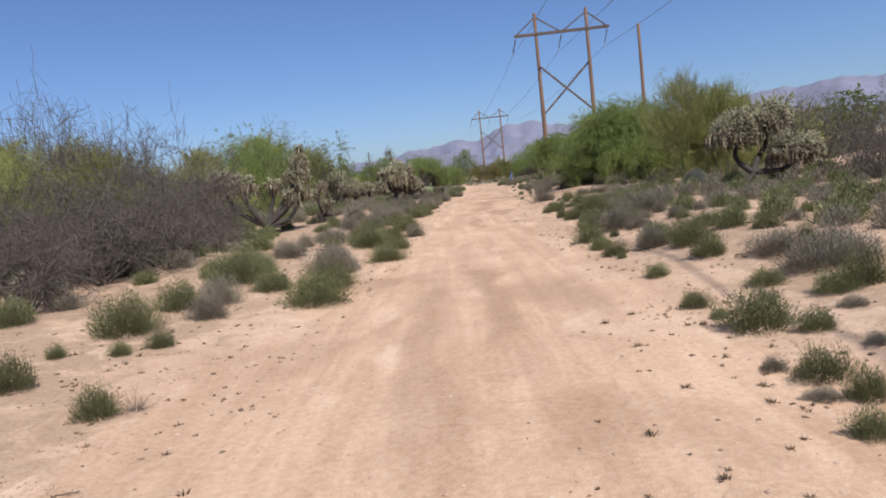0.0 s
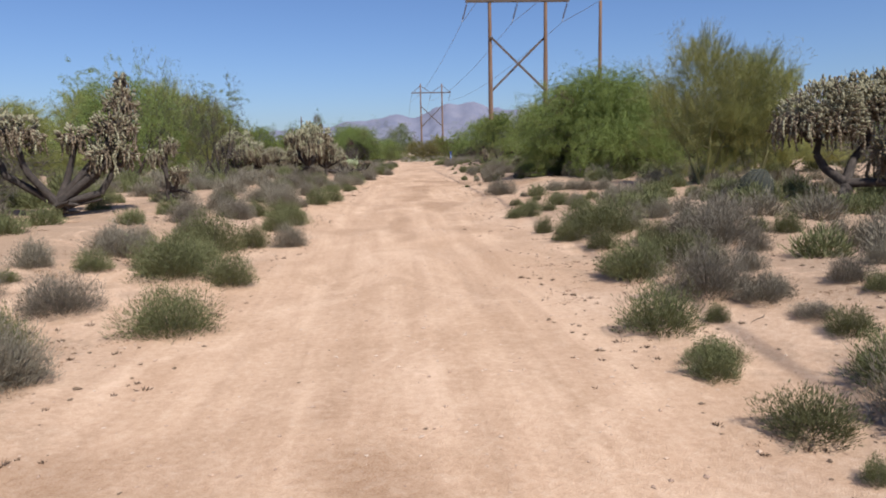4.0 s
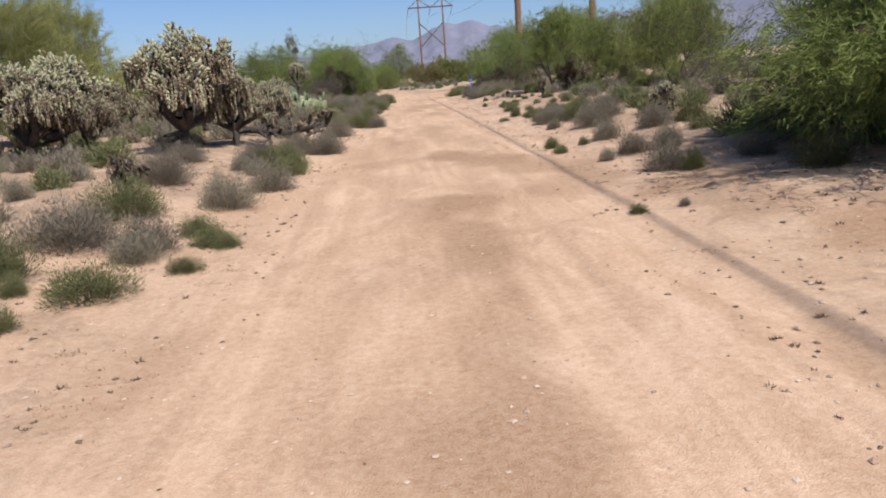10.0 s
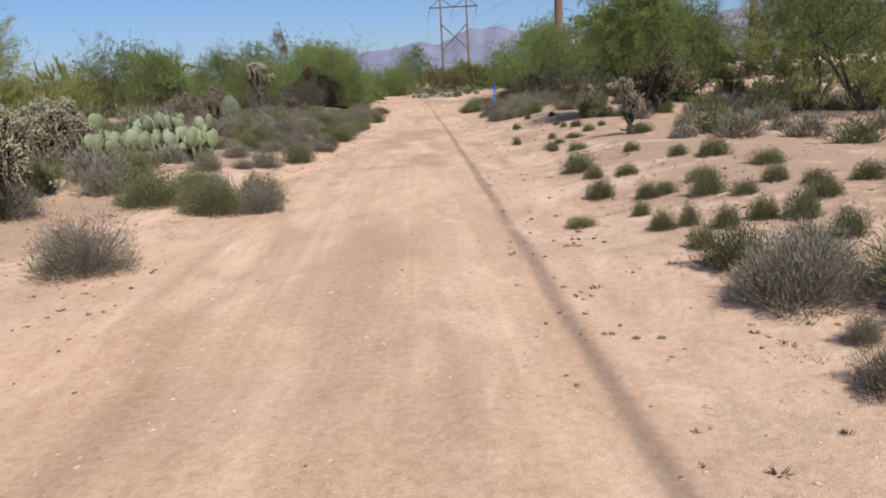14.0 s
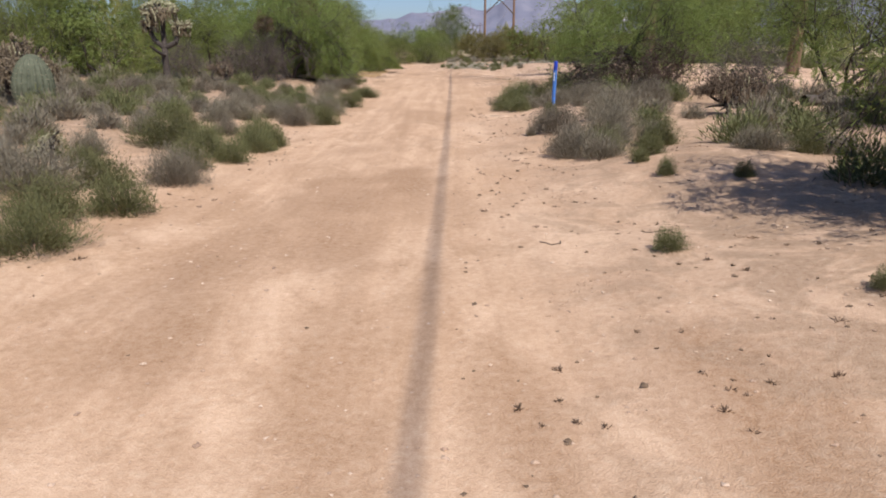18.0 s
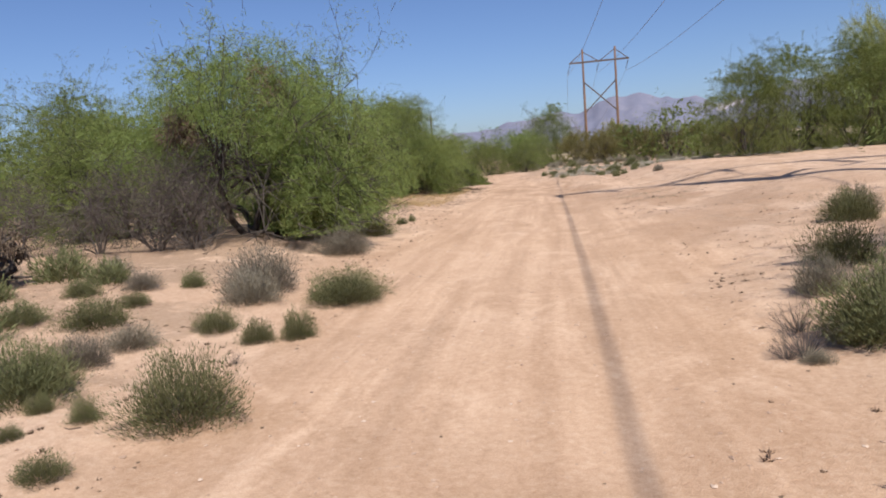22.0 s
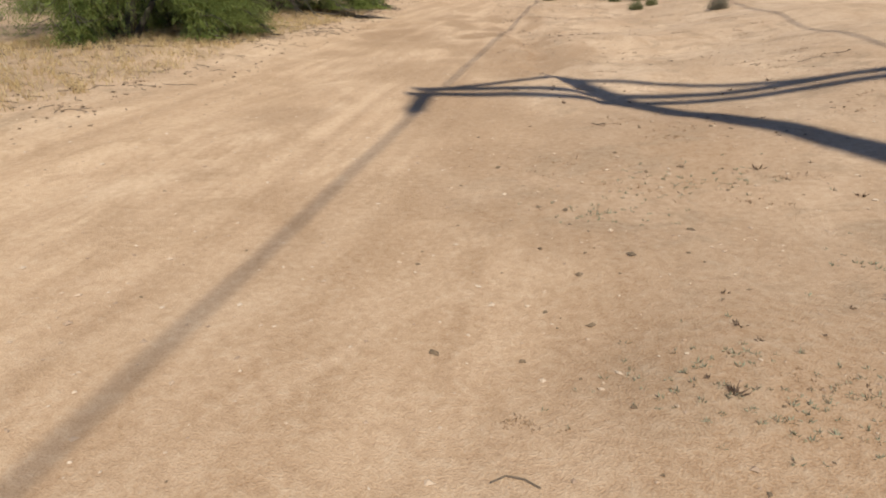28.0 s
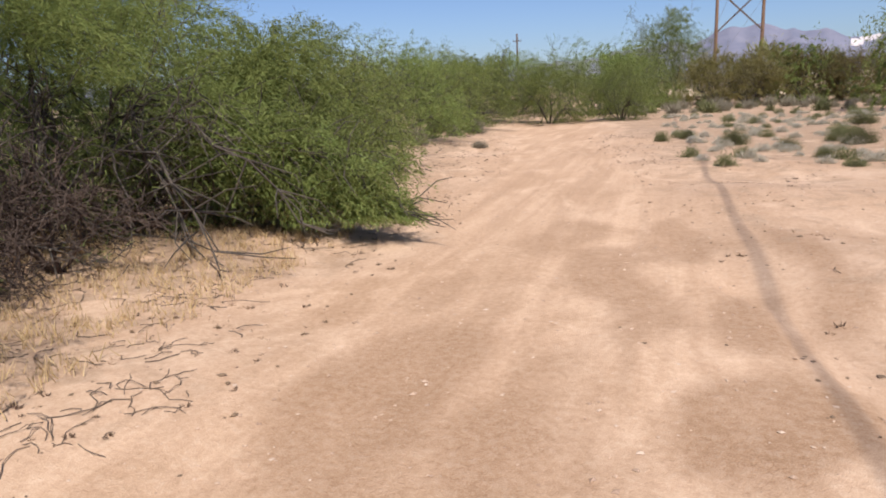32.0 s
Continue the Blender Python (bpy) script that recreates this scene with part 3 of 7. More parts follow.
def bank():
    """The raised roadside bank far ahead."""
    xs = np.linspace(-2, 95, 98)
    rows = []
    for off, z in ((-4.5, -0.1), (-2.0, 0.75), (-0.6, 1.25), (3.5, 1.3), (9.0, -0.2)):
        rows.append(np.stack([xs, 133 - 0.22 * xs + off, np.maximum(z * np.clip((xs + 2) / 14, 0.05, 1) + 0.06 * np.sin(xs * 0.9 + off), -0.2)], -1))
    v = np.concatenate(rows)
    i = (np.arange(4)[:, None] * 98 + np.arange(97)[None]).ravel()
    tagged(new("bank", mesh_of("bank", v, np.stack([i, i + 1, i + 99, i + 98], 1), BANK, True)), "tan graded road bank far beyond the scrub", "embankment", "", "structure")


bank()


# ---- plants: generators ----
def limb(rng, segs, tips, p, d, length, rad, level, last, rise, wander, kids, shrink):
    """One branch in short bends, with its side branches; the last level's bends become tips."""
    n = 5 if level == 0 else 4
    q = np.array(p, float)
    for k in range(n):
        d = unit(d + rng.normal(0, wander, 3) + np.array([0, 0, rise[min(level, len(rise) - 1)]]))
        e = q + d * length / n
        if e[2] < 0.03:
            e[2] = 0.03 + 0.03 * rng.random()
        r0, r1 = rad * (1 - 0.8 * k / n), rad * (1 - 0.8 * (k + 1) / n)
        segs[level].append((q, e, r0, r1))
        if level == last:
            tips.append((q, e, d))
        elif k >= (1 if level else 2):
            for _ in range(kids[level] if k < n - 1 else kids[level] + 1):
                side = unit(d * rng.uniform(0.3, 0.8) + unit(rng.normal(0, 1, 3)) * rng.uniform(0.7, 1.1))
                limb(rng, segs, tips, e, side, length * shrink * rng.uniform(0.7, 1.2), r1 * 0.85, level + 1, last, rise, wander, kids, shrink)
        q = e


def skeleton_tree(seed, stems, spread, rise, wander, kids, shrink, last, rad=0.09):
    """Multi-stemmed tree or shrub, made to fit 1 m across and 1 m high."""
    rng = np.random.default_rng(seed)
    segs, tips = [[] for _ in range(last + 1)], []
    turn = rng.uniform(0, 6.28)
    for s in range(stems):
        an = turn + 6.283 * s / stems + rng.normal(0, 0.25)
        d = unit(np.array([math.cos(an) * spread, math.sin(an) * spread, 1.0]))
        base = np.array([math.cos(an), math.sin(an), 0.0]) * 0.05
        base[2] = -0.03
        limb(rng, segs, tips, base, d, rng.uniform(0.85, 1.15), rad * rng.uniform(0.7, 1.0), 0, last, rise, wander, kids, shrink)
    pts = np.array([t[1] for t in tips])
    half = np.percentile(np.hypot(pts[:, 0], pts[:, 1]), 96)
    top = np.percentile(pts[:, 2], 98.5)
    s = np.array([0.5 / half, 0.5 / half, 1.0 / top])
    segs = [[(a * s, b * s, r0, r1) for a, b, r0, r1 in lv] for lv in segs]
    tips = [(a * s, b * s, unit(d * s)) for a, b, d in tips]
    return rng, segs, tips


def foliage(rng, tips, count, width, high, length, wide, gather=0.05, droop=0.5, skirt=0.06, peak=1.7, bare=None, streak=0.7):
    """Leaves of a tree width by high metres: some along its twigs, most in feathery sprays gathered into clumps over a lumpy dome."""
    S = np.array([width, width, high])
    a = np.array([t[0] for t in tips]) * S
    b = np.array([t[1] for t in tips]) * S
    d = np.array([t[2] for t in tips])
    m = count * 3 // 10
    clump = rng.gamma(1.3, 1.0, len(tips))
    i = rng.choice(len(tips), m, p=clump / clump.sum())
    c = a[i] + (b[i] - a[i]) * rng.random((m, 1)) * 1.15 + rng.normal(0, gather, (m, 3))
    w = d[i] * 0.6 + rng.normal(0, 0.8, (m, 3))
    nc = int(24 + 4.2 * width * high)                            # clumps
    an, up = rng.uniform(0, 6.283, nc), rng.uniform(skirt, 1.0, nc) ** 0.8
    lump = 1 + 0.16 * np.sin(an * 3 + up * 4 + 1) + 0.12 * np.sin(an * 5 - up * 7) + 0.09 * np.sin(an * 9 + up * 11)
    rad = np.maximum(1 - up ** peak, 0.03) ** 0.62 * rng.uniform(0.3, 1.0, nc) ** 0.5 * lump * 0.88
    co = np.stack([np.cos(an) * rad * width / 2, np.sin(an) * rad * width / 2, up * high * (0.86 + 0.14 * lump) * rng.uniform(0.9, 1.0, nc)], -1)
    k = max(60, (count - m) // 50)                             # sprays
    pick = rng.choice(nc, k, p=(lambda q: q / q.sum())(rng.gamma(1.9, 1.0, nc)))
    size = min(0.33, 0.08 * width)
    p = co[pick] + rng.normal(0, 1, (k, 3)) * np.array([size, size, size * 0.55])
    out = unit(p * np.array([1, 1, 0.15]))
    way = unit(out * 0.8 + rng.normal(0, 0.6, (k, 3)) + np.array([0, 0, -droop]) * rng.random((k, 1)) + np.array([0, 0, 0.5 if droop <= 0 else 0.15]))
    reach = rng.uniform(0.15, 0.5, k) * min(1.2, width / 3.5)
    n = (count - m) // k
    f = np.tile(np.linspace(0.0, 1, n), k)[:, None]
    pp, ww, rr = np.repeat(p, n, 0), np.repeat(way, n, 0), np.repeat(reach, n)[:, None]
    q = pp + ww * rr * f + np.array([0, 0, -0.5 * droop]) * rr * f * f + rng.normal(0, gather * 0.5, (n * k, 3))
    leafway = unit(np.cross(ww, rng.normal(size=(n * k, 3)))) * streak + ww + np.array([0, 0, -0.6 * max(droop, 0)])
    c, w = np.concatenate([c, q]), np.concatenate([w, leafway])
    far = np.hypot(c[:, 0], c[:, 1]) / (width / 2)
    keep = (c[:, 2] > 0.06 + 0.25 * np.clip(far - 0.75, 0, 1) * high) & (far < 1.12)
    if bare is not None:                                       # a side of dead twigs without leaves
        keep &= (c[:, 2] > 0.5 * high + 0.12 * high * np.sin(c[:, 0] * 3)) | (c[:, 0] * bare[0] + c[:, 1] * bare[1] < 0.10 * width) | (rng.random(len(c)) < 0.06)
    c, w = c[keep], w[keep]
    return blades(c, w, length, wide, rng)


def tree_parts(kind, seed, W, H, leaves, skirt=0.06, peak=1.7, bare=None):
    """The meshes of a tree W across and H high."""
    S = np.array([W, W, H])
    big = min(1.9, max(0.80 if W > 5 else 0.55 if leaves > 200000 else 0.60, (W * H * 2400.0 / max(leaves, 1)) ** 0.5)) if seed != 28 else 0.7  # fewer leaves stand for more
    if kind == "mesquite":
        rng, segs, tips = skeleton_tree(seed, 3 if skirt > 0.42 else 5, 0.45 if skirt > 0.42 else 1.15, (0.05, 0.0, -0.04, -0.12), 0.22, (2, 2, 2), 0.62, 3)
        trunk, twig = BARK, BARK
        fol = foliage(rng, tips, leaves, W, H, 0.092 * big ** 0.85, (0.0105 if leaves >= 200000 else 0.0135 if leaves >= 100000 else 0.0180) * big ** 1.15, 0.05, 0.65, skirt, peak, bare)
        mat = MESQUITE
    elif kind == "palo_verde":
        rng, segs, tips = skeleton_tree(seed, 6, 0.55, (0.10, 0.12, 0.12, 0.10), 0.13, (2, 2, 2), 0.60, 3)
        trunk, twig = GREENBARK, GREENBARK
        fol = foliage(rng, tips, leaves, W, H, 0.24 * big ** 0.85, 0.0085 * big ** 1.15, 0.05, -0.75, 0.03, 2.2, None, 0.22)
        mat = PALO
    elif kind == "creosote":
        rng, segs, tips = skeleton_tree(seed, 7, 0.7, (0.08, 0.08, 0.05, 0.02), 0.16, (2, 2, 2), 0.58, 3)
        trunk, twig = BARK, BARK
        fol = foliage(rng, tips, leaves, W, H, 0.10 * big ** 0.85, 0.022 * big ** 1.15, 0.07, 0.0)
        mat = CREOSOTE
    else:                                                     # leafless
        rng, segs, tips = skeleton_tree(seed, 7, 0.85, (0.05, 0.05, 0.03, 0.0), 0.20, (2, 2, 1), 0.62, 3)
        trunk, twig = (DARK_TWIG, DARK_TWIG) if kind == "dark" else (TWIG, TWIG)
        fol, mat = None, None
    thick = 0.035 * (W + H) / 2 / 0.09 * 0.5
    scale = lambda lv, k: [(a * S, b * S, max(r0 * k, 0.004), max(r1 * k, 0.0025)) for a, b, r0, r1 in lv]
    wood = tubes(scale(segs[0], thick), 5 if kind in ("bare", "dark") or leaves <= 8000 else 7)
    if kind in ("bare", "dark"):
        limbs = joined([tubes(scale(segs[1], thick), 4), tubes(scale(segs[2], thick), 3), tubes(scale(segs[3], thick), 3)])
    elif leaves <= 8000 and seed != 28:
        limbs = tubes(scale(segs[1], thick), 3)
    else:
        limbs = joined([tubes(scale(segs[1], thick), 5), tubes(scale(segs[2], thick), 3), tubes(scale(segs[3][::3], thick), 3)])
    return wood, limbs, fol, trunk, twig, mat


TREE_WORDS = {
    "mesquite": ("mesquite_tree", "feathery green mesquite tree with dark crooked limbs", "tree", "mesquites beside the trail"),
    "palo_verde": ("palo_verde_tree", "yellow-green palo verde tree with fine upright twigs", "tree", "palo verdes in the scrub"),
    "creosote": ("creosote_bush", "olive-brown creosote bush with wiry stems", "bush", "creosote bushes far ahead"),
    "dark": ("dead_thicket", "dark brown tangle of dead mesquite twigs", "dead bush", "dead thickets"),
    "bare": ("dead_thicket", "leafless grey-purple thorn thicket of tangled twigs", "dead bush", "dead thickets"),
}
TREES = {}


def put(proto, x, y, turn, sx, sy, sz, dz=0.0, lean=0.0):
    """A copy of a made thing, standing on the ground."""
    o = proto.scale
    m = pose(x, y, ground_z(x, y) + dz, lean, 0, turn) @ Matrix.Diagonal((sx / o[0], sy / o[1], sz / o[2], 1))
    return copy_thing(proto, m)


def tree(kind, x, y, W, H, seed=0, leaves=12000, label="", skirt=0.06, peak=1.7, bare=None):
    """A tree W across and H high; kind, seed and leaves alike share their meshes."""
    key = (kind, seed, leaves)
    turn = (x * 37.0 + y * 53.0) % 360
    if bare:
        bare = Matrix.Rotation(-radians(turn), 2) @ Vector(bare)
    if key in TREES:
        ob, w0, h0 = TREES[key]
        ob = put(ob, x, y, turn, W / w0, W / w0, H / h0)
    else:
        name, words, cat, group = TREE_WORDS[kind]
        wood, limbs, fol, trunk, twig, mat = tree_parts(kind, seed + 17, W, H, leaves, skirt, peak, bare)
        ob = thing(name, pose(x, y, ground_z(x, y), 0, 0, turn), words, cat, group)
        tagged(part("trunk", mesh_of("trunk", *wood, trunk, True), ob), kind="stuff" if kind in ("bare", "dark") else "")
        tagged(part("branchwork", mesh_of("branchwork", *limbs, twig, True), ob), kind="stuff")
        if fol is not None:
            tagged(part("crown", mesh_of("crown", *fol, mat), ob), kind="stuff")
        TREES[key] = (ob, W, H)
    if label:
        tagged(ob, label)
    return ob


def shrub_mesh(kind, seed, count=2000):
    """A low desert shrub 1 m across and 1 m high: a soft lumpy dome of fine strands over a few stems."""
    rng = np.random.default_rng(seed + 300)
    n = {"g": 34, "d": 56, "b": 60}[kind]

    def dome(k, low):
        an, tilt = rng.uniform(0, 6.283, k), np.arccos(rng.uniform(low, 1, k))
        lump = 1 + 0.16 * np.sin(an * 3 + seed + tilt * 2) + 0.10 * np.sin(an * 5 + 2 * seed) + 0.10 * np.sin(an * 8 + tilt * 6 + seed)
        return np.stack([np.cos(an) * np.sin(tilt) * 0.5, np.sin(an) * np.sin(tilt) * 0.5, np.cos(tilt) * 0.92 + 0.04], -1) * lump[:, None]

    d = dome(n, 0.05)
    root = d * np.array([1, 1, 0]) * 0.25 * rng.random((n, 1))
    end = d * rng.uniform(0.8, 1.04, (n, 1))
    midp = root + (end - root) * 0.5 + rng.normal(0, 0.03, (n, 3)) + np.array([0, 0, -0.03])
    midp[:, 2] = np.maximum(midp[:, 2], 0.02)
    segs = [(root[k] - [0, 0, 0.04], midp[k], 0.006, 0.0035) for k in range(n)] + [(midp[k], end[k], 0.0035, 0.001) for k in range(n)]
    for k in range(n):
        for _ in range({"g": 0, "d": 2, "b": 4}[kind]):
            p = midp[k] + (end[k] - midp[k]) * rng.random()
            q = p + (unit(end[k] - midp[k]) * 0.7 + rng.normal(0, 0.5, 3)) * rng.uniform(0.05, 0.14)
            q[2] = max(q[2], 0.02)
            segs.append((p, q, 0.0025, 0.001))
    stems = tubes(segs, 3)
    if kind == "b":
        return stems, None
    m = count
    way = dome(m, -0.02)
    r = rng.uniform(0.14, 1.0, m) ** 0.5
    c = way * r[:, None] * rng.uniform(0.86, 1.06, (m, 1)) + rng.normal(0, 0.02, (m, 3))
    c[:, 2] = np.maximum(c[:, 2], 0.02)
    w = unit(way) * 0.75 + rng.normal(0, 0.26, (m, 3)) + np.array([0, 0, 0.8])
    fine = (2000.0 / m) ** 0.5
    if kind == "g":
        return stems, blades(c, w, 0.16 * fine, 0.0185 * fine, rng)
    return stems, blades(c, w, 0.19 * fine, 0.0145 * fine, rng)


SHRUB_WORDS = {
    "g": ("bursage_shrub", "low rounded grey-green bursage shrub on the sand", "shrub", "green bursage shrubs"),
    "d": ("dry_shrub", "dry brownish-grey twiggy shrub on the sand", "shrub", "dry grey shrubs"),
    "b": ("dead_shrub", "small leafless pale dead shrub on the sand", "shrub", "dead shrubs"),
}
SHRUBS = {}
SHRUB_COUNT = [0]


def shrub(kind, x, y, W, H):
    SHRUB_COUNT[0] += 1
    seed = SHRUB_COUNT[0] % (9 if kind != "b" else 2)
    turn = (x * 91.0 + y * 57.0) % 360
    W, H = W * 1.16, min(H, 0.5 * W + 0.10)
    key = (kind, seed % (9 if W < 0.55 else 4), W < 0.55)
    if key in SHRUBS:
        put(SHRUBS[key], x, y, turn, W, W, H)
        return
    name, words, cat, group = SHRUB_WORDS[kind]
    ob = thing(name, pose(x, y, ground_z(x, y), 0, 0, turn) @ Matrix.Diagonal((W, W, H, 1)), words, cat, group)
    stems, leaves = shrub_mesh(kind, seed, 6000 if W < 0.55 else 12000)
    part("branchwork", mesh_of("branchwork", *stems, TWIG if kind == "b" else STEM), ob)
    if leaves:
        tagged(part("foliage", mesh_of("foliage", *leaves, BURSAGE if kind == "g" else GREYLEAF), ob), kind="stuff")
    SHRUBS[key] = ob


def capsules(items, rng, sides=6):
    """Knobbly cactus joints along (p0, p1, radius)."""
    a = np.array([i[0] for i in items])
    b = np.array([i[1] for i in items])
    r = np.array([i[2] for i in items])
    n = len(a)
    d = unit(b - a)
    up = np.where(np.abs(d[:, 2:3]) < 0.9, np.array([[0, 0, 1.0]]), np.array([[1.0, 0, 0]]))
    u = unit(np.cross(d, up))
    v = np.cross(d, u)
    fr = np.array([0.0, 0.12, 0.5, 0.88, 1.0])
    wd = np.array([0.4, 0.95, 1.0, 0.9, 0.25])
    an = np.linspace(0, 2 * np.pi, sides, endpoint=False)
    knob = 1 + 0.22 * np.cos(an[None, :] * 3 + np.arange(5)[:, None] * math.pi)
    ring = np.cos(an)[None, None, :, None] * u[:, None, None] + np.sin(an)[None, None, :, None] * v[:, None, None]
    pts = (a[:, None] + (b - a)[:, None] * fr[None, :, None])[:, :, None] + ring * (r[:, None, None] * wd[None, :, None] * knob[None])[..., None]
    verts = pts.reshape(-1, 3)
    k, s = np.meshgrid(np.arange(4), np.arange(sides), indexing="ij")
    one = np.stack([k * sides + s, k * sides + (s + 1) % sides, (k + 1) * sides + (s + 1) % sides, (k + 1) * sides + s], -1).reshape(-1, 4)
    faces = (np.arange(n)[:, None, None] * 5 * sides + one[None]).reshape(-1, 4)
    return verts, faces


def spines(items, rng, each=11, length=0.03):
    """Fine pale spines standing off the joints."""
    a = np.repeat(np.array([i[0] for i in items]), each, 0)
    b = np.repeat(np.array([i[1] for i in items]), each, 0)
    r = np.repeat(np.array([i[2] for i in items]), each)
    n = len(a)
    d = unit(b - a)
    o = unit(np.cross(d, rng.normal(size=(n, 3))))
    c = a + (b - a) * rng.random((n, 1))
    w = unit(o + d * rng.normal(0, 0.5, (n, 1)))
    base = c + o * r[:, None] * 0.8
    return blades(base + w * length * 0.5, w, length, 0.0035, rng)


def cholla_of(x, y, heads, seed, k=1.0, dead=0.0, fork_z=0.28, bare_arms=3, lush=1.0, label="chain-fruit cholla cactus with straw-pale joints and a black trunk"):
    """A cholla: a black trunk and gnarled limbs, each carrying an umbrella of pale bristly joints with brown chains hanging under it.
    heads: (centre, half width, half height) of each umbrella; k: the size of its joints."""
    rng = np.random.default_rng(seed + 900)
    fork = np.array([rng.normal(0, 0.03), rng.normal(0, 0.03), fork_z])
    stem = (np.array([0, 0, -0.06]), fork * 0.35 + rng.normal(0, 0.012, 3), fork * 0.7 + rng.normal(0, 0.012, 3), fork)
    segs, joints, fruit = [], [], []
    for centre, rx, rz in heads:
        m = np.array(centre, float)
        S = np.array([rx, rx, rz])
        low = m - [0, 0, rz * 0.55]
        knee = fork + (low - fork) * 0.5 + np.array([low[0], low[1], 0]) * 0.18 + rng.normal(0, 0.05, 3) - [0, 0, 0.06]
        knee[2] = max(knee[2], 0.06)
        mid_ = knee + (low - knee) * 0.5 + rng.normal(0, 0.04, 3)
        segs += [(fork, knee, 0.070 * k, 0.060 * k), (knee, mid_, 0.060 * k, 0.052 * k), (mid_, low, 0.052 * k, 0.042 * k), (low, m, 0.042 * k, 0.028 * k)]
        for _ in range(int(9 + 12 * rx)):                      # crooked fingers that carry the umbrella
            w = unit(rng.normal(0, 1, 3) * [1, 1, 0.5] + [0, 0, 0.35])
            e = m + w * S * 0.8
            p = low + (m - low) * rng.uniform(0.0, 1.0)
            q = p + (e - p) * 0.5 + rng.normal(0, 0.04, 3) - [0, 0, 0.03]
            segs += [(p, q, 0.030 * k, 0.024 * k), (q, e, 0.024 * k, 0.016 * k)]
        tufts = unit(rng.normal(0, 1, (22, 3)) * [1, 1, 0.7] + [0, 0, 0.25])
        for _ in range(int(lush * (1 - 0.75 * dead) * 2500 * rx * rx / (k * k) ** 0.8) + 12):
            n = unit(tufts[rng.integers(22)] + rng.normal(0, 0.2, 3))
            if n[2] < -0.35:
                continue
            out = rng.uniform(0.70, 1.0) * (1 + 0.16 * math.sin(n[0] * 6 + n[1] * 5 + rx * 9))
            p = m + n * S * out
            w = unit(n + np.array([0, 0, 0.5]) + rng.normal(0, 0.45, 3))
            if p[2] > 0.10:
                (fruit if rng.random() < dead + (0.6 if n[2] < 0.2 else 0.12) else joints).append((p, p + w * rng.uniform(0.045, 0.085) * k, rng.uniform(0.011, 0.016) * k))
        for _ in range(int(lush * 210 * rx / k)):              # hanging chains
            an, r = rng.uniform(0, 6.283), math.sqrt(rng.random())
            q = m + np.array([math.cos(an) * r * rx, math.sin(an) * r * rx, rz * (0.55 * math.sqrt(max(0.0, 1 - r * r)) - 0.15)])
            pale = rng.random() < 0.22 * (1 - dead)
            for _ in range(rng.integers(3, 9)):
                e = q + np.array([rng.normal(0, 0.014), rng.normal(0, 0.014), -rng.uniform(0.038, 0.062)]) * k
                if e[2] < 0.10 or q[2] < m[2] - rz * 1.25:
                    break
                (joints if pale else fruit).append((q, e, rng.uniform(0.011, 0.017) * k))
                q = e
    for _ in range(bare_arms):                                 # dead low arms
        an = rng.uniform(0, 6.283)
        d = np.array([math.cos(an), math.sin(an), 0.0])
        L = rng.uniform(0.3, 0.75) * max(0.5, k)
        p, q = fork * 0.8, fork * 0.8 + d * L * 0.5 + [0, 0, rng.uniform(-0.10, 0.08)]
        e = q + unit(d + rng.normal(0, 0.4, 3)) * L * 0.5
        q[2], e[2] = max(q[2], 0.05), max(e[2], 0.08)
        segs += [(p, q, 0.045 * k, 0.036 * k), (q, e, 0.036 * k, 0.020 * k)]
    ob = thing("cholla_cactus", pose(x, y, ground_z(x, y)), label, "cactus", "chollas beside the trail")
    part("trunk", mesh_of("trunk", *loft(stem, (0.11 * k, 0.092 * k, 0.082 * k, 0.074 * k), 9), CHOLLA_WOOD, True), ob)
    tagged(part("arm_tangle", mesh_of("arm_tangle", *tubes(segs, 7), CHOLLA_WOOD, True), ob), kind="stuff")
    if joints:
        tagged(part("joint_mass", mesh_of("joint_mass", *capsules(joints, rng), JOINT, True), ob, "pale spiny cactus joints"), kind="stuff")
        tagged(part("spine_fuzz", mesh_of("spine_fuzz", *spines(joints, rng, 9, 0.026 * k), SPINE), ob), kind="stuff")
    if fruit:
        tagged(part("fruit_mass", mesh_of("fruit_mass", *capsules(fruit, rng, 5), FRUIT, True), ob, "brown hanging fruit chains"), kind="stuff")
    return ob


def cholla(x, y, W, H, seed=0, dead=0.0, crowns=7, label="chain-fruit cholla cactus with straw-pale joints and a black trunk"):
    """A cholla W across and H high with its umbrellas spread over a lopsided dome."""
    rng = np.random.default_rng(seed + 400)
    k = min(1.0, max(0.34, H / 1.7))
    n = max(3, crowns * 3 // 4)
    turn, heads = rng.uniform(0, 6.283), []
    for c in range(n):
        an, f = turn + 2.4 * c + rng.normal(0, 0.25), math.sqrt((c + 0.3) / n)
        rx = W * rng.uniform(0.16, 0.24) * (6 / max(n, 6)) ** 0.3
        rz = min(rx * rng.uniform(0.65, 1.0), H * 0.26)
        rad = f * max(W / 2 - rx, 0.02)
        z = (H - rz) * (1.0 - 0.46 * f * f + rng.normal(0, 0.07)) if c else H - rz
        heads.append(((math.cos(an) * rad, math.sin(an) * rad, float(np.clip(z, H * 0.36, H - rz))), rx, rz))
    return cholla_of(x, y, heads, seed, k, dead, H * rng.uniform(0.17, 0.25), 2, 1.0 if H > 0.7 else 0.7, label)


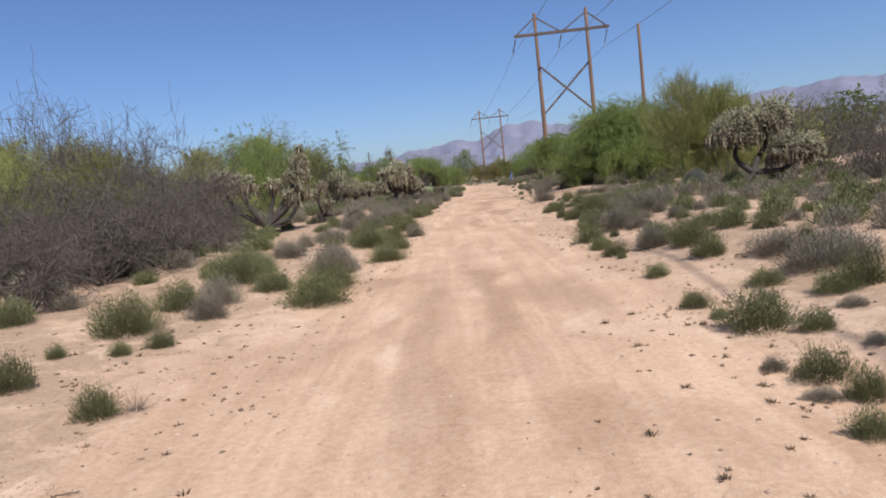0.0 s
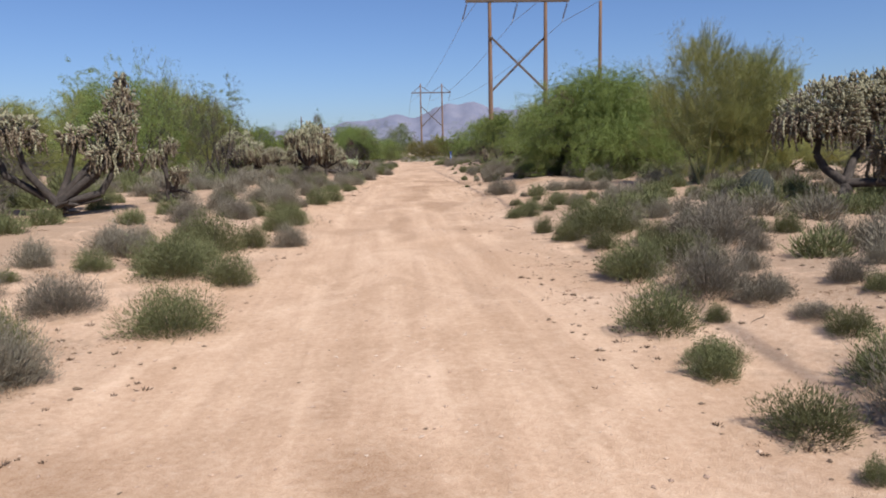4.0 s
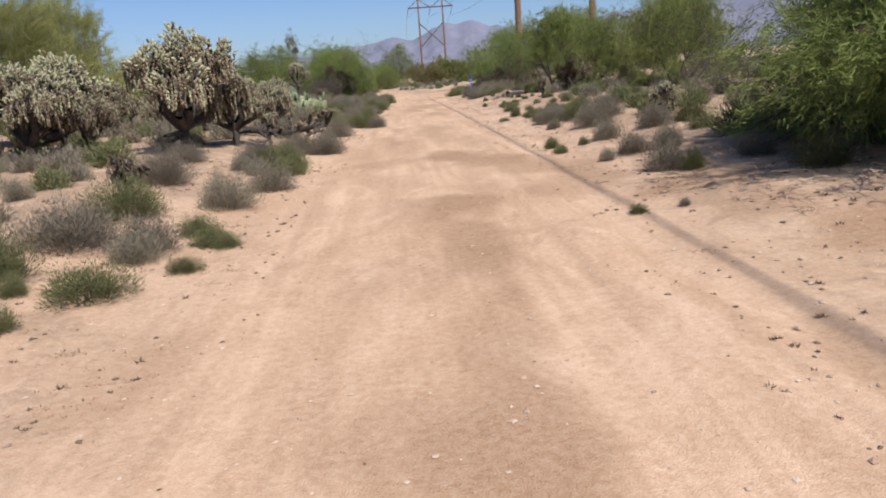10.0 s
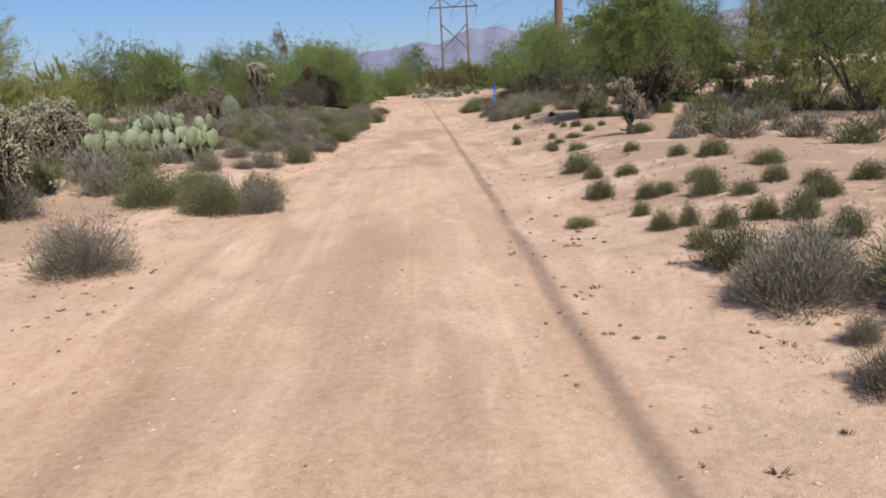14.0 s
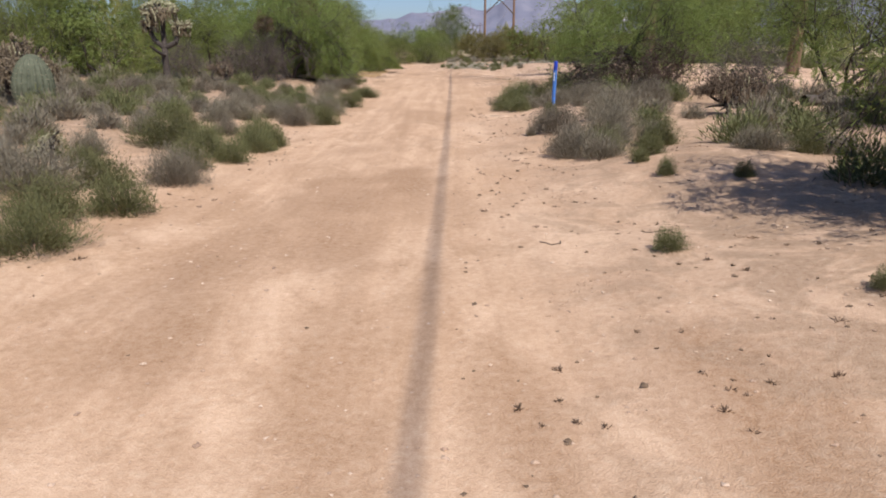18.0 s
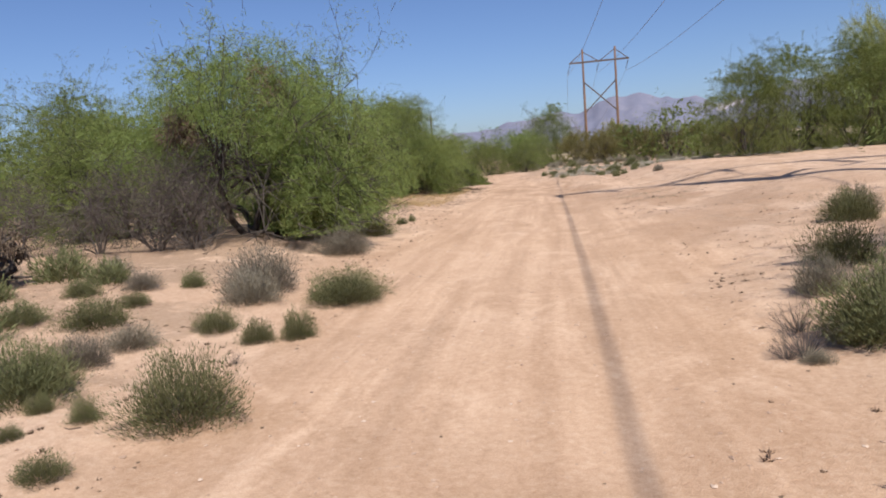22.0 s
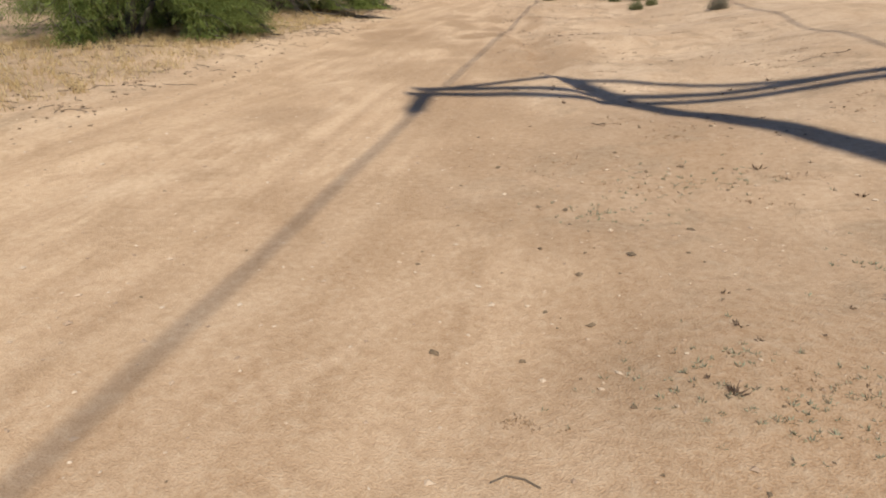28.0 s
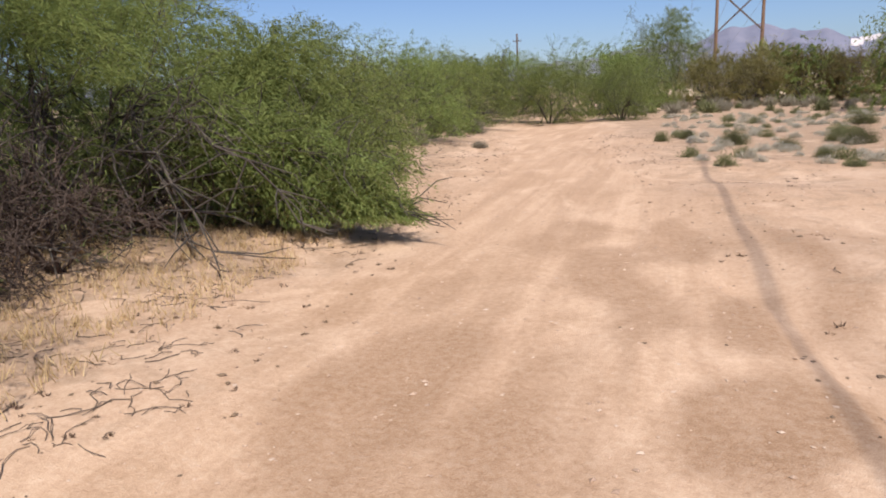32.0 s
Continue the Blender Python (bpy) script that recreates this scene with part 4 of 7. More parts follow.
def barrel_cactus(x, y, W, H, lean, turn, skin=None, label="dark green ribbed barrel cactus leaning on the sand"):
    """A ribbed barrel with rows of pale spines along its ribs."""
    ribs, rings = 20, 14
    n = ribs * 4
    an = np.linspace(0, 2 * np.pi, n, endpoint=False)
    f = np.linspace(0, 1, rings)
    prof = np.sin(np.clip(f * 0.93 + 0.07, 0, 1) * math.pi * 0.985) ** 0.45 * (1 - 0.12 * f)
    rib = 1 + 0.07 * np.cos(an * ribs)
    P = np.stack([np.cos(an)[None] * prof[:, None] * rib[None] * W / 2, np.sin(an)[None] * prof[:, None] * rib[None] * W / 2, np.broadcast_to((f * H - 0.04)[:, None], (rings, n))], -1)
    k, s = np.meshgrid(np.arange(rings - 1), np.arange(n), indexing="ij")
    faces = np.stack([k * n + s, k * n + (s + 1) % n, (k + 1) * n + (s + 1) % n, (k + 1) * n + s], -1).reshape(-1, 4)
    verts = np.concatenate([P.reshape(-1, 3), [[0, 0, H - 0.03]]])
    cap = np.stack([(rings - 1) * n + np.arange(n), (rings - 1) * n + (np.arange(n) + 1) % n, np.full(n, rings * n)], 1)
    ob = thing("barrel_cactus", pose(x, y, ground_z(x, y), 0, lean, turn), label, "cactus", "barrel cacti")
    part("body", mesh_of("body", verts, [faces, cap], skin or BARREL, True), ob)
    rng = np.random.default_rng(3)
    crest = P[1:-1, ::4].reshape(-1, 3)
    c = np.repeat(crest, 2, 0)
    out = unit(c * np.array([1, 1, 0.2])) + rng.normal(0, 0.5, c.shape)
    part("spine_fuzz", mesh_of("spine_fuzz", *blades(c + unit(out) * 0.012, out, 0.05, 0.007, rng), SPINE), ob)


def prickly_pear(x, y, W, H, seed):
    """A clump of flat oval pads growing one out of another."""
    rng = np.random.default_rng(seed)
    ob = thing("prickly_pear", pose(x, y, ground_z(x, y)), "green prickly pear clump with flat oval pads", "cactus", "prickly pears")
    an = np.linspace(0, 2 * np.pi, 14, endpoint=False)
    shape = np.stack([np.sin(an) * 0.5 * (1 + 0.12 * np.cos(an)), 0 * an, 0.5 + 0.5 * np.cos(an)], -1)
    verts = np.concatenate([shape * [0.86, 1, 0.96] + [0, 0.07, 0.02], shape * [1, 1, 1], shape * [0.86, 1, 0.96] + [0, -0.07, 0.02], [[0, 0.11, 0.5], [0, -0.11, 0.5]]])
    i, j = np.arange(14), (np.arange(14) + 1) % 14
    faces = [np.concatenate([np.stack([i, j, j + 14, i + 14], 1), np.stack([i + 14, j + 14, j + 28, i + 28], 1)]),
             np.concatenate([np.stack([j, i, np.full(14, 42)], 1), np.stack([i + 28, j + 28, np.full(14, 43)], 1)])]
    pad = mesh_of("pad", verts, faces, PEAR, True)
    places = []
    for _ in range(int(26 * W)):
        places.append((np.array([rng.uniform(-0.5, 0.5) * W, rng.uniform(-0.3, 0.3) * W, -0.03]), rng.normal(0, 16), 0))
    for p, tilt, lv in places:
        s = rng.uniform(0.20, 0.30) * H / 0.8
        turn = rng.uniform(0, 360)
        m = pose(*p, rng.normal(0, 14), tilt, turn) @ Matrix.Diagonal((s * 0.8, s * 0.5, s, 1))
        o = part("pad", pad, ob)
        o.matrix_basis = m
        if p[2] < H - 1.3 * s and lv < 3:
            tipp = np.array(m @ Vector((rng.uniform(-0.25, 0.25), 0, 0.93)))
            for _ in range(rng.integers(1, 3)):
                if len(places) < 130:
                    places.append((tipp, tilt * 0.6 + rng.normal(0, 22), lv + 1))


# ---- large structure: the power line ----
def box(x0, x1, y0, y1, z0, z1):
    v = np.array([(x, y, z) for z in (z0, z1) for y in (y0, y1) for x in (x0, x1)], float)
    return v, np.array([(0, 2, 3, 1), (4, 5, 7, 6), (0, 1, 5, 4), (2, 6, 7, 3), (0, 4, 6, 2), (1, 3, 7, 5)])


def beam(p, q, w, t):
    """A squared timber from p to q."""
    p, q = np.array(p, float), np.array(q, float)
    d = unit(q - p)
    s = np.array([0, 1.0, 0])
    u = np.cross(d, s)
    v = np.array([e + u * a * w / 2 + s * b * t / 2 for e in (p, q) for a, b in ((-1, -1), (1, -1), (1, 1), (-1, 1))])
    return v, np.array([(3, 2, 1, 0), (4, 5, 6, 7), (0, 1, 5, 4), (1, 2, 6, 5), (2, 3, 7, 6), (3, 0, 4, 7)])


def lathe(profile, sides=12, centre=(0, 0, 0)):
    an = np.linspace(0, 2 * np.pi, sides, endpoint=False)
    r = np.array([p[0] for p in profile])
    z = np.array([p[1] for p in profile])
    v = np.stack([np.cos(an)[None] * r[:, None], np.sin(an)[None] * r[:, None], np.broadcast_to(z[:, None], (len(r), sides))], -1).reshape(-1, 3) + np.array(centre)
    k, s = np.meshgrid(np.arange(len(r) - 1), np.arange(sides), indexing="ij")
    f = np.stack([k * sides + s, k * sides + (s + 1) % sides, (k + 1) * sides + (s + 1) % sides, (k + 1) * sides + s], -1).reshape(-1, 4)
    return v, f


POLE_X, ARM_Z, PEAK_Z, ARM_HALF, STRING, SWING = 2.16, 12.10, 13.85, 4.0, 1.5, 0.44


def pole_mesh(h, r0=0.19, r1=0.13):
    return mesh_of("pole", *lathe([(r0 * 1.02, -0.4), (r0, 0.0), (r0 * 0.93, h * 0.35), (r1 * 1.06, h * 0.75), (r1, h - 0.06), (r1 * 0.75, h), (0.001, h + 0.01)], 14), POLE_WOOD, True)


def h_frame(x, y, dz=0.0):
    """Two wooden poles with a double timber crossarm, peak struts, an X of braces and three insulator strings."""
    ob = thing("transmission_tower", pose(x, y, ground_z(x, y) + dz), "wooden H-frame transmission tower with X bracing and hanging insulators", "power pole", "towers of the power line")
    pm = pole_mesh(PEAK_Z)
    for s in (-1, 1):
        part("pole", pm, ob, "tall weathered brown wooden pole").matrix_basis = pose(s * POLE_X, 0, 0, 0, 0, 40 * s)
    for s in (-1, 1):
        v, f = box(-ARM_HALF, ARM_HALF, s * 0.14 - 0.03, s * 0.14 + 0.03, ARM_Z - 0.10, ARM_Z + 0.10)
        part("crossarm", mesh_of("crossarm", v, f, ARM_WOOD), ob, "dark timber crossarm")
    for s in (-1, 1):
        part("brace", mesh_of("brace", *beam((s * (POLE_X - 0.02), s * 0.23, 9.4), (-s * (POLE_X - 0.02), s * 0.23, 5.3), 0.16, 0.08), ARM_WOOD), ob, "diagonal timber brace")
        for e in (s * (ARM_HALF - 0.15), s * 0.12):
            part("strut", mesh_of("strut", *beam((s * POLE_X, 0.0, PEAK_Z - 0.35), (e, 0.0, ARM_Z + 0.05), 0.11, 0.07), ARM_WOOD), ob, "slanting peak strut")
    disc = mesh_of("disc", *lathe([(0.02, 0.05), (0.08, 0.02), (0.085, 0.0), (0.045, -0.015), (0.02, -0.05)], 12), PORCELAIN, True)
    rod = mesh_of("insulator", *lathe([(0.012, 0.0), (0.012, -0.15), (0.018, -0.2), (0.018, -1.3), (0.03, -1.36), (0.045, -STRING + 0.03), (0.001, -STRING - 0.02)], 10), STEEL, True)
    for px in (-ARM_HALF + 0.12, 0.0, ARM_HALF - 0.12):
        string = part("insulator", rod, ob, "string of dark insulator discs")
        string.matrix_basis = pose(px, 0, ARM_Z - 0.13, 0, math.degrees(math.atan2(SWING, STRING)), 0)
        for k in range(9):
            part("disc", disc, string).matrix_basis = pose(0, 0, -0.22 - k * 0.125)
        part("hanger", mesh_of("hanger", *box(px - 0.03, px + 0.03, -0.27, 0.27, ARM_Z - 0.16, ARM_Z - 0.134), STEEL), ob)
    return ob


TOWERS = ((9.2, -28.7, 0.0), (10.80, 60.29, -0.30), (10.06, 149.13, 0.55), (19.0, 500.0, 1.0))
for tx, ty, tz in TOWERS:
    h_frame(tx, ty, tz)


def wire(a, b, sag):
    n = 60
    f = np.linspace(0, 1, n + 1)
    p = np.array(a)[None] + (np.array(b) - np.array(a))[None] * f[:, None]
    p[:, 2] -= 4 * sag * f * (1 - f)
    segs = [(p[k], p[k + 1], 0.017, 0.017) for k in range(n)]
    v, fc = tubes(segs, 6)
    me = mesh_of("wire", v, fc, WIRE, True)
    tagged(new("power_line_wire", me), "aluminium conductor wire sagging between wooden towers", "wire", "conductors of the power line")


for (ax, ay, az), (bx, by, bz) in zip(TOWERS[:-1], TOWERS[1:]):
    for px in (-ARM_HALF + 0.12, 0.0, ARM_HALF - 0.12):
        zc = ARM_Z - 0.13 - STRING
        wire((ax + px - SWING, ay, ground_z(ax, ay) + az + zc), (bx + px - SWING, by, ground_z(bx, by) + bz + zc), 1.2 * min(5.0, ((by - ay) / 89) ** 2))

lone = thing("utility_pole", pose(17.17, 59.98, ground_z(17.17, 59.98) - 0.25), "bare weathered wooden pole standing alone beside the tower", "power pole")
part("pole", pole_mesh(11.95, 0.17, 0.12), lone)

far_pole = thing("utility_pole", pose(-22, 200, 0), "dark wooden distribution pole with a short crossarm far off", "power pole")
part("pole", mesh_of("pole", *lathe([(0.2, -0.4), (0.19, 3.0), (0.15, 10.6), (0.001, 10.8)], 10), ARM_WOOD, True), far_pole)
part("crossarm", mesh_of("crossarm", *box(-0.75, 0.75, -0.05, 0.05, 9.35, 9.47), ARM_WOOD), far_pole)
for px in (-0.68, 0.3, 0.68):
    part("insulator", mesh_of("insulator", *lathe([(0.03, 9.47), (0.07, 9.54), (0.05, 9.62), (0.001, 9.66)], 8, (px, 0, 0)), PORCELAIN, True), far_pole)


# ---- trees ----
SPREADING_MESQUITE = tree("mesquite", 6.00, 24.00, 5.40, 2.50, 1, 260000, skirt=0.22)
tree("palo_verde", 6.30, 18.50, 2.70, 2.55, 2, 42000)
tree("palo_verde", 7.25, 18.40, 2.00, 2.30, 3, 42000)
tree("palo_verde", 10.20, 22.60, 3.40, 1.64, 3, 42000)
tree("mesquite", 8.30, 28.00, 4.00, 2.50, 9, 80000)
tree("mesquite", 9.60, 27.50, 4.50, 2.04, 4, 50000)
POST_MESQUITE = tree("mesquite", 6.76, 54.20, 4.90, 2.65, 5, 110000, skirt=0.24)
tree("mesquite", 10.50, 53.00, 4.40, 3.04, 4, 50000)
tree("mesquite", 6.35, 42.30, 2.80, 2.60, 12, 42000, "spreading green mesquite tree on a clear dark trunk above bare sand", 0.46)
tree("mesquite", 9.60, 40.20, 4.20, 2.84, 4, 50000)
tree("mesquite", 8.90, 46.60, 3.00, 2.34, 6, 55000)
tree("palo_verde", 11.50, 45.00, 4.00, 3.04, 3, 42000)
tree("mesquite", 13.20, 36.00, 4.60, 2.50, 4, 50000)
LARGE_MESQUITE = tree("mesquite", -1.75, 59.20, 4.70, 2.60, 7, 120000, "large green mesquite tree with dark crooked limbs and dead twigs below", 0.18, 0.95, (-0.35, -0.94))
tree("mesquite", -0.85, 59.75, 1.9, 1.75, 15, 90000, "leafy green mesquite bush sweeping down to the ground", 0.03)
tree("mesquite", -2.70, 65.40, 4.40, 3.10, 8, 80000)
HANGING_MESQUITE = tree("mesquite", -2.10, 71.00, 4.30, 2.90, 14, 230000, "green mesquite tree with feathery boughs hanging over dry litter", 0.07)
DROOPING_MESQUITE = tree("mesquite", -2.90, 74.60, 4.30, 3.10, 10, 330000, "green mesquite tree drooping to the ground beside the trail", 0.10, 1.4, (0.55, -0.83))
tree("mesquite", -1.50, 76.90, 2.80, 1.60, 3, 80000)
tree("mesquite", -3.90, 77.50, 4.60, 2.80, 8, 80000)
tree("mesquite", -3.60, 81.50, 4.40, 2.15, 9, 80000)
tree("mesquite", -4.00, 86.50, 4.60, 2.25, 4, 50000)
tree("mesquite", -4.30, 92.00, 4.60, 2.35, 8, 80000)
tree("mesquite", -5.00, 98.00, 4.80, 2.5, 6, 55000)
tree("mesquite", -1.70, 97.60, 3.80, 2.15, 8, 80000)
tree("mesquite", 0.90, 98.20, 3.00, 2.00, 9, 80000)
tree("mesquite", -0.60, 103.50, 6.00, 3.00, 4, 50000)
tree("mesquite", -4.60, 106.00, 6.00, 3.00, 8, 80000)
tree("mesquite", 0.80, 110.00, 5.00, 3.00, 8, 80000)
tree("mesquite", 2.90, 116.00, 5.60, 5.00, 9, 80000)
tree("creosote", 5.20, 112.00, 4.50, 2.60, 1, 34000)
tree("creosote", 8.50, 113.50, 5.00, 2.80, 1, 34000)
tree("creosote", 12.00, 111.00, 4.60, 2.30, 2, 34000)
tree("creosote", 6.8, 110.5, 4.2, 2.3, 2, 34000)
tree("creosote", 10.4, 112.0, 4.4, 2.5, 1, 34000)
tree("creosote", 14.6, 111.5, 4.6, 2.4, 1, 34000)
tree("creosote", 17.4, 110.5, 4.4, 2.2, 2, 34000)
tree("creosote", 20.4, 112.5, 4.6, 2.4, 1, 34000)
tree("mesquite", 11.20, 82.40, 4.60, 4.00, 13, 99000, skirt=0.02, peak=2.2)
tree("mesquite", 13.40, 83.60, 5.20, 4.60, 13, 99000)
tree("mesquite", 16.20, 84.00, 5.20, 4.80, 13, 99000)
tree("mesquite", 19.40, 83.00, 5.00, 4.60, 13, 99000)
tree("mesquite", 22.60, 84.50, 5.40, 4.80, 13, 99000)
tree("mesquite", 26.00, 86.50, 5.60, 4.80, 13, 99000)
tree("palo_verde", 18.50, 86.00, 6.00, 5.60, 2, 42000)
tree("mesquite", 22.00, 92.00, 6.50, 6.00, 4, 50000)
tree("mesquite", -8.00, 29.40, 5.30, 3.34, 4, 50000)
tree("mesquite", -4.10, 25.00, 2.50, 2.60, 11, 6000, "sparse grey-green young mesquite tree", 0.4)
tree("palo_verde", -6.95, 34.50, 3.20, 2.90, 3, 42000)
tree("palo_verde", -8.60, 16.40, 3.80, 2.45, 2, 42000)
tree("palo_verde", -7.20, 10.60, 2.4, 1.95, 3, 42000)
tree("palo_verde", -9.20, 10.20, 2.8, 2.1, 2, 42000)
tree("palo_verde", -6.40, 12.30, 2.0, 1.75, 2, 42000)
tree("palo_verde", -8.20, 12.60, 3.00, 2.3, 3, 42000)
tree("palo_verde", -10.60, 13.60, 3.40, 2.44, 2, 42000)
tree("palo_verde", -7.40, 20.50, 3.20, 1.84, 3, 42000)
tree("palo_verde", -14.50, 55.00, 5.60, 5.40, 3, 42000)
tree("palo_verde", -17.50, 50.00, 4.60, 4.60, 3, 42000)
tree("mesquite", -4.60, 60.60, 4.20, 2.05, 8, 80000)
tree("mesquite", -9.30, 61.00, 3.40, 2.85, 6, 55000)
tree("mesquite", -7.00, 63.00, 3.60, 2.87, 8, 80000)
tree("mesquite", -6.20, 67.50, 4.40, 3.20, 9, 80000)
tree("mesquite", -12.50, 65.00, 5.00, 3.60, 4, 50000)
SNAG_MESQUITE = tree("mesquite", -6.10, 75.00, 2.40, 4.80, 11, 6000, "tall sparse mesquite tree with a dark mistletoe clump on top")
for bx, by, bw, bh, bs in ((-4.7, 9.3, 2.6, 1.5, 1), (-6.3, 8.3, 2.8, 1.45, 2), (-5.3, 11.8, 2.8, 1.35, 3), (-7.4, 10.8, 2.6, 1.7, 1), (-6.6, 13.6, 2.8, 1.6, 2), (-4.4, 6.9, 1.8, 1.2, 3), (-5.4, 14.6, 2.2, 1.2, 1), (-6.0, 6.6, 2.4, 1.3, 1), (-9.3, 9.0, 3.0, 1.8, 3), (-8.3, 11.6, 2.6, 1.8, 2), (-10.2, 12.0, 3.0, 1.9, 1),
                           (-4.5, 8.7, 2.2, 0.9, 3), (-5.0, 9.7, 2.6, 1.05, 1), (-4.5, 10.4, 2.2, 1.0, 2), (-5.6, 9.0, 2.6, 1.1, 3), (-6.0, 10.5, 3.0, 1.5, 2), (-5.0, 12.7, 2.6, 1.4, 1), (-4.7, 11.3, 2.2, 1.1, 3), (-6.8, 15.5, 3.0, 1.4, 1), (-6.2, 17.0, 2.4, 1.2, 2), (-7.2, 17.6, 2.6, 1.4, 3), (-7.0, 14.6, 2.4, 2.3, 3), (-5.9, 15.6, 2.2, 1.5, 2), (-6.6, 12.0, 3.0, 1.7, 3), (-7.6, 9.4, 3.0, 1.6, 1), (-6.8, 7.4, 2.6, 1.2, 3), (-6.3, 13.4, 2.0, 2.35, 1), (-7.8, 15.8, 2.4, 2.6, 2), (-2.9, 74.0, 1.8, 1.0, 2),
                           (8.6, 16.6, 2.2, 1.8, 2), (9.6, 14.2, 2.4, 1.8, 3), (8.4, 14.4, 1.7, 1.5, 1), (7.5, 12.3, 1.5, 0.9, 2), (9.0, 12.4, 2.2, 1.8, 3), (7.2, 10.6, 1.5, 1.2, 1), (-4.2, 57.6, 1.3, 1.0, 2), (-1.75, 74.2, 1.7, 0.85, 1), (-2.3, 72.9, 1.7, 1.1, 3), (-1.7, 73.1, 1.3, 0.8, 2), (-3.2, 72.8, 1.8, 1.3, 1), (-2.6, 73.0, 1.6, 0.8, 2), (-1.9, 75.6, 1.5, 0.9, 3), (-2.0, 58.0, 1.3, 1.2, 2), (-2.5, 58.0, 1.7, 1.2, 3), (-3.1, 57.7, 1.3, 0.9, 1), (8.2, 33.6, 2.2, 1.3, 3), (7.6, 50.3, 1.5, 1.1, 2), (6.1, 53.2, 1.5, 0.9, 1), (5.7, 54.1, 1.3, 0.8, 3), (6.9, 52.7, 1.6, 1.1, 2), (-6.9, 12.4, 2.8, 2.8, 5), (-5.3, 13.6, 2.8, 2.45, 6), (-8.2, 13.4, 3.0, 3.0, 6)):
    tree("dark" if by > 68 or by > 52 and bx > 0 else "bare", bx, by, bw, bh, bs, 0)
rng = np.random.default_rng(21)
for k in range(72):
    side = -1 if k % 2 else 1
    ty = rng.uniform(12, 150)
    off = rng.uniform(9.5, 34) if side < 0 else rng.uniform(12.5, 40)
    if side > 0 and 50 < ty < 76 and off < 22:
        off += 12
    tx = float(np.interp(ty, TRACK, TRAIL_XS)) + side * off
    s = rng.uniform(0.8, 1.2)
    tree(("mesquite", "palo_verde", "mesquite")[k % 3], tx, ty, 4.8 * s, 3.1 * s * rng.uniform(0.85, 1.15), 12 + k % 4, 8000)
for k in range(70):                                          # the far line of scrub
    tx, ty = -85 + k * 2.9 + rng.uniform(-2, 2), rng.uniform(120, 215)
    if abs(tx - 10) < 5 and ty < 185:
        ty += 45
    if tx > -6 and ty < 140:
        ty += 22
    tree(("mesquite", "creosote")[k % 4 == 3], tx, ty, rng.uniform(5, 8), rng.uniform(2.0, 3.4), 16 + k % 2, 3500)


def mistletoe(ob, x, y, z, r, seed):
    """A dense dark-brown clump of mistletoe hanging in a tree's crown."""
    rng = np.random.default_rng(seed)
    n = 1500
    d = unit(rng.normal(0, 1, (n, 3)))
    c = d * r * rng.uniform(0.1, 1.0, (n, 1)) ** 0.6 * np.array([1, 1, 1.15]) * (1 + 0.25 * np.sin(d[:, :1] * 5 + d[:, 2:] * 4))
    o = part("mistletoe", mesh_of("mistletoe", *blades(c, d + np.array([0, 0, -0.8]) + rng.normal(0, 0.4, (n, 3)), 0.11, 0.012, rng), DEADLEAF), ob, "dark brown mistletoe clump")
    o.matrix_basis = ob.matrix_basis.inverted() @ pose(x, y, ground_z(x, y) + z)
    tagged(o, kind="stuff")


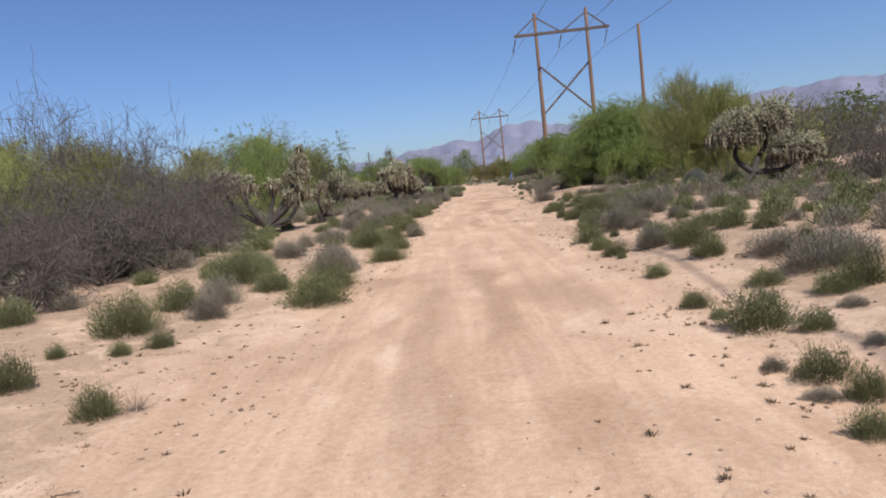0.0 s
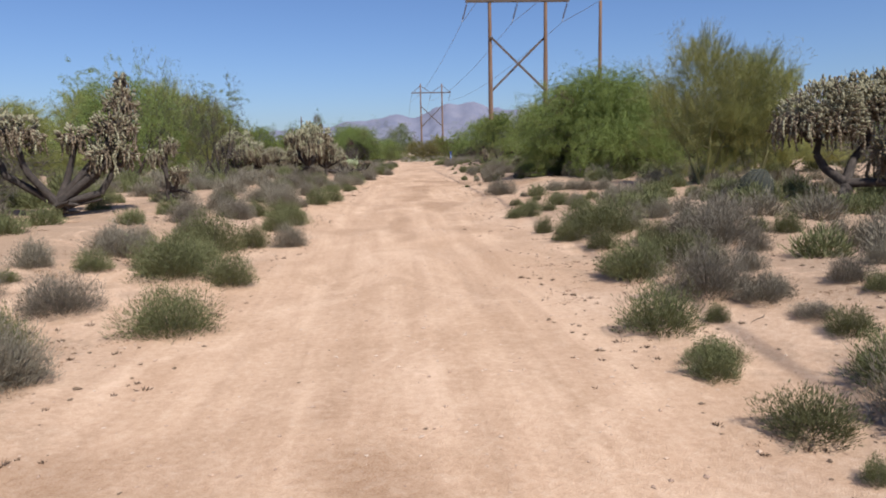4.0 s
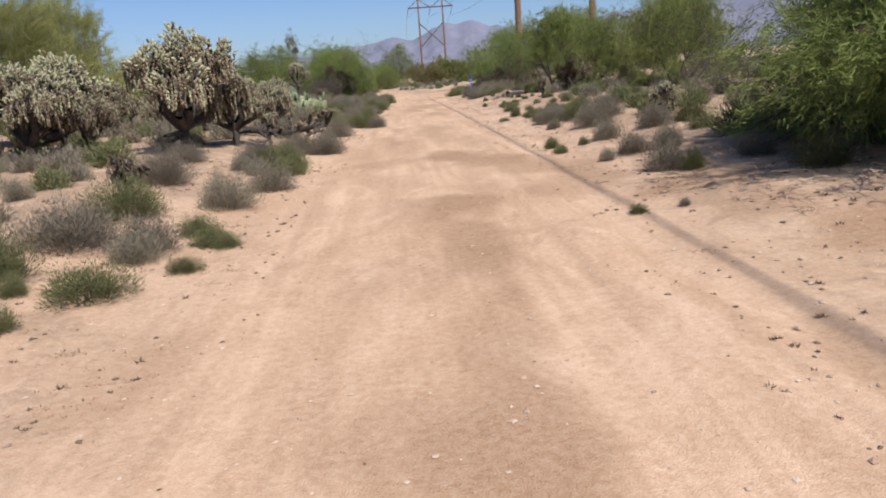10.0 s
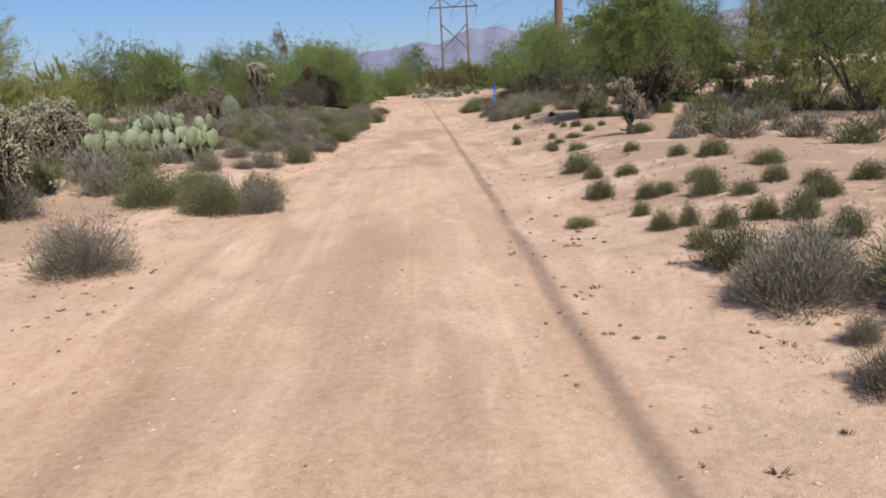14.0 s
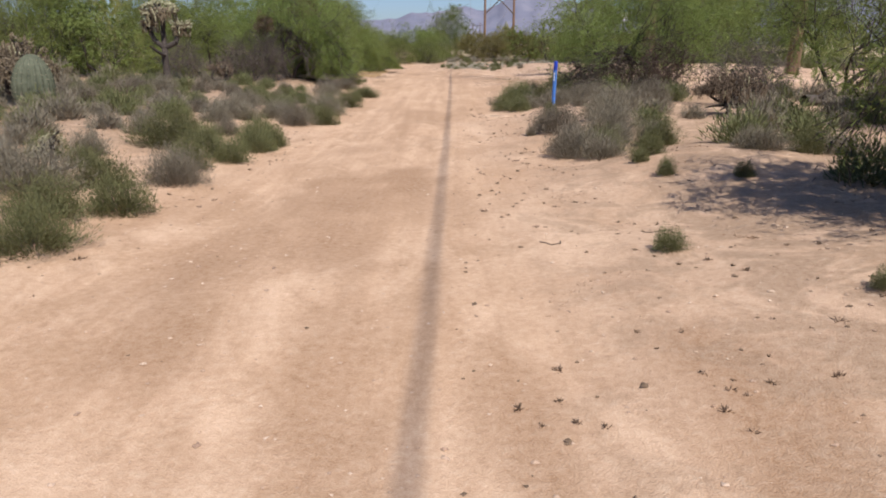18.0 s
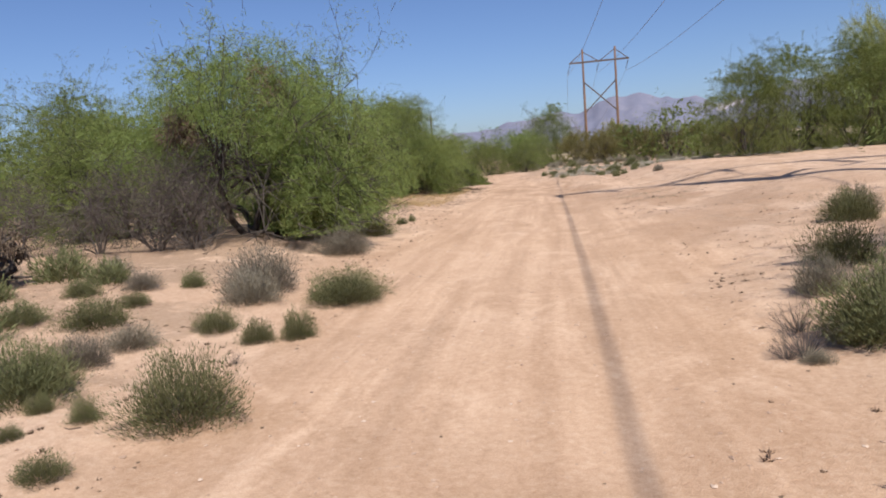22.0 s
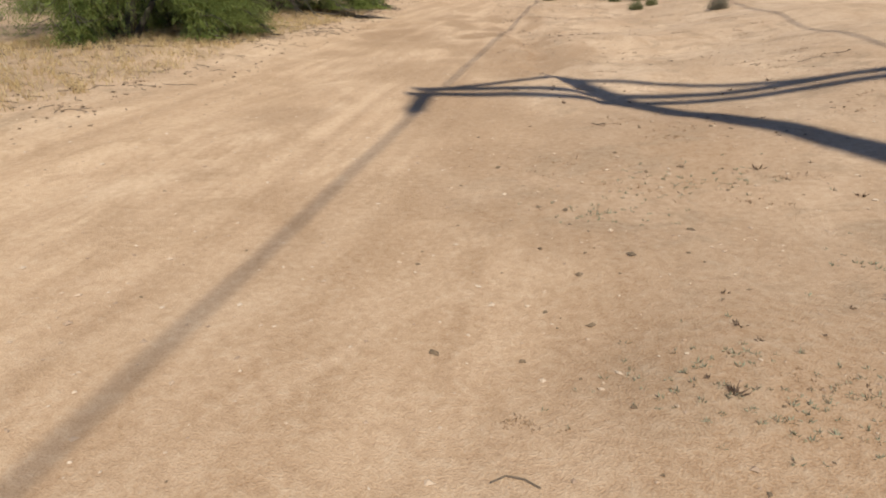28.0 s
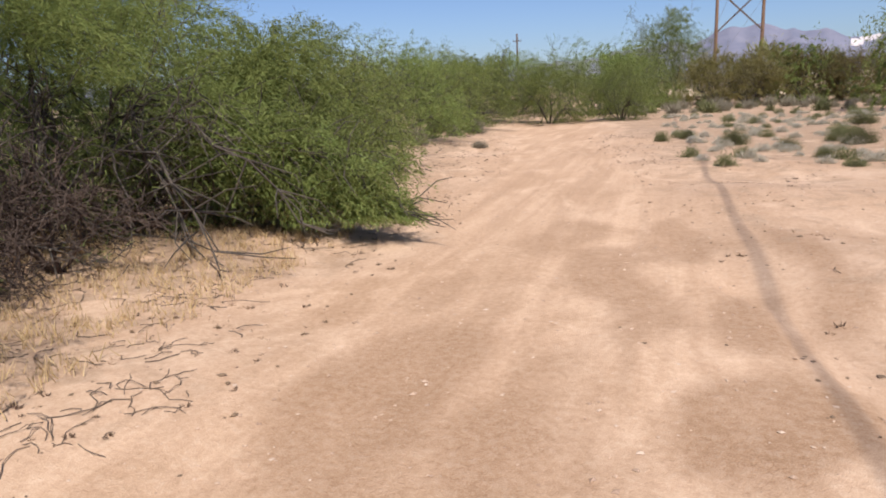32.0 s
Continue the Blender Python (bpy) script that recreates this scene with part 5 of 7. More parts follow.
def drooping_limbs(ob, x, y, high, reach, way, spread, n, seed, leafy=0):
    """Dark crooked limbs that arch out of a tree towards the trail and hang to the ground, with bare side twigs."""
    rng = np.random.default_rng(seed)
    for _ in range(n):
        an = way + rng.uniform(-spread, spread)
        d = np.array([math.cos(an), math.sin(an), 0.0])
        top, L, r = high * rng.uniform(0.35, 0.8), reach * rng.uniform(0.6, 1.0), rng.uniform(0.018, 0.034)
        start = np.array([rng.normal(0, 0.15), rng.normal(0, 0.15), top * 0.7])
        pts = []
        for f in np.linspace(0, 1, 10):
            p = start + d * L * f + np.array([0, 0, top * (0.9 * f - 1.5 * f * f)]) + rng.normal(0, 0.035, 3)
            p[2] = max(p[2], 0.04)
            pts.append(p)
        segs = [(pts[k], pts[k + 1], r * (1 - 0.085 * k), r * (1 - 0.085 * (k + 1))) for k in range(9)]
        for k in range(3, 10):
            for _ in range(4):
                w = unit(d * 0.7 + rng.normal(0, 0.7, 3) + np.array([0, 0, -0.35]))
                q = pts[k] + w * rng.uniform(0.12, 0.4)
                e = q + unit(w + rng.normal(0, 0.5, 3) + np.array([0, 0, -0.4])) * rng.uniform(0.1, 0.3)
                q[2], e[2] = max(q[2], 0.03), max(e[2], 0.02)
                segs += [(pts[k], q, 0.007, 0.005), (q, e, 0.005, 0.0025)]
        o = part("limb", mesh_of("limb", *tubes(segs, 5), BARK, True), ob, "dark drooping limb")
        o.matrix_basis = ob.matrix_basis.inverted() @ pose(x, y, ground_z(x, y))
        if leafy:
            line = np.array(pts)
            k = leafy // 40                                     # sprays hanging off the limb
            f = rng.uniform(2.2, 8.9, k)
            c = np.stack([np.interp(f, np.arange(10), line[:, a]) for a in range(3)], -1) + rng.normal(0, 0.10, (k, 3))
            w = unit(d * 0.7 + rng.normal(0, 0.6, (k, 3)) + np.array([0, 0, -0.35]))
            reach_s = rng.uniform(0.12, 0.42, k)[:, None]
            g = np.tile(np.linspace(0, 1, 40), k)[:, None]
            q = np.repeat(c, 40, 0) + np.repeat(w * reach_s, 40, 0) * g + np.array([0, 0, -0.16]) * g * g + rng.normal(0, 0.03, (40 * k, 3))
            q[:, 2] = np.maximum(q[:, 2], 0.03 + 0.05 * rng.random(40 * k))
            leaf = blades(q, np.repeat(w, 40, 0) + rng.normal(0, 0.45, (40 * k, 3)) + np.array([0, 0, -0.3]), 0.062, 0.0085, rng)
            o = part("bough_foliage", mesh_of("bough_foliage", *leaf, MESQUITE), ob)
            o.matrix_basis = ob.matrix_basis.inverted() @ pose(x, y, ground_z(x, y))
            tagged(o, kind="stuff")


drooping_limbs(DROOPING_MESQUITE, -2.4, 75.4, 1.9, 2.0, -0.2, 0.8, 5, 5)
drooping_limbs(DROOPING_MESQUITE, -2.3, 75.5, 1.8, 2.6, 0.15, 0.45, 7, 15, 6000)
drooping_limbs(HANGING_MESQUITE, -2.2, 71.1, 2.2, 1.95, -0.4, 1.2, 11, 16, 5500)
drooping_limbs(SPREADING_MESQUITE, 6.0, 24.1, 2.4, 2.7, 3.1, 1.2, 10, 18, 6000)
drooping_limbs(POST_MESQUITE, 6.6, 53.7, 1.5, 2.0, -2.7, 0.9, 7, 19)
drooping_limbs(LARGE_MESQUITE, -1.6, 59.1, 2.3, 1.8, -0.35, 0.7, 8, 17, 5000)
drooping_limbs(LARGE_MESQUITE, -1.75, 59.0, 2.6, 1.5, -1.4, 1.4, 6, 6)
mistletoe(LARGE_MESQUITE, -1.2, 58.9, 2.0, 0.4, 1)
mistletoe(LARGE_MESQUITE, -2.2, 58.4, 1.5, 0.30, 2)
mistletoe(DROOPING_MESQUITE, -2.75, 73.6, 1.9, 0.34, 3)
mistletoe(SPREADING_MESQUITE, 4.9, 23.6, 1.85, 0.36, 4)
mistletoe(SNAG_MESQUITE, -6.1, 75.0, 4.3, 0.45, 5)
mistletoe(SNAG_MESQUITE, -5.8, 74.8, 3.6, 0.3, 6)


# ---- cacti ----
cholla_of(6.12, 14.2, (((-0.20, 0.25, 1.05), 0.58, 0.50), ((0.40, 0.10, 1.24), 0.42, 0.38), ((0.72, -0.30, 0.62), 0.48, 0.36)), 7, 0.9, 0.0, 0.26, 1, 2.6,
          "large cholla cactus with round straw-pale heads on a black trunk")
cholla_of(-4.25, 15.85, (((-0.90, 0.10, 1.30), 0.42, 0.28), ((-0.38, -0.10, 1.16), 0.34, 0.26), ((0.22, 0.25, 1.12), 0.20, 0.18), ((0.72, 0.30, 0.86), 0.36, 0.30), ((0.76, 0.35, 1.24), 0.29, 0.30),
                         ((0.84, 0.40, 1.58), 0.20, 0.26), ((0.87, 0.40, 1.86), 0.09, 0.16)), 2, 0.85, 0.1, 0.20, 6, 1.0, "tall lopsided cholla cactus with a pale spire and drooping chains")
cholla(-3.35, 17.95, 0.82, 1.10, 3, 0.2, 5)
cholla(-4.70, 30.20, 1.95, 1.45, 4, 0.0, 9)
cholla(-2.23, 29.55, 2.15, 1.72, 5, 0.12, 10, "large chain-fruit cholla with brown hanging chains and a black trunk")
cholla(-5.07, 32.07, 2.14, 1.65, 6, 0.05, 11)
cholla(-1.19, 30.40, 0.43, 0.80, 7, 0.2, 4)
cholla(-1.74, 30.57, 1.06, 1.14, 25, 0.2, 8)
cholla(-2.11, 35.38, 1.24, 0.95, 26, 0.1, 9)
cholla(-3.20, 34.57, 1.48, 1.07, 23, 0.1, 9)
cholla(-4.31, 36.27, 1.57, 1.07, 24, 0.2, 9)
cholla(-4.20, 30.97, 1.24, 0.99, 8, 0.2)
cholla(4.85, 29.39, 0.54, 0.50, 9, 0.0, 6, "small silvery cholla cactus low on the sand")
cholla(-3.45, 39.27, 1.65, 0.95, 11, 0.1, 9)
cholla(-5.01, 40.07, 1.81, 1.07, 12, 0.3, 9)
cholla(-5.94, 37.07, 1.65, 1.15, 13, 0.3, 9)
cholla(5.08, 38.81, 0.59, 0.80, 14, 0.3, 5)
cholla(7.15, 43.27, 1.48, 1.24, 15, 0.6)
cholla_of(-3.50, 54.70, (((0.0, 0.0, 1.62), 0.34, 0.22), ((0.36, 0.10, 1.30), 0.19, 0.15), ((-0.28, 0.05, 1.38), 0.17, 0.14)), 16, 0.9, 0.0, 0.85, 1, 1.2, "tall thin cholla cactus with pale crown on long dark trunk")
cholla(-5.14, 51.07, 1.81, 0.99, 17, 0.85, 10)
cholla(-3.72, 49.57, 1.24, 1.03, 18, 0.85, 8)
cholla(-0.42, 44.40, 0.30, 0.35, 19, 0.0, 5, "tiny pale yellow cholla cactus among shrubs")
cholla(6.60, 48.55, 1.15, 0.66, 20, 0.95, 8, "dead brown cholla skeleton with twisted arms")
cholla(-2.47, 55.37, 0.91, 0.66, 21, 0.95, 6, "dead brown cholla skeleton with twisted arms")
cholla(-1.64, 25.39, 0.45, 0.45, 22, 0.9, 4, "small dead brown cholla stump")
barrel_cactus(4.92, 14.3, 0.44, 0.50, 24, 0)
barrel_cactus(-3.2, 49.0, 0.56, 0.82, 4, 0, PALE_BARREL, "grey-green ribbed barrel cactus standing in dry scrub")
prickly_pear(-1.95, 39.1, 1.8, 0.75, 4)
prickly_pear(-2.5, 41.4, 1.4, 0.65, 7)


def fallen_cholla(x, y, turn):
    """A toppled dead cholla: a long crooked black log, forked limbs and knobbly arms standing off its far half."""
    rng = np.random.default_rng(77)
    n = 22
    f = np.linspace(0, 1, n)
    p = np.stack([(f - 0.5) * 2.7, 0.10 * np.sin(f * 5.0) + np.cumsum(rng.normal(0, 0.012, n)), 0.075 + 0.10 * f + 0.05 * np.sin(f * 8.0)], -1)
    r = (0.082 - 0.045 * f) * rng.uniform(0.88, 1.14, n)
    ob = thing("fallen_cholla", pose(x, y, ground_z(x, y), 0, 0, turn), "toppled dead cholla with a black log and knobbly arms", "dead cactus")
    part("log", mesh_of("log", *loft(p, r, 12), CHOLLA_WOOD, True), ob)
    tips = []
    for k in [3, 6, 8, 10, 11, 12, 13, 14, 15, 16, 17, 18, 19, 20, 21, 21, 21]:
        up = rng.random() < 0.6
        d = unit(np.array([rng.normal(0.3, 0.5), rng.normal(0, 0.7), rng.uniform(0.3, 1.0) if up else -0.1]))
        L, q, arm = rng.uniform(0.18, 0.48) * (0.6 if k < 9 else 1.0), p[k], []
        for j in range(4):
            d = unit(d + rng.normal(0, 0.35, 3))
            e = q + d * L / 4
            e[2] = max(e[2], 0.04)
            arm.append((q, e, rng.uniform(0.024, 0.036)))
            q = e
        part("arm", mesh_of("arm", *capsules(arm, rng, 7), CHOLLA_WOOD, True), ob)
        for _ in range(7):
            w = unit(rng.normal(0, 1, 3) + np.array([0, 0, -0.5]))
            tips.append((q, q + w * rng.uniform(0.05, 0.10), rng.uniform(0.012, 0.018)))
    tagged(part("joint_mass", mesh_of("joint_mass", *capsules(tips, rng), FRUIT, True), ob), kind="stuff")


fallen_cholla(-1.38, 32.35, -36)
cholla(-1.64, 34.3, 1.15, 1.02, 31, 0.05, 6, "leaning cholla with a silvery crown above a fallen log")


# ---- marker post and valve cover ----
post = thing("marker_post", pose(4.54, 50.84, ground_z(4.54, 50.84), 0, 1.2, 10), "sun-faded blue plastic utility marker post in the sand", "marker post")
part("tube", mesh_of("tube", *lathe([(0.031, -0.1), (0.031, 0.0), (0.030, 0.3), (0.030, 0.65)], 20), POST_BLUE, True), post, "faded blue plastic tube")
part("cap", mesh_of("cap", *lathe([(0.030, 0.645), (0.034, 0.65), (0.034, 0.775), (0.030, 0.788), (0.001, 0.791)], 20), CAP_BLUE, True), post, "deep blue cap")
for z0, z1, w in ((0.565, 0.605, 0.36), (0.515, 0.555, 0.36), (0.475, 0.505, 0.3)):
    an = np.linspace(-2.3 - w, -2.3 + w, 8)
    v = np.concatenate([np.stack([np.cos(an) * 0.0315, np.sin(an) * 0.0315, 0 * an + z], -1) for z in (z0, z1)])
    i = np.arange(7)
    part("decal", mesh_of("decal", v, np.stack([i, i + 1, i + 9, i + 8], 1), DECAL, True), post, "white unreadable sticker bar")
cover = thing("valve_cover", pose(3.53, 50.62, ground_z(3.53, 50.62) - 0.024), "round pale concrete collar with a rusted valve cover", "manhole cover")
part("collar", mesh_of("collar", *lathe([(0.25, -0.05), (0.25, 0.02), (0.235, 0.032), (0.10, 0.034), (0.10, 0.0)], 32), CONCRETE, True), cover, "worn concrete collar")
part("lid", mesh_of("lid", *lathe([(0.075, 0.0), (0.075, 0.036), (0.066, 0.038), (0.062, 0.030), (0.001, 0.030)], 28), IRON, True), cover, "rusted iron lid")


# ---- shrubs ----
shrub('g', -2.04, 3.65, 0.23, 0.20)
shrub('b', -1.88, 3.76, 0.20, 0.13)
shrub('g', -2.93, 4.85, 0.14, 0.11)
shrub('g', -2.51, 4.93, 0.16, 0.11)
shrub('g', -2.31, 5.17, 0.21, 0.15)
shrub('g', -2.77, 5.60, 0.54, 0.36)
shrub('d', -2.42, 6.89, 0.41, 0.38)
shrub('g', -2.71, 6.59, 0.42, 0.36)
shrub('g', -2.90, 9.55, 0.51, 0.27)
shrub('g', -1.46, 6.93, 0.65, 0.35)
shrub('g', -2.06, 7.56, 0.44, 0.25)
shrub('d', -1.63, 8.93, 0.60, 0.46)
shrub('g', -1.01, 10.01, 0.52, 0.30)
shrub('g', -1.40, 11.52, 0.69, 0.31)
shrub('d', -2.55, 10.54, 0.53, 0.30)
shrub('g', 1.80, 6.31, 0.22, 0.14)
shrub('g', 1.85, 9.52, 0.42, 0.28)
shrub('g', 1.85, 8.10, 0.33, 0.18)
shrub('g', 2.60, 7.82, 0.44, 0.28)
shrub('d', 2.26, 8.00, 0.40, 0.33)
shrub('g', 2.37, 6.56, 0.33, 0.23)
shrub('g', 2.39, 5.41, 0.28, 0.14)
shrub('g', 1.70, 5.04, 0.22, 0.14)
shrub('g', 1.78, 4.18, 0.41, 0.26)
shrub('g', 3.34, 7.47, 0.32, 0.19)
shrub('g', 1.70, 4.59, 0.12, 0.08)
shrub('g', 3.14, 6.26, 0.17, 0.19)
shrub('g', -0.94, 11.33, 0.38, 0.27)
shrub('g', -1.49, 11.70, 0.61, 0.35)
shrub('g', -2.03, 11.45, 0.29, 0.18)
shrub('d', -2.46, 11.43, 0.29, 0.26)
shrub('g', -2.44, 10.96, 0.17, 0.10)
shrub('d', -2.25, 13.26, 0.26, 0.25)
shrub('d', -2.44, 13.02, 0.42, 0.22)
shrub('d', -2.28, 15.25, 0.43, 0.28)
shrub('d', -0.78, 13.66, 0.38, 0.36)
shrub('g', -1.19, 13.66, 0.37, 0.32)
shrub('g', -1.06, 16.00, 0.37, 0.36)
shrub('g', -1.45, 12.66, 0.30, 0.20)
shrub('g', -1.79, 9.61, 0.31, 0.28)
shrub('d', -1.44, 9.07, 0.29, 0.27)
shrub('d', -1.93, 16.15, 0.56, 0.28)
shrub('d', -1.67, 18.55, 0.46, 0.42)
shrub('g', 2.17, 9.50, 0.13, 0.12)
shrub('g', 1.90, 8.96, 0.27, 0.12)
shrub('g', 2.60, 8.97, 0.23, 0.15)
shrub('d', 2.36, 10.01, 0.54, 0.39)
shrub('g', 2.19, 10.82, 0.46, 0.33)
shrub('g', 2.41, 12.37, 0.33, 0.19)
shrub('g', 2.21, 12.96, 0.29, 0.24)
shrub('g', 2.16, 13.79, 0.23, 0.24)
shrub('g', 2.33, 15.50, 0.31, 0.23)
shrub('g', 2.10, 15.47, 0.20, 0.16)
shrub('g', 2.69, 13.77, 0.46, 0.33)
shrub('d', 3.10, 9.71, 0.25, 0.18)
shrub('d', 2.54, 9.69, 0.31, 0.17)
shrub('d', 3.22, 12.14, 0.63, 0.29)
shrub('d', 3.48, 13.60, 0.30, 0.24)
shrub('d', 3.24, 13.77, 0.28, 0.28)
shrub('g', 3.10, 9.42, 0.20, 0.12)
shrub('d', 4.13, 11.01, 0.32, 0.27)
shrub('g', 1.82, 7.70, 0.11, 0.09)
shrub('g', -1.11, 14.81, 0.37, 0.31)
shrub('g', -1.03, 15.57, 0.50, 0.33)
shrub('g', -1.33, 16.71, 0.40, 0.32)
shrub('g', -1.65, 16.55, 0.36, 0.33)
shrub('d', -1.77, 15.80, 0.40, 0.34)
shrub('d', -1.46, 18.04, 0.58, 0.46)
shrub('d', -2.02, 18.84, 0.58, 0.32)
shrub('g', -0.95, 18.76, 0.46, 0.35)
shrub('g', -0.75, 19.75, 0.42, 0.36)
shrub('d', -1.18, 18.26, 0.22, 0.17)
shrub('d', -1.88, 20.50, 0.46, 0.32)
shrub('g', -0.66, 24.10, 0.28, 0.16)
shrub('d', -1.04, 23.90, 0.42, 0.28)
shrub('g', -1.62, 23.06, 0.43, 0.32)
shrub('d', -1.86, 23.10, 0.55, 0.39)
shrub('d', -2.02, 22.74, 0.50, 0.30)
shrub('d', -1.88, 22.54, 0.57, 0.38)
shrub('d', -3.57, 21.65, 0.49, 0.26)
shrub('d', -3.89, 21.79, 0.47, 0.30)
shrub('d', -3.85, 21.30, 0.48, 0.31)
shrub('d', -2.34, 21.93, 0.44, 0.26)
shrub('d', 2.62, 19.66, 0.60, 0.37)
shrub('g', 2.49, 17.28, 0.23, 0.12)
shrub('g', 2.89, 17.58, 0.18, 0.13)
shrub('g', 3.09, 18.44, 0.36, 0.23)
shrub('d', 2.87, 18.59, 0.13, 0.10)
shrub('g', 2.51, 16.12, 0.25, 0.18)
shrub('g', 2.28, 15.90, 0.19, 0.13)
shrub('g', 2.69, 15.88, 0.29, 0.11)
shrub('g', 3.01, 16.49, 0.41, 0.24)
shrub('d', 3.20, 16.21, 0.25, 0.21)
shrub('d', 4.37, 18.52, 0.32, 0.25)
shrub('d', 4.06, 18.66, 0.39, 0.22)
shrub('d', 3.89, 18.93, 0.32, 0.21)
shrub('d', 3.61, 19.12, 0.43, 0.21)
shrub('d', 3.40, 26.73, 0.36, 0.25)
shrub('d', 3.73, 26.59, 0.36, 0.31)
shrub('d', 3.04, 26.54, 0.17, 0.16)
shrub('d', 3.27, 25.45, 0.40, 0.28)
shrub('g', 3.42, 25.21, 0.22, 0.26)
shrub('g', 4.80, 28.40, 0.49, 0.48)
shrub('d', 4.25, 28.31, 0.42, 0.38)
shrub('d', 3.55, 28.14, 0.39, 0.35)
shrub('g', 4.48, 27.35, 0.35, 0.17)
shrub('g', 2.74, 20.45, 0.22, 0.12)
shrub('d', -1.53, 23.88, 0.66, 0.35)
shrub('d', -1.04, 23.63, 0.33, 0.22)
shrub('g', -0.66, 23.40, 0.22, 0.11)
shrub('g', -0.53, 24.00, 0.22, 0.12)
shrub('g', -0.83, 24.41, 0.30, 0.17)
shrub('g', -1.02, 22.86, 0.46, 0.20)
shrub('g', -1.40, 22.84, 0.16, 0.14)
shrub('g', -1.23, 22.32, 0.19, 0.16)
shrub('d', -0.82, 25.44, 0.50, 0.37)
shrub('d', -0.59, 26.48, 0.47, 0.32)
shrub('g', -0.68, 28.04, 0.64, 0.36)
shrub('d', -0.31, 30.02, 0.56, 0.39)
shrub('g', -2.26, 27.14, 0.27, 0.24)
shrub('d', -2.69, 25.59, 0.25, 0.24)
shrub('d', -1.97, 28.44, 0.49, 0.28)
shrub('d', -3.45, 29.06, 0.35, 0.21)
shrub('g', 2.44, 23.93, 0.13, 0.08)
shrub('d', 2.76, 23.86, 0.08, 0.07)
shrub('g', 2.89, 28.48, 0.19, 0.14)
shrub('g', 2.83, 27.78, 0.16, 0.10)
shrub('d', 3.81, 31.84, 0.33, 0.25)
shrub('g', 3.53, 32.03, 0.34, 0.25)
shrub('g', -0.55, 27.68, 0.42, 0.27)
shrub('d', -0.96, 27.75, 0.32, 0.22)
shrub('d', -0.29, 30.43, 0.41, 0.39)
shrub('g', -0.66, 30.37, 0.36, 0.35)
shrub('d', -1.17, 27.98, 0.30, 0.24)
shrub('d', -0.78, 29.37, 0.39, 0.22)
shrub('g', 0.31, 35.84, 0.48, 0.39)
shrub('d', -0.14, 35.81, 0.47, 0.39)
shrub('g', 2.84, 28.30, 0.18, 0.13)
shrub('g', 2.78, 27.56, 0.18, 0.10)
shrub('g', 3.20, 28.02, 0.14, 0.12)
shrub('d', 3.63, 31.60, 0.55, 0.28)
shrub('d', 3.44, 30.68, 0.24, 0.16)
shrub('d', -0.33, 33.23, 0.62, 0.40)
shrub('g', 0.00, 35.18, 0.57, 0.37)
shrub('d', 0.43, 35.30, 0.43, 0.32)
shrub('d', -0.66, 43.06, 0.59, 0.52)
shrub('d', -0.74, 43.23, 0.47, 0.42)
shrub('d', -1.04, 43.00, 0.54, 0.46)
shrub('d', -1.09, 42.47, 0.46, 0.41)
shrub('d', -0.87, 42.48, 0.46, 0.41)
shrub('d', 0.48, 44.62, 0.50, 0.42)
shrub('g', 0.36, 45.25, 0.40, 0.36)
shrub('g', 0.60, 45.80, 0.36, 0.36)
shrub('g', 0.66, 47.15, 0.40, 0.33)
shrub('d', -0.75, 29.92, 0.52, 0.42)
shrub('d', 3.92, 29.95, 0.60, 0.46)
shrub('d', 4.30, 30.7, 0.66, 0.52)
shrub('g', -2.80, 4.10, 0.30, 0.25)
shrub('g', -3.95, 5.95, 0.42, 0.26)
shrub('g', 4.45, 44.85, 0.16, 0.14)
shrub('g', 4.62, 45.2, 0.28, 0.22)
shrub('d', 4.15, 47.7, 0.60, 0.45)
shrub('d', 4.7, 47.1, 0.62, 0.46)
shrub('d', 4.95, 48.6, 0.70, 0.46)
shrub('g', 5.0, 46.2, 0.40, 0.30)
shrub('d', 6.1, 50.7, 0.75, 0.5)
shrub('g', 3.52, 34.57, 0.24, 0.20)
shrub('g', 3.68, 36.00, 0.36, 0.24)
shrub('g', 3.71, 35.51, 0.19, 0.13)
shrub('g', 4.02, 35.42, 0.22, 0.12)
shrub('g', 3.55, 33.57, 0.13, 0.12)
shrub('g', 3.81, 34.18, 0.21, 0.15)
shrub('g', 3.97, 34.22, 0.17, 0.12)
shrub('g', 3.50, 32.99, 0.18, 0.14)
shrub('g', 3.67, 32.98, 0.13, 0.18)
shrub('g', 3.52, 32.42, 0.15, 0.15)
shrub('g', 3.82, 32.78, 0.16, 0.16)
shrub('g', 4.15, 33.83, 0.26, 0.22)
shrub('g', 4.39, 34.51, 0.25, 0.12)
shrub('g', 4.31, 33.56, 0.19, 0.12)
shrub('g', 4.07, 32.81, 0.18, 0.16)
shrub('g', 4.70, 33.88, 0.20, 0.15)
shrub('g', 4.24, 32.67, 0.21, 0.20)
shrub('g', 4.82, 33.54, 0.19, 0.12)
shrub('g', 4.22, 32.18, 0.18, 0.20)
shrub('g', 4.60, 33.06, 0.23, 0.15)
shrub('g', 3.10, 33.55, 0.22, 0.09)
shrub('d', 3.55, 31.47, 0.43, 0.29)
shrub('d', 3.55, 31.02, 0.13, 0.13)
shrub('g', 3.49, 30.74, 0.11, 0.16)
shrub('g', 4.68, 35.83, 0.20, 0.13)
shrub('g', 5.21, 38.61, 0.30, 0.17)
shrub('g', 4.92, 35.51, 0.30, 0.19)
shrub('g', 3.93, 38.75, 0.20, 0.12)
shrub('g', 3.61, 39.97, 0.14, 0.14)
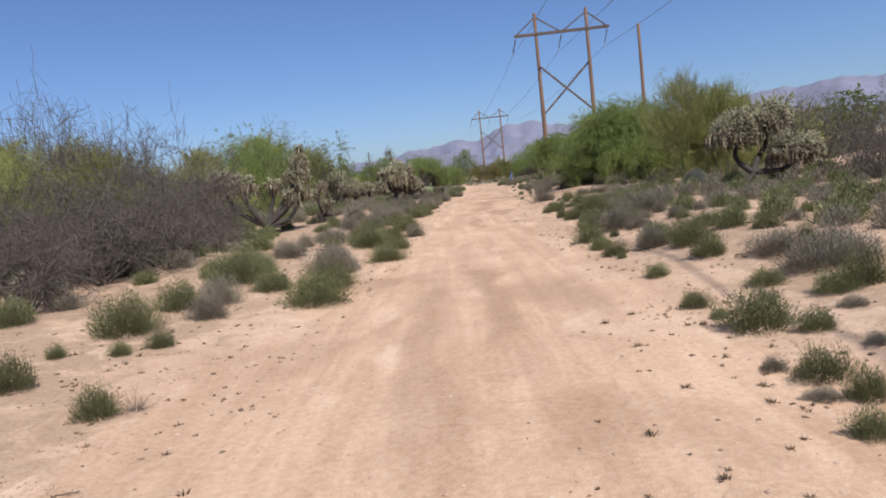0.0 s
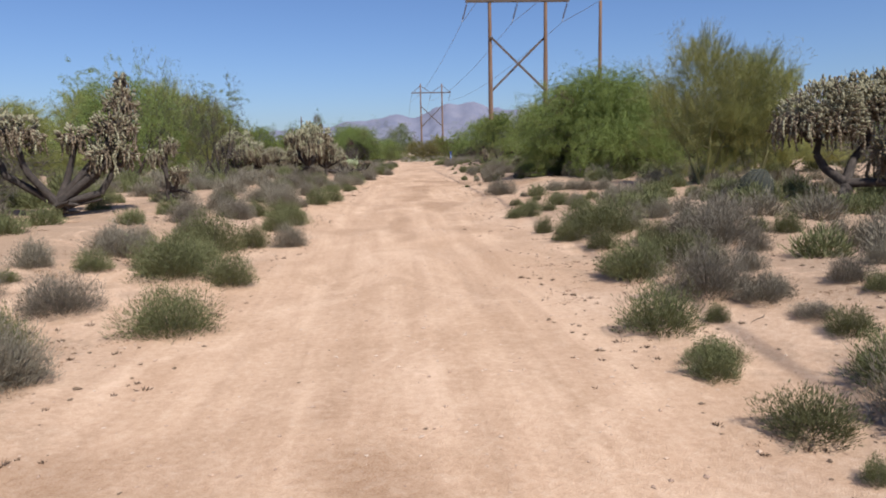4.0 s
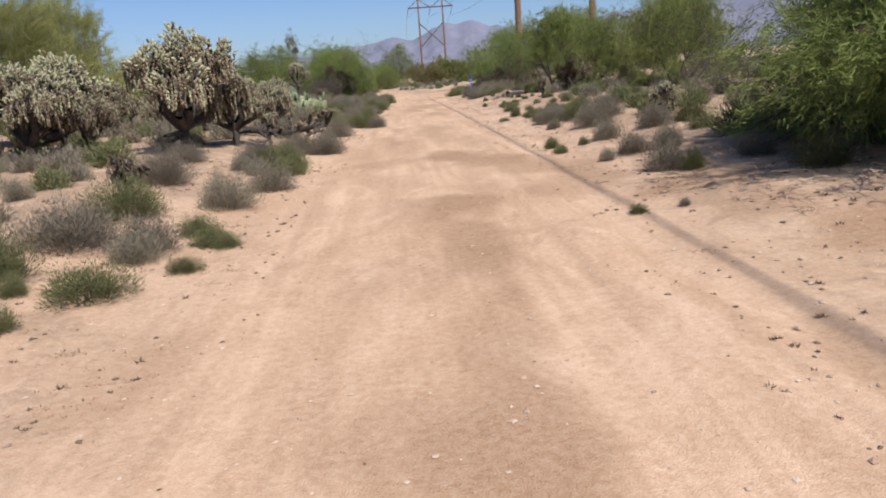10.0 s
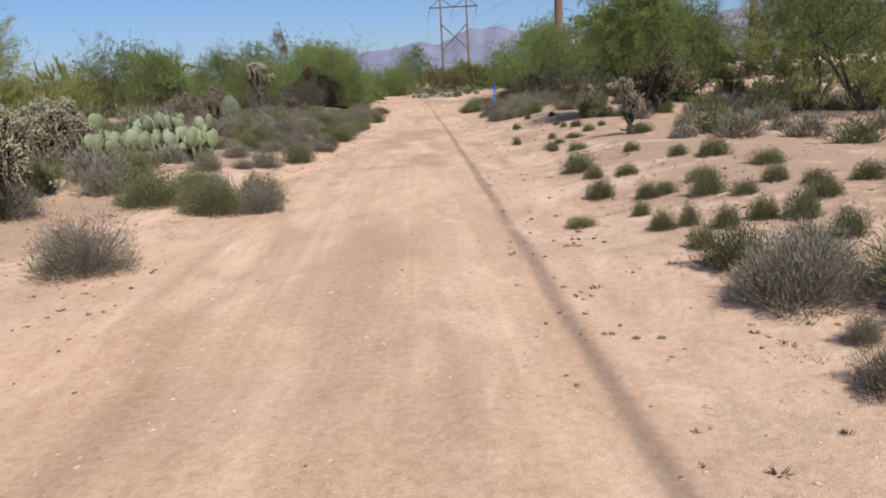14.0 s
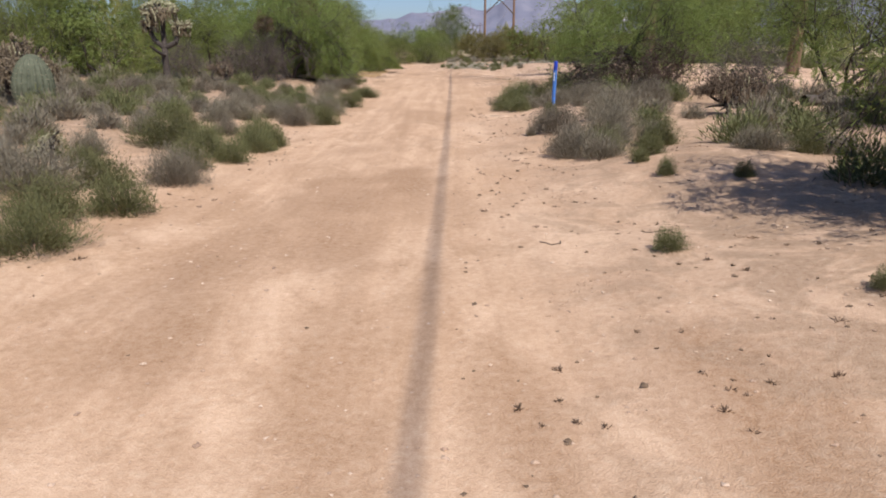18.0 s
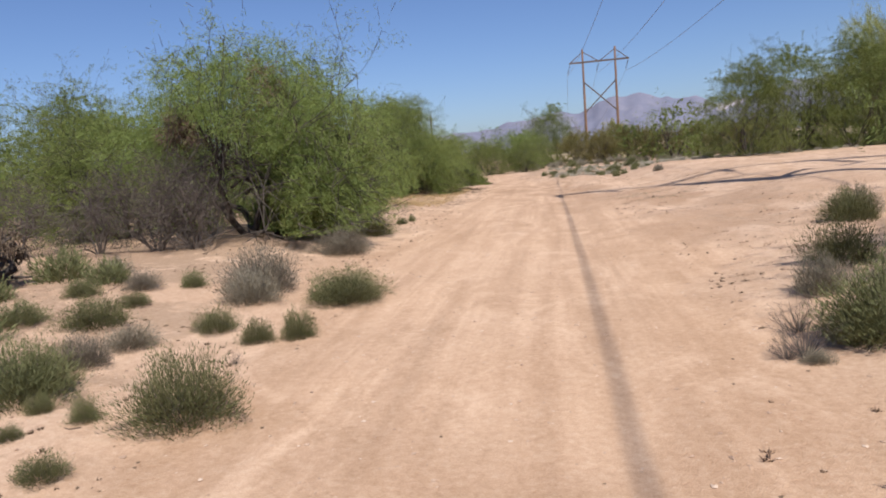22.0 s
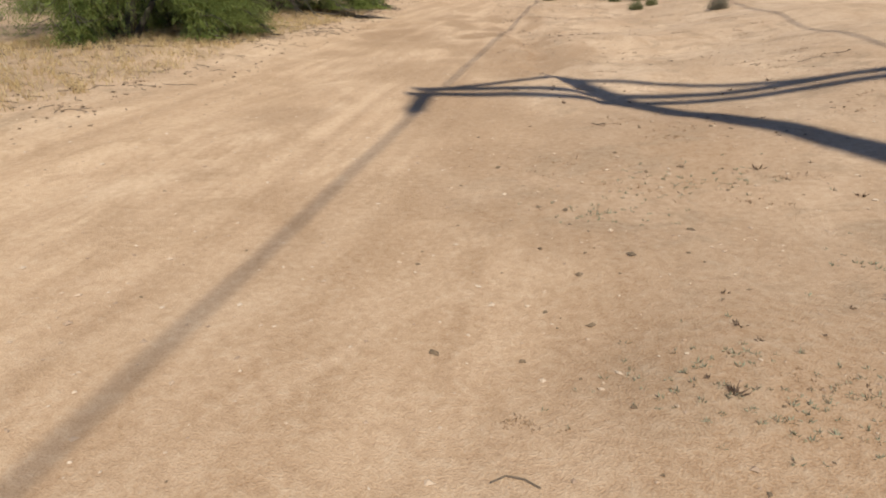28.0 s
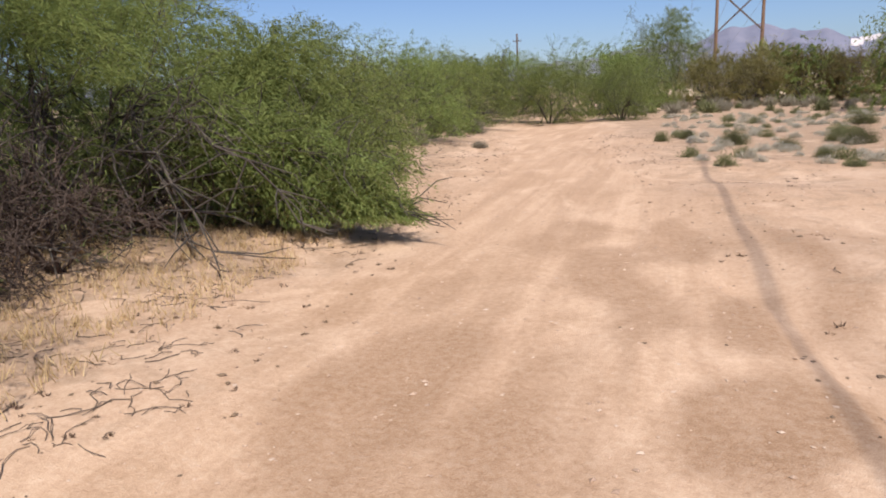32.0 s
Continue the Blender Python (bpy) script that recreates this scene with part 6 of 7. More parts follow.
shrub('g', 5.09, 34.77, 0.30, 0.15)
shrub('g', 5.16, 33.46, 0.21, 0.15)
shrub('g', 4.49, 36.80, 0.19, 0.13)
shrub('g', 4.18, 38.18, 0.27, 0.11)
shrub('g', 0.16, 39.46, 0.47, 0.38)
shrub('d', 0.08, 42.09, 0.26, 0.26)
shrub('g', 0.50, 42.51, 0.48, 0.32)
shrub('g', 0.50, 43.55, 0.43, 0.31)
shrub('d', 0.30, 40.84, 0.36, 0.18)
shrub('g', -0.63, 42.70, 0.27, 0.22)
shrub('g', -0.98, 42.33, 0.61, 0.30)
shrub('d', -1.65, 42.56, 0.26, 0.25)
shrub('d', -0.93, 44.54, 0.33, 0.32)
shrub('d', -1.18, 44.44, 0.28, 0.28)
shrub('d', -0.70, 45.54, 0.36, 0.34)
shrub('g', -0.96, 45.27, 0.35, 0.34)
shrub('d', -0.92, 49.31, 0.31, 0.30)
shrub('d', -1.18, 49.11, 0.40, 0.37)
shrub('d', -0.15, 49.01, 0.38, 0.36)
shrub('d', -0.42, 48.92, 0.39, 0.36)
shrub('d', -0.42, 48.51, 0.44, 0.40)
shrub('g', 0.59, 46.62, 0.43, 0.34)
shrub('g', 0.27, 45.91, 0.47, 0.32)
shrub('d', -4.60, 50.99, 0.49, 0.44)
shrub('d', -4.90, 51.35, 0.51, 0.44)
shrub('g', -5.12, 51.05, 0.56, 0.48)
shrub('d', -4.95, 50.75, 0.54, 0.47)
shrub('d', -3.51, 51.06, 0.51, 0.45)
shrub('g', -3.74, 51.32, 0.47, 0.42)
shrub('d', -4.02, 51.06, 0.54, 0.48)
shrub('d', -3.72, 50.70, 0.48, 0.42)
shrub('d', -3.40, 47.52, 0.34, 0.31)
shrub('d', -3.69, 47.65, 0.36, 0.34)
shrub('d', -3.64, 47.20, 0.32, 0.31)
shrub('d', -2.95, 53.08, 0.53, 0.45)
shrub('g', -3.28, 53.38, 0.59, 0.36)
shrub('d', -3.56, 53.13, 0.45, 0.40)
shrub('d', -3.49, 52.71, 0.43, 0.39)
shrub('d', -3.26, 52.60, 0.52, 0.38)
shrub('g', 3.98, 42.43, 0.17, 0.14)
shrub('g', 4.22, 40.14, 0.14, 0.11)
shrub('g', 4.50, 39.79, 0.29, 0.09)
shrub('g', 4.16, 39.29, 0.16, 0.08)
shrub('g', 3.92, 38.54, 0.15, 0.11)
shrub('g', 4.81, 40.94, 0.21, 0.13)
shrub('g', 4.62, 41.09, 0.11, 0.12)
shrub('g', 4.58, 41.51, 0.13, 0.10)
shrub('g', 4.90, 40.41, 0.21, 0.12)
shrub('g', 5.19, 40.68, 0.14, 0.10)
shrub('g', 5.35, 42.40, 0.16, 0.12)
shrub('g', 4.99, 43.97, 0.15, 0.13)
shrub('g', 4.51, 44.29, 0.14, 0.16)
shrub('g', 3.99, 51.23, 0.43, 0.40)
shrub('g', 4.36, 45.96, 0.43, 0.40)
shrub('d', 4.13, 46.37, 0.47, 0.43)
shrub('d', 4.07, 45.96, 0.51, 0.46)
shrub('d', 4.28, 45.60, 0.46, 0.26)
shrub('d', 4.99, 46.37, 0.37, 0.34)
shrub('d', 4.68, 46.63, 0.32, 0.31)
shrub('g', 5.92, 44.94, 0.31, 0.24)
shrub('d', 5.57, 44.97, 0.36, 0.21)
shrub('d', 6.20, 44.97, 0.40, 0.21)
shrub('d', 5.45, 45.03, 0.27, 0.21)
shrub('g', -0.10, 47.20, 0.31, 0.25)
shrub('g', 0.32, 47.86, 0.46, 0.34)
shrub('d', -0.10, 47.85, 0.35, 0.23)
shrub('g', 0.63, 47.49, 0.14, 0.11)
shrub('g', 0.72, 46.82, 0.18, 0.15)
shrub('g', 0.46, 46.94, 0.14, 0.14)
shrub('d', 0.55, 49.01, 0.51, 0.42)
shrub('g', 0.63, 49.85, 0.51, 0.32)
shrub('d', -1.28, 48.70, 0.37, 0.25)
shrub('d', -0.65, 49.95, 0.58, 0.29)
shrub('d', -2.16, 52.94, 0.39, 0.26)
shrub('g', -1.10, 52.53, 0.31, 0.30)
shrub('d', -1.36, 52.40, 0.37, 0.34)
shrub('g', 0.68, 51.28, 0.46, 0.34)
shrub('g', 0.76, 55.38, 0.63, 0.27)
shrub('g', -0.16, 59.95, 0.63, 0.37)
shrub('d', -1.98, 50.84, 0.45, 0.28)
shrub('g', -4.05, 52.75, 0.42, 0.17)
shrub('d', 4.26, 51.85, 0.36, 0.28)
shrub('d', 4.54, 54.18, 0.34, 0.33)
shrub('d', 4.19, 54.49, 0.34, 0.34)
shrub('d', 4.03, 48.03, 0.26, 0.26)
shrub('d', 3.82, 47.67, 0.13, 0.13)
shrub('g', 4.40, 49.92, 0.26, 0.13)
shrub('d', 5.00, 50.98, 0.29, 0.20)
shrub('d', 4.63, 51.96, 0.40, 0.29)
shrub('b', 3.83, 53.81, 0.30, 0.22)
shrub('g', 0.79, 52.64, 0.50, 0.38)
shrub('g', 0.09, 54.37, 0.31, 0.18)
shrub('g', 0.52, 54.10, 0.23, 0.17)
shrub('g', 0.78, 54.18, 0.23, 0.24)
shrub('g', 0.85, 55.16, 0.54, 0.22)
shrub('g', -0.72, 55.59, 0.23, 0.16)
shrub('g', -0.83, 54.84, 0.25, 0.12)
shrub('g', -1.41, 55.02, 0.29, 0.17)
shrub('g', -1.35, 54.21, 0.38, 0.19)
shrub('d', -0.33, 53.47, 0.35, 0.21)
shrub('g', -0.25, 52.97, 0.33, 0.21)
shrub('g', 0.35, 52.57, 0.14, 0.13)
shrub('g', 0.04, 52.67, 0.13, 0.10)
shrub('g', 0.17, 52.32, 0.11, 0.07)
shrub('g', 0.57, 52.01, 0.19, 0.10)
shrub('b', 0.62, 53.55, 0.12, 0.10)
shrub('d', -0.11, 58.19, 0.70, 0.35)
shrub('g', 4.01, 53.47, 0.31, 0.29)
shrub('g', 4.69, 55.46, 0.51, 0.41)
shrub('d', 3.73, 53.25, 0.15, 0.07)
shrub('b', 3.62, 53.33, 0.19, 0.22)
shrub('g', -0.11, 61.80, 0.20, 0.13)
shrub('g', -0.03, 62.31, 0.13, 0.13)
shrub('g', 20.53, 83.08, 0.40, 0.37)
shrub('g', 20.23, 83.25, 0.43, 0.37)
shrub('d', 20.16, 82.82, 0.40, 0.38)
shrub('g', 5.73, 85.10, 0.56, 0.34)
shrub('d', 6.40, 75.92, 0.34, 0.28)
shrub('d', 9.53, 90.68, 0.54, 0.48)
shrub('d', 9.09, 90.85, 0.57, 0.50)
shrub('g', 9.03, 90.42, 0.46, 0.43)
shrub('d', 14.86, 71.23, 0.50, 0.15)
shrub('g', 5.14, 78.26, 0.31, 0.19)
shrub('g', 5.49, 78.88, 0.27, 0.20)
shrub('g', 6.57, 83.84, 0.44, 0.25)
shrub('g', 4.67, 82.71, 0.31, 0.18)
shrub('g', 4.79, 81.48, 0.30, 0.13)
shrub('d', -1.68, 86.03, 0.38, 0.18)
shrub('g', 2.26, 87.10, 0.32, 0.25)
shrub('g', 3.61, 85.42, 0.50, 0.39)
shrub('g', 2.81, 87.42, 0.38, 0.23)
shrub('g', 4.41, 84.45, 0.41, 0.20)
shrub('g', 5.58, 85.87, 0.55, 0.27)
shrub('g', 6.87, 89.56, 0.67, 0.27)
shrub('g', 0.90, 49.45, 0.42, 0.40)
shrub('d', 0.66, 50.79, 0.66, 0.42)
shrub('g', 4.20, 53.44, 0.69, 0.47)
shrub('g', 3.76, 51.75, 0.40, 0.33)
shrub('d', 4.77, 51.79, 0.56, 0.34)
shrub('d', 5.16, 51.95, 0.54, 0.34)
shrub('g', 5.22, 53.44, 0.69, 0.45)
shrub('g', 4.73, 53.12, 0.58, 0.38)
shrub('d', 5.57, 52.44, 0.58, 0.37)
shrub('b', 3.71, 53.37, 0.35, 0.30)
shrub('g', 4.47, 50.62, 0.21, 0.15)
shrub('g', 2.66, 13.12, 0.75, 0.42)
shrub('g', 2.88, 12.24, 0.38, 0.22)
shrub('d', 3.56, 15.32, 0.45, 0.30)
shrub('d', 2.96, 13.11, 0.30, 0.18)
shrub('g', 2.17, 11.05, 0.40, 0.23)
shrub('d', 3.27, 11.70, 0.69, 0.35)
shrub('g', 2.71, 11.23, 0.56, 0.28)
shrub('d', 2.63, 9.74, 0.25, 0.14)
shrub('g', 1.80, 8.76, 0.23, 0.18)
shrub('d', 3.56, 10.09, 0.20, 0.16)
shrub('d', 3.29, 11.14, 0.23, 0.19)
shrub('d', 2.60, 9.26, 0.22, 0.09)
shrub('g', 3.67, 11.83, 0.26, 0.15)
shrub('g', 3.89, 11.69, 0.25, 0.20)
shrub('g', 5.61, 57.65, 0.53, 0.48)
shrub('d', 5.80, 57.99, 0.48, 0.38)
shrub('g', 1.98, 3.89, 0.22, 0.14)
shrub('g', 1.71, 3.31, 0.26, 0.17)
shrub('g', 1.74, 2.99, 0.18, 0.16)
shrub('g', 1.51, 2.59, 0.16, 0.13)
shrub('d', 1.57, 3.06, 0.15, 0.06)
shrub('g', 2.60, 4.81, 0.29, 0.19)
shrub('g', 2.83, 4.85, 0.33, 0.25)
shrub('d', 2.82, 6.14, 0.46, 0.24)
shrub('d', 3.14, 5.85, 0.44, 0.24)
shrub('d', 2.82, 5.53, 0.46, 0.27)
shrub('d', 3.11, 5.43, 0.39, 0.25)
shrub('g', 2.50, 7.38, 0.47, 0.28)
shrub('d', 1.56, 3.51, 0.13, 0.08)
shrub('d', 2.20, 4.98, 0.16, 0.08)
shrub('d', 2.07, 3.45, 0.14, 0.07)
shrub('d', 2.47, 4.37, 0.19, 0.08)
shrub('g', 0.43, 41.50, 0.28, 0.20)
shrub('d', 0.31, 41.73, 0.28, 0.28)
shrub('d', 0.14, 41.23, 0.42, 0.18)
shrub('d', 0.42, 40.95, 0.36, 0.14)
shrub('d', 0.03, 40.31, 0.54, 0.18)
shrub('d', -0.32, 41.05, 0.52, 0.30)
shrub('g', -0.53, 41.09, 0.46, 0.31)
shrub('d', 0.20, 42.14, 0.40, 0.24)
shrub('d', -0.44, 40.40, 0.47, 0.21)
shrub('d', -0.20, 42.02, 0.48, 0.32)
shrub('g', -0.78, 40.33, 0.45, 0.27)
shrub('g', -0.20, 52.85, 0.55, 0.33)
shrub('d', -0.64, 52.74, 0.45, 0.24)



# ---- undergrowth: more shrubs between the measured ones ----
def thinned(rng, n, x0, x1, y0, y1, keep):
    for _ in range(n):
        x, y = rng.uniform(x0, x1), rng.uniform(y0, y1)
        if keep(x, y):
            yield x, y


def beside(x, y):
    return abs(x - np.interp(y, TRACK, TRAIL_XS)) - np.interp(y, TRACK, TRAIL_WS)


rng = np.random.default_rng(44)
taken = [(o.location.x, o.location.y) for o in scene.objects if o.parent is None and o.name.startswith(("bursage", "dry_shrub"))]
outer = {"g": [], "d": []}
for x0, x1, y0, y1, most, gap, low in ((-7.0, 0.9, 5.5, 56, 290, 0.52, 0.55), (2.0, 9.5, 7.5, 17, 170, 0.38, 0.75), (-4.6, 0.9, 36, 56, 70, 0.42, 0.4), (3.0, 9.5, 16, 56, 170, 0.52, 1.3), (2.6, 7.5, 4.4, 10.5, 26, 0.5, 1.0)):
    fill = 0
    for x, y in thinned(rng, 6500, x0, x1, y0, y1, lambda x, y: beside(x, y) > low + 0.3 * float(waves(np.array(x), np.array(y), 1.9)) and not (x > 2 and 17 < y < 23.5 and x < 4.6) and not (x > 2.8 and 33 < y < 48 and x < 5.2)):
        if fill < most and all((x - a) ** 2 + (y - b) ** 2 > gap ** 2 for a, b in taken):
            taken.append((x, y))
            fill += 1
            w = rng.uniform(0.34, 0.72) if y > 17 and x > 1 or most > 200 else rng.uniform(0.22, 0.55)
            kind = "d" if rng.random() < 0.55 else "g"
            if beside(x, y) < 1.7:
                shrub(kind, x, y, w, w * rng.uniform(0.5, 0.75))
            else:
                outer[kind].append((x, y, w))


def scrub_stuff(name, label, kind, spots, sizes, seed, leaves_each=420, blow=2.4, squat=0.68):
    """Far, uncountable scrub: one joined mesh of thinner shrubs."""
    rng = np.random.default_rng(seed)
    stems, leaves = shrub_mesh("d" if kind == "s" else kind, seed)
    v0, f0 = leaves
    keep = rng.choice(len(f0), leaves_each, replace=False)
    base = v0.reshape(-1, 3, 3)[keep]
    mid_ = base.mean(1, keepdims=True)
    base = mid_ + (base - mid_) * blow
    out = []
    for (x, y), s in zip(spots, sizes):
        a = rng.uniform(0, 6.283)
        c, n = math.cos(a) * s, math.sin(a) * s
        b = base.reshape(-1, 3)
        out.append(np.stack([b[:, 0] * c - b[:, 1] * n + x, b[:, 0] * n + b[:, 1] * c + y, b[:, 2] * s * squat + ground_z(x, y)], -1))
    v = np.concatenate(out)
    tagged(new(name, mesh_of(name, v, np.arange(len(v)).reshape(-1, 3), {"g": BURSAGE, "d": GREYLEAF, "s": SILVER}[kind])), label, "scrub", "", "stuff")


for kind, name, label, seed in (("g", "far_green_scrub", "scattered grey-green low scrub across the desert flat", 61), ("d", "far_dry_scrub", "scattered dry brownish low scrub across the desert flat", 62)):
    rng = np.random.default_rng(seed)
    spots = list(thinned(rng, 1700, -26, 34, 2, 125, lambda x, y: (x < np.interp(y, TRACK, TRAIL_XS) - 6.0 or x > 9.5 or y > 82) and beside(x, y) > 1.2 and not (52 < y < 101 and 0 < x < 17)))[:950]
    scrub_stuff(name, label, kind, spots, rng.uniform(0.4, 0.85, len(spots)), seed)
for kind, name, label, seed in (("g", "bursage_scrub", "low grey-green bursage scrub beside the trail", 73), ("d", "dry_grey_scrub", "low dry brownish-grey scrub beside the trail", 74)):
    scrub_stuff(name, label, kind, [(x, y) for x, y, w in outer[kind]], [w * 1.05 for x, y, w in outer[kind]], seed, 1500, 1.15, 0.54)
for kind, name, label, seed, many, big in (("g", "low_sage_scrub", "scattered low green scrub beyond the clearing", 70, 75, 0.5), ("s", "silver_scrub", "low silvery-grey mat of dry scrub beyond the clearing", 71, 420, 0.42)):
    rng = np.random.default_rng(seed)
    spots = [(rng.uniform(2.4, 17), rng.uniform(81.5, 100)) for _ in range(many)]
    spots = [(x, y) for x, y in spots if beside(x, y) > 1.0]
    scrub_stuff(name, label, kind, spots, rng.uniform(0.2, big, len(spots)), seed, 800, 1.3, 0.55 if kind == "g" else 0.42)


# ---- small litter ----
def lumps(name, label, mat, spots, sizes, rng, flat=0.6):
    """Clods or stones: squashed, dented little solids, half sunk."""
    octa = np.array([(1, 0, 0), (0.3, 0.9, 0.1), (-0.9, 0.4, 0), (-0.3, -0.95, 0.1), (0.1, 0.1, 1), (0, 0, -1.0)])
    tri = np.array([(0, 1, 4), (1, 2, 4), (2, 3, 4), (3, 0, 4), (1, 0, 5), (2, 1, 5), (3, 2, 5), (0, 3, 5)])
    n = len(spots)
    xy = np.array(spots)
    z = height(xy[:, 0], xy[:, 1])
    v = octa[None] * rng.uniform(0.65, 1.3, (n, 6, 1)) * (np.array(sizes)[:, None, None] * rng.uniform([0.7, 0.7, 0.5], [1.4, 1.4, 0.9], (n, 1, 3)) * np.array([1, 1, flat]))
    a = rng.uniform(0, 6.283, (n, 1))
    v = np.stack([v[..., 0] * np.cos(a) - v[..., 1] * np.sin(a), v[..., 0] * np.sin(a) + v[..., 1] * np.cos(a), v[..., 2]], -1)
    v = v + np.concatenate([xy, (z + np.array(sizes) * flat * 0.3)[:, None]], 1)[:, None]
    f = (np.arange(n)[:, None, None] * 6 + tri[None]).reshape(-1, 3)
    tagged(new(name, mesh_of(name, v.reshape(-1, 3), f, mat)), label, "litter", "", "stuff")


rng = np.random.default_rng(81)
edge_spots, edge_size = [], []
for _ in range(30000):
    x, y = rng.uniform(-3.2, 6.5), rng.uniform(1, 92)
    e = beside(x, y)
    p = 0.06 if e < -0.35 else (0.75 if e < 1.3 else 0.5)
    if 0.5 + 0.5 * waves(np.array(x), np.array(y), 1.6) < 0.35 and e > -0.3:
        p *= 0.25
    if rng.random() < p * 0.55:
        edge_spots.append((x, y))
        edge_size.append(rng.uniform(0.005, 0.012) if e < -0.3 else min(rng.gamma(2.0, 0.0035) + 0.004, 0.019))
lumps("soil_clods", "scattered dark soil clods and litter along the trail edges", CLOD, edge_spots, edge_size, rng)
grav = [(rng.uniform(-3.0, 6.5), rng.uniform(0.5, 88)) for _ in range(42000)]
lumps("gravel", "fine pale gravel scattered over the sand", STONE, grav, np.minimum(rng.gamma(2.0, 0.0022, len(grav)) + 0.003, 0.014), rng)


def twigs(name, label, spots, rng, length, rad, mat):
    segs = []
    for x, y in spots:
        z = ground_z(x, y)
        a = rng.uniform(0, 6.283)
        p = np.array([x, y, z + rad])
        L = length * rng.uniform(0.4, 1.4)
        for k in range(rng.integers(3, 6)):
            a += rng.normal(0, 0.65)
            q = p + np.array([math.cos(a), math.sin(a), 0]) * L / 4
            q[2] = ground_z(q[0], q[1]) + rad + abs(rng.normal(0, 0.006))
            segs.append((p, q, rad, rad * 0.75))
            p = q
    tagged(new(name, mesh_of(name, *tubes(segs, 4), mat)), label, "litter", "", "stuff")


rng = np.random.default_rng(91)
twigs("fallen_twigs", "thin dark fallen twigs lying on the sand", [(x, y) for x, y in thinned(rng, 700, -4, 7, 2, 90, lambda x, y: beside(x, y) > 0.1)][:160], rng, 0.16, 0.003, DRYTWIG)
under = [(rng.uniform(-2.4, 0.4), rng.uniform(66.5, 78)) for _ in range(300)]
under = [(x, y) for x, y in under if beside(x, y) > 0.15]
twigs("mesquite_litter", "dark broken mesquite twigs littering the ground under trees", under, rng, 0.24, 0.0028, DRYTWIG)
for px, py in ((0.05, 72.35), (-0.15, 73.2), (0.2, 72.75), (-0.55, 72.1), (-0.9, 72.9), (-1.2, 71.2), (-1.6, 70.3), (-1.3, 69.4), (-0.6, 74.0)):
    heap = [(rng.normal(px, 0.14), rng.normal(py, 0.07)) for _ in range(15)]
    twigs("twig_pile", "small heap of dark dead mesquite twigs on the sand", heap, rng, 0.17, 0.0021, DRYTWIG)


def dry_grass(name, label, spots, rng, high, mat):
    c, w = [], []
    for x, y in spots:
        z = ground_z(x, y)
        for _ in range(9):
            d = np.array([rng.normal(0, 0.45), rng.normal(0, 0.45), 1.0])
            c.append(np.array([x + rng.normal(0, 0.03), y + rng.normal(0, 0.03), z + high * 0.4]))
            w.append(d)
    tagged(new(name, mesh_of(name, *blades(np.array(c), np.array(w), high, 0.006, rng), mat)), label, "grass", "", "stuff")


gspots = [(x, y) for x, y in ((rng.uniform(-3.2, 0.2), rng.uniform(66, 78)) for _ in range(3000)) if beside(x, y) > 0.55]
dry_grass("dry_grass", "short straw-yellow dry grass under the mesquites", gspots, rng, 0.10, STRAW)

def low_tufts(name, label, spots, sizes, rng, mat, each=26):
    """Small dry cushions of short blades hugging the sand."""
    n = len(spots)
    xy = np.repeat(np.array(spots), each, 0)
    s = np.repeat(np.array(sizes), each)[:, None]
    d = rng.normal(0, 1, (n * each, 3))
    d[:, 2] = np.abs(d[:, 2])
    d = unit(d)
    base = np.concatenate([xy, height(xy[:, 0], xy[:, 1])[:, None]], 1)
    c = base + d * s * np.array([1, 1, 0.55]) * rng.uniform(0.3, 0.9, (n * each, 1))
    v, f = blades(c, d + np.array([0, 0, 0.3]), 1.0, 0.28, rng)
    v = (v.reshape(-1, 3, 3) - c[:, None]) * s[:, None] * 0.75 + c[:, None]
    tagged(new(name, mesh_of(name, v.reshape(-1, 3), f, mat)), label, "grass", "", "stuff")


dots = []
for x, y in thinned(rng, 9000, -3.4, 7.0, 1, 90, lambda x, y: -0.35 < beside(x, y) < 2.2):
    if waves(np.array(x), np.array(y), 1.3) > 0.1 and len(dots) < 2400:
        dots.append((x, y))
low_tufts("dead_tufts", "tiny dark dry tufts dotting the trail edges", dots, np.minimum(rng.gamma(2.0, 0.007, len(dots)) + 0.010, 0.045), rng, DEADLEAF, 14)
clump = [(x, y) for x, y in thinned(rng, 420, 0.3, 2.2, 2.0, 5.2, lambda x, y: rng.random() < 0.28 * np.clip((x - 0.2) / 1.2, 0.03, 1))]
low_tufts("dark_tufts", "small dark olive tufts scattered on the trail's sandy edge", clump, np.minimum(rng.gamma(2.0, 0.008, len(clump)) + 0.010, 0.045), rng, DEADLEAF, 30)
mats = []
for x, y in thinned(rng, 3600, -4.4, 7.0, 2, 80, lambda x, y: 0.0 < beside(x, y) < 3.4):
    if len(mats) < 15000 and waves(np.array(y), np.array(x), 1.1) > 0.0:
        an, L = rng.normal(0.0, 0.4), rng.uniform(0.10, 0.28)
        for _ in range(26):
            u, v = rng.normal(0, L * 0.5), rng.normal(0, L * 0.17)
            mats.append((x + u * math.cos(an) - v * math.sin(an), y + u * math.sin(an) + v * math.cos(an)))
low_tufts("litter_mats", "flat brown mats of dry plant litter along the trail edges", mats, rng.uniform(0.010, 0.022, len(mats)), rng, LITTER, 5)
green = []
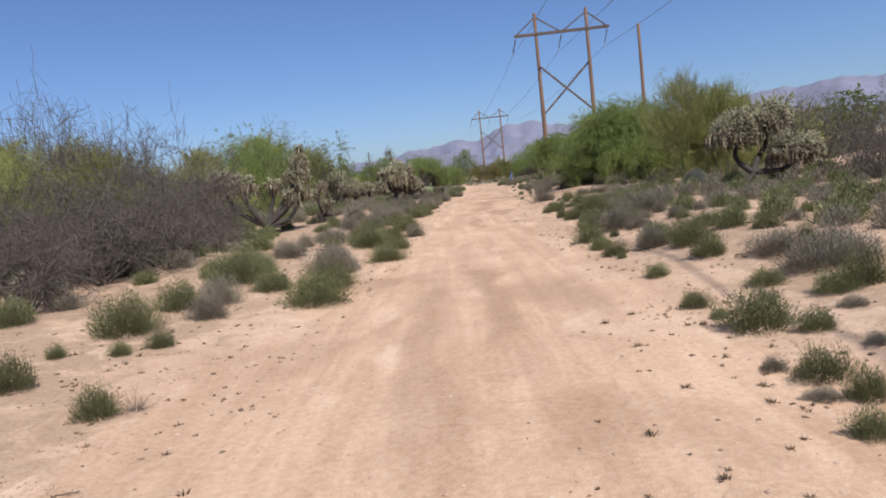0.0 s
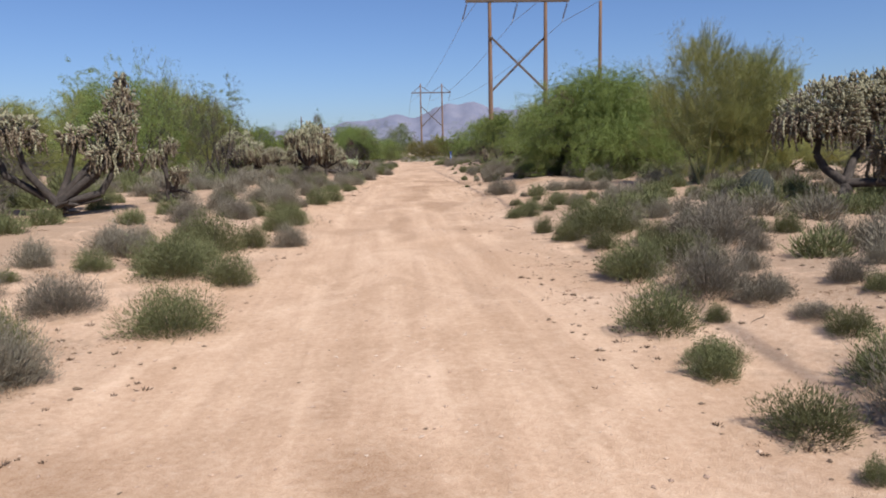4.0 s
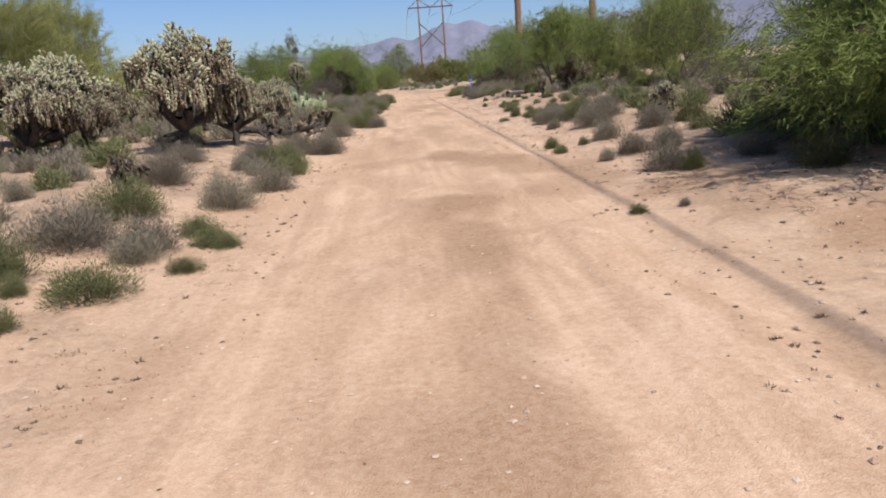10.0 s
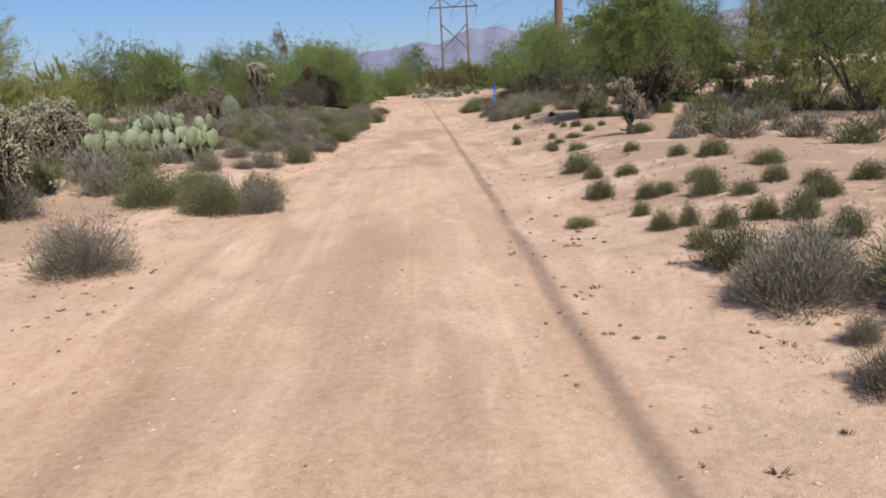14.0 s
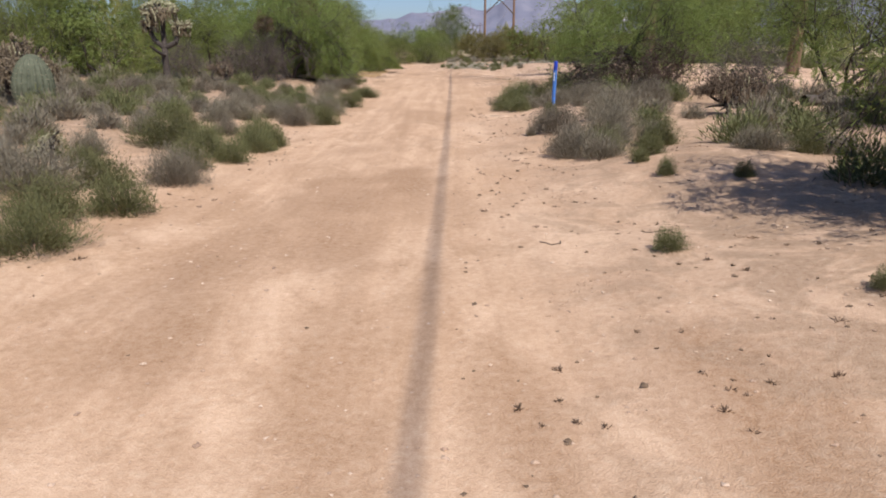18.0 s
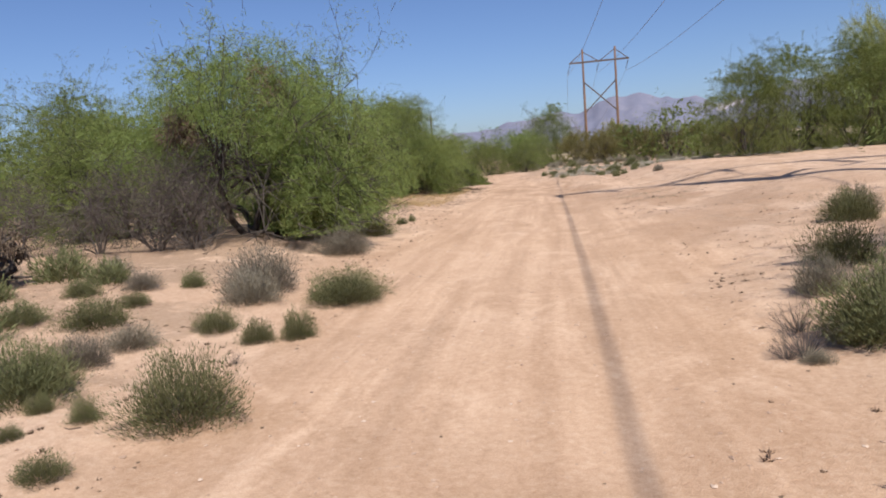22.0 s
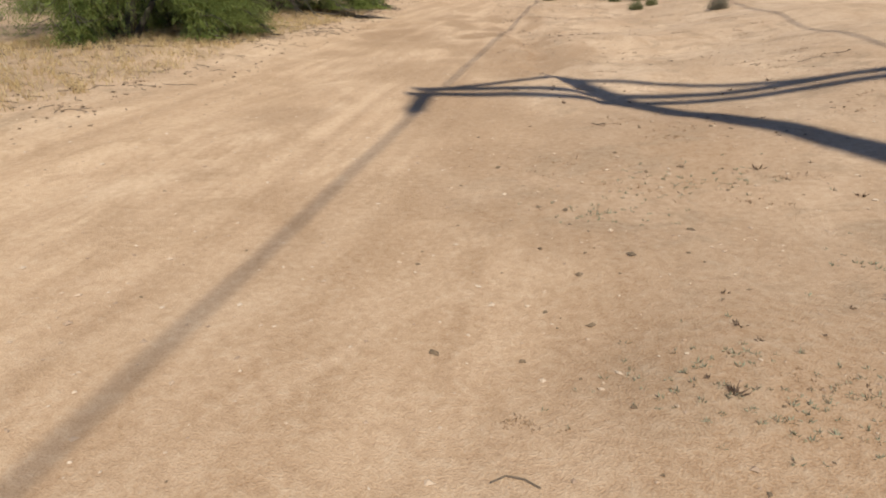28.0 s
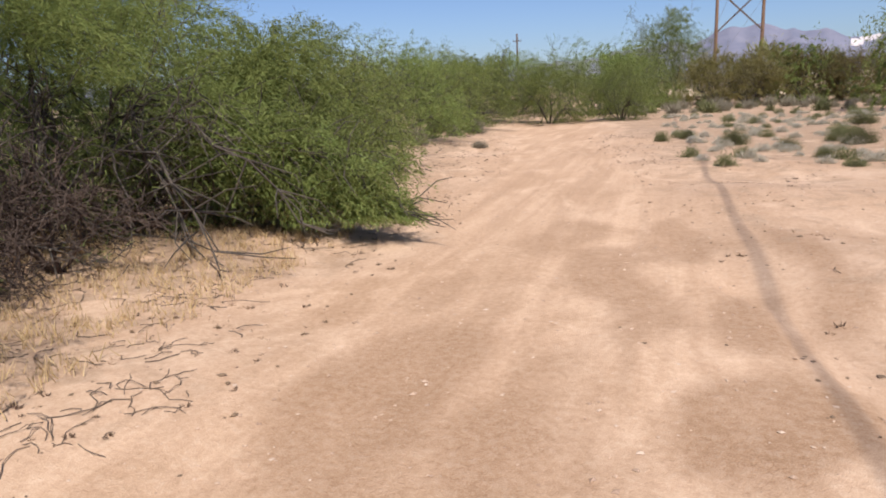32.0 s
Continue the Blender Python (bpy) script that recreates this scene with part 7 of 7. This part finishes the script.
for px, py, pr in ((4.40, 63.75, 0.16), (4.62, 63.62, 0.14), (4.80, 63.72, 0.12), (4.15, 65.15, 0.12), (4.45, 65.55, 0.20), (4.75, 65.7, 0.18), (5.3, 64.6, 0.22), (9.9, 68.2, 0.5), (11.4, 67.4, 0.6), (10.6, 66.4, 0.4), (8.4, 65.6, 0.4), (6.05, 59.5, 0.3), (6.3, 60.3, 0.3)):
    green += [(rng.normal(px, pr), rng.normal(py, pr * 0.8)) for _ in range(46)]
low_tufts("flat_weeds", "flat grey-green weeds pressed into the sand", green, rng.uniform(0.012, 0.026, len(green)), rng, WEED, 9)
knots = []
for x, y in thinned(rng, 16000, -3.4, 7.0, 1, 90, lambda x, y: -0.2 < beside(x, y) < 1.9 and (y < 56 or x < 2.2 or x > 6.4)):
    if waves(np.array(x), np.array(y), 0.9) > 0.1 and len(knots) < 3000:
        knots.append((x, y))
low_tufts("dry_knots", "small dark dried-up plant knots along the trail edges", knots, np.minimum(rng.gamma(3.0, 0.0045, len(knots)) + 0.009, 0.03), rng, DEADLEAF, 26)


def fallen_log(x, y, turn, length, thick, seed):
    """A crooked dead limb lying on the sand, with a few broken stubs."""
    rng = np.random.default_rng(seed)
    n = 9
    f = np.linspace(0, 1, n)
    bend = np.cumsum(rng.normal(0, 0.035, n)) * length
    p = np.stack([(f - 0.5) * length, bend - bend.mean(), thick * (0.9 - 0.4 * f) + 0.05 * length * np.abs(np.sin(f * 5 + seed))], -1)
    r = thick * (1 - 0.55 * f)
    limb = [(p[k], p[k + 1], r[k], r[k + 1]) for k in range(n - 1)]
    stubs = []
    for k in rng.choice(n - 2, 3, replace=False) + 1:
        e = p[k] + unit(np.array([0.6, rng.normal(0, 0.8), 0.7])) * length * rng.uniform(0.08, 0.2)
        stubs.append((p[k], e, r[k] * 0.6, r[k] * 0.2))
    ob = thing("fallen_log", pose(x, y, ground_z(x, y), 0, 0, turn), "crooked dark dead mesquite limb lying on the sand", "log", "fallen limbs")
    part("limb", mesh_of("limb", *tubes(limb, 8), BARK, True), ob)
    for q in stubs:
        part("stub", mesh_of("stub", *tubes([q], 6), BARK, True), ob)


fallen_log(8.61, 49.20, 8, 1.5, 0.085, 1)
fallen_log(9.31, 49.50, -25, 0.9, 0.06, 2)
fallen_log(6.95, 44.15, 15, 0.7, 0.045, 3)
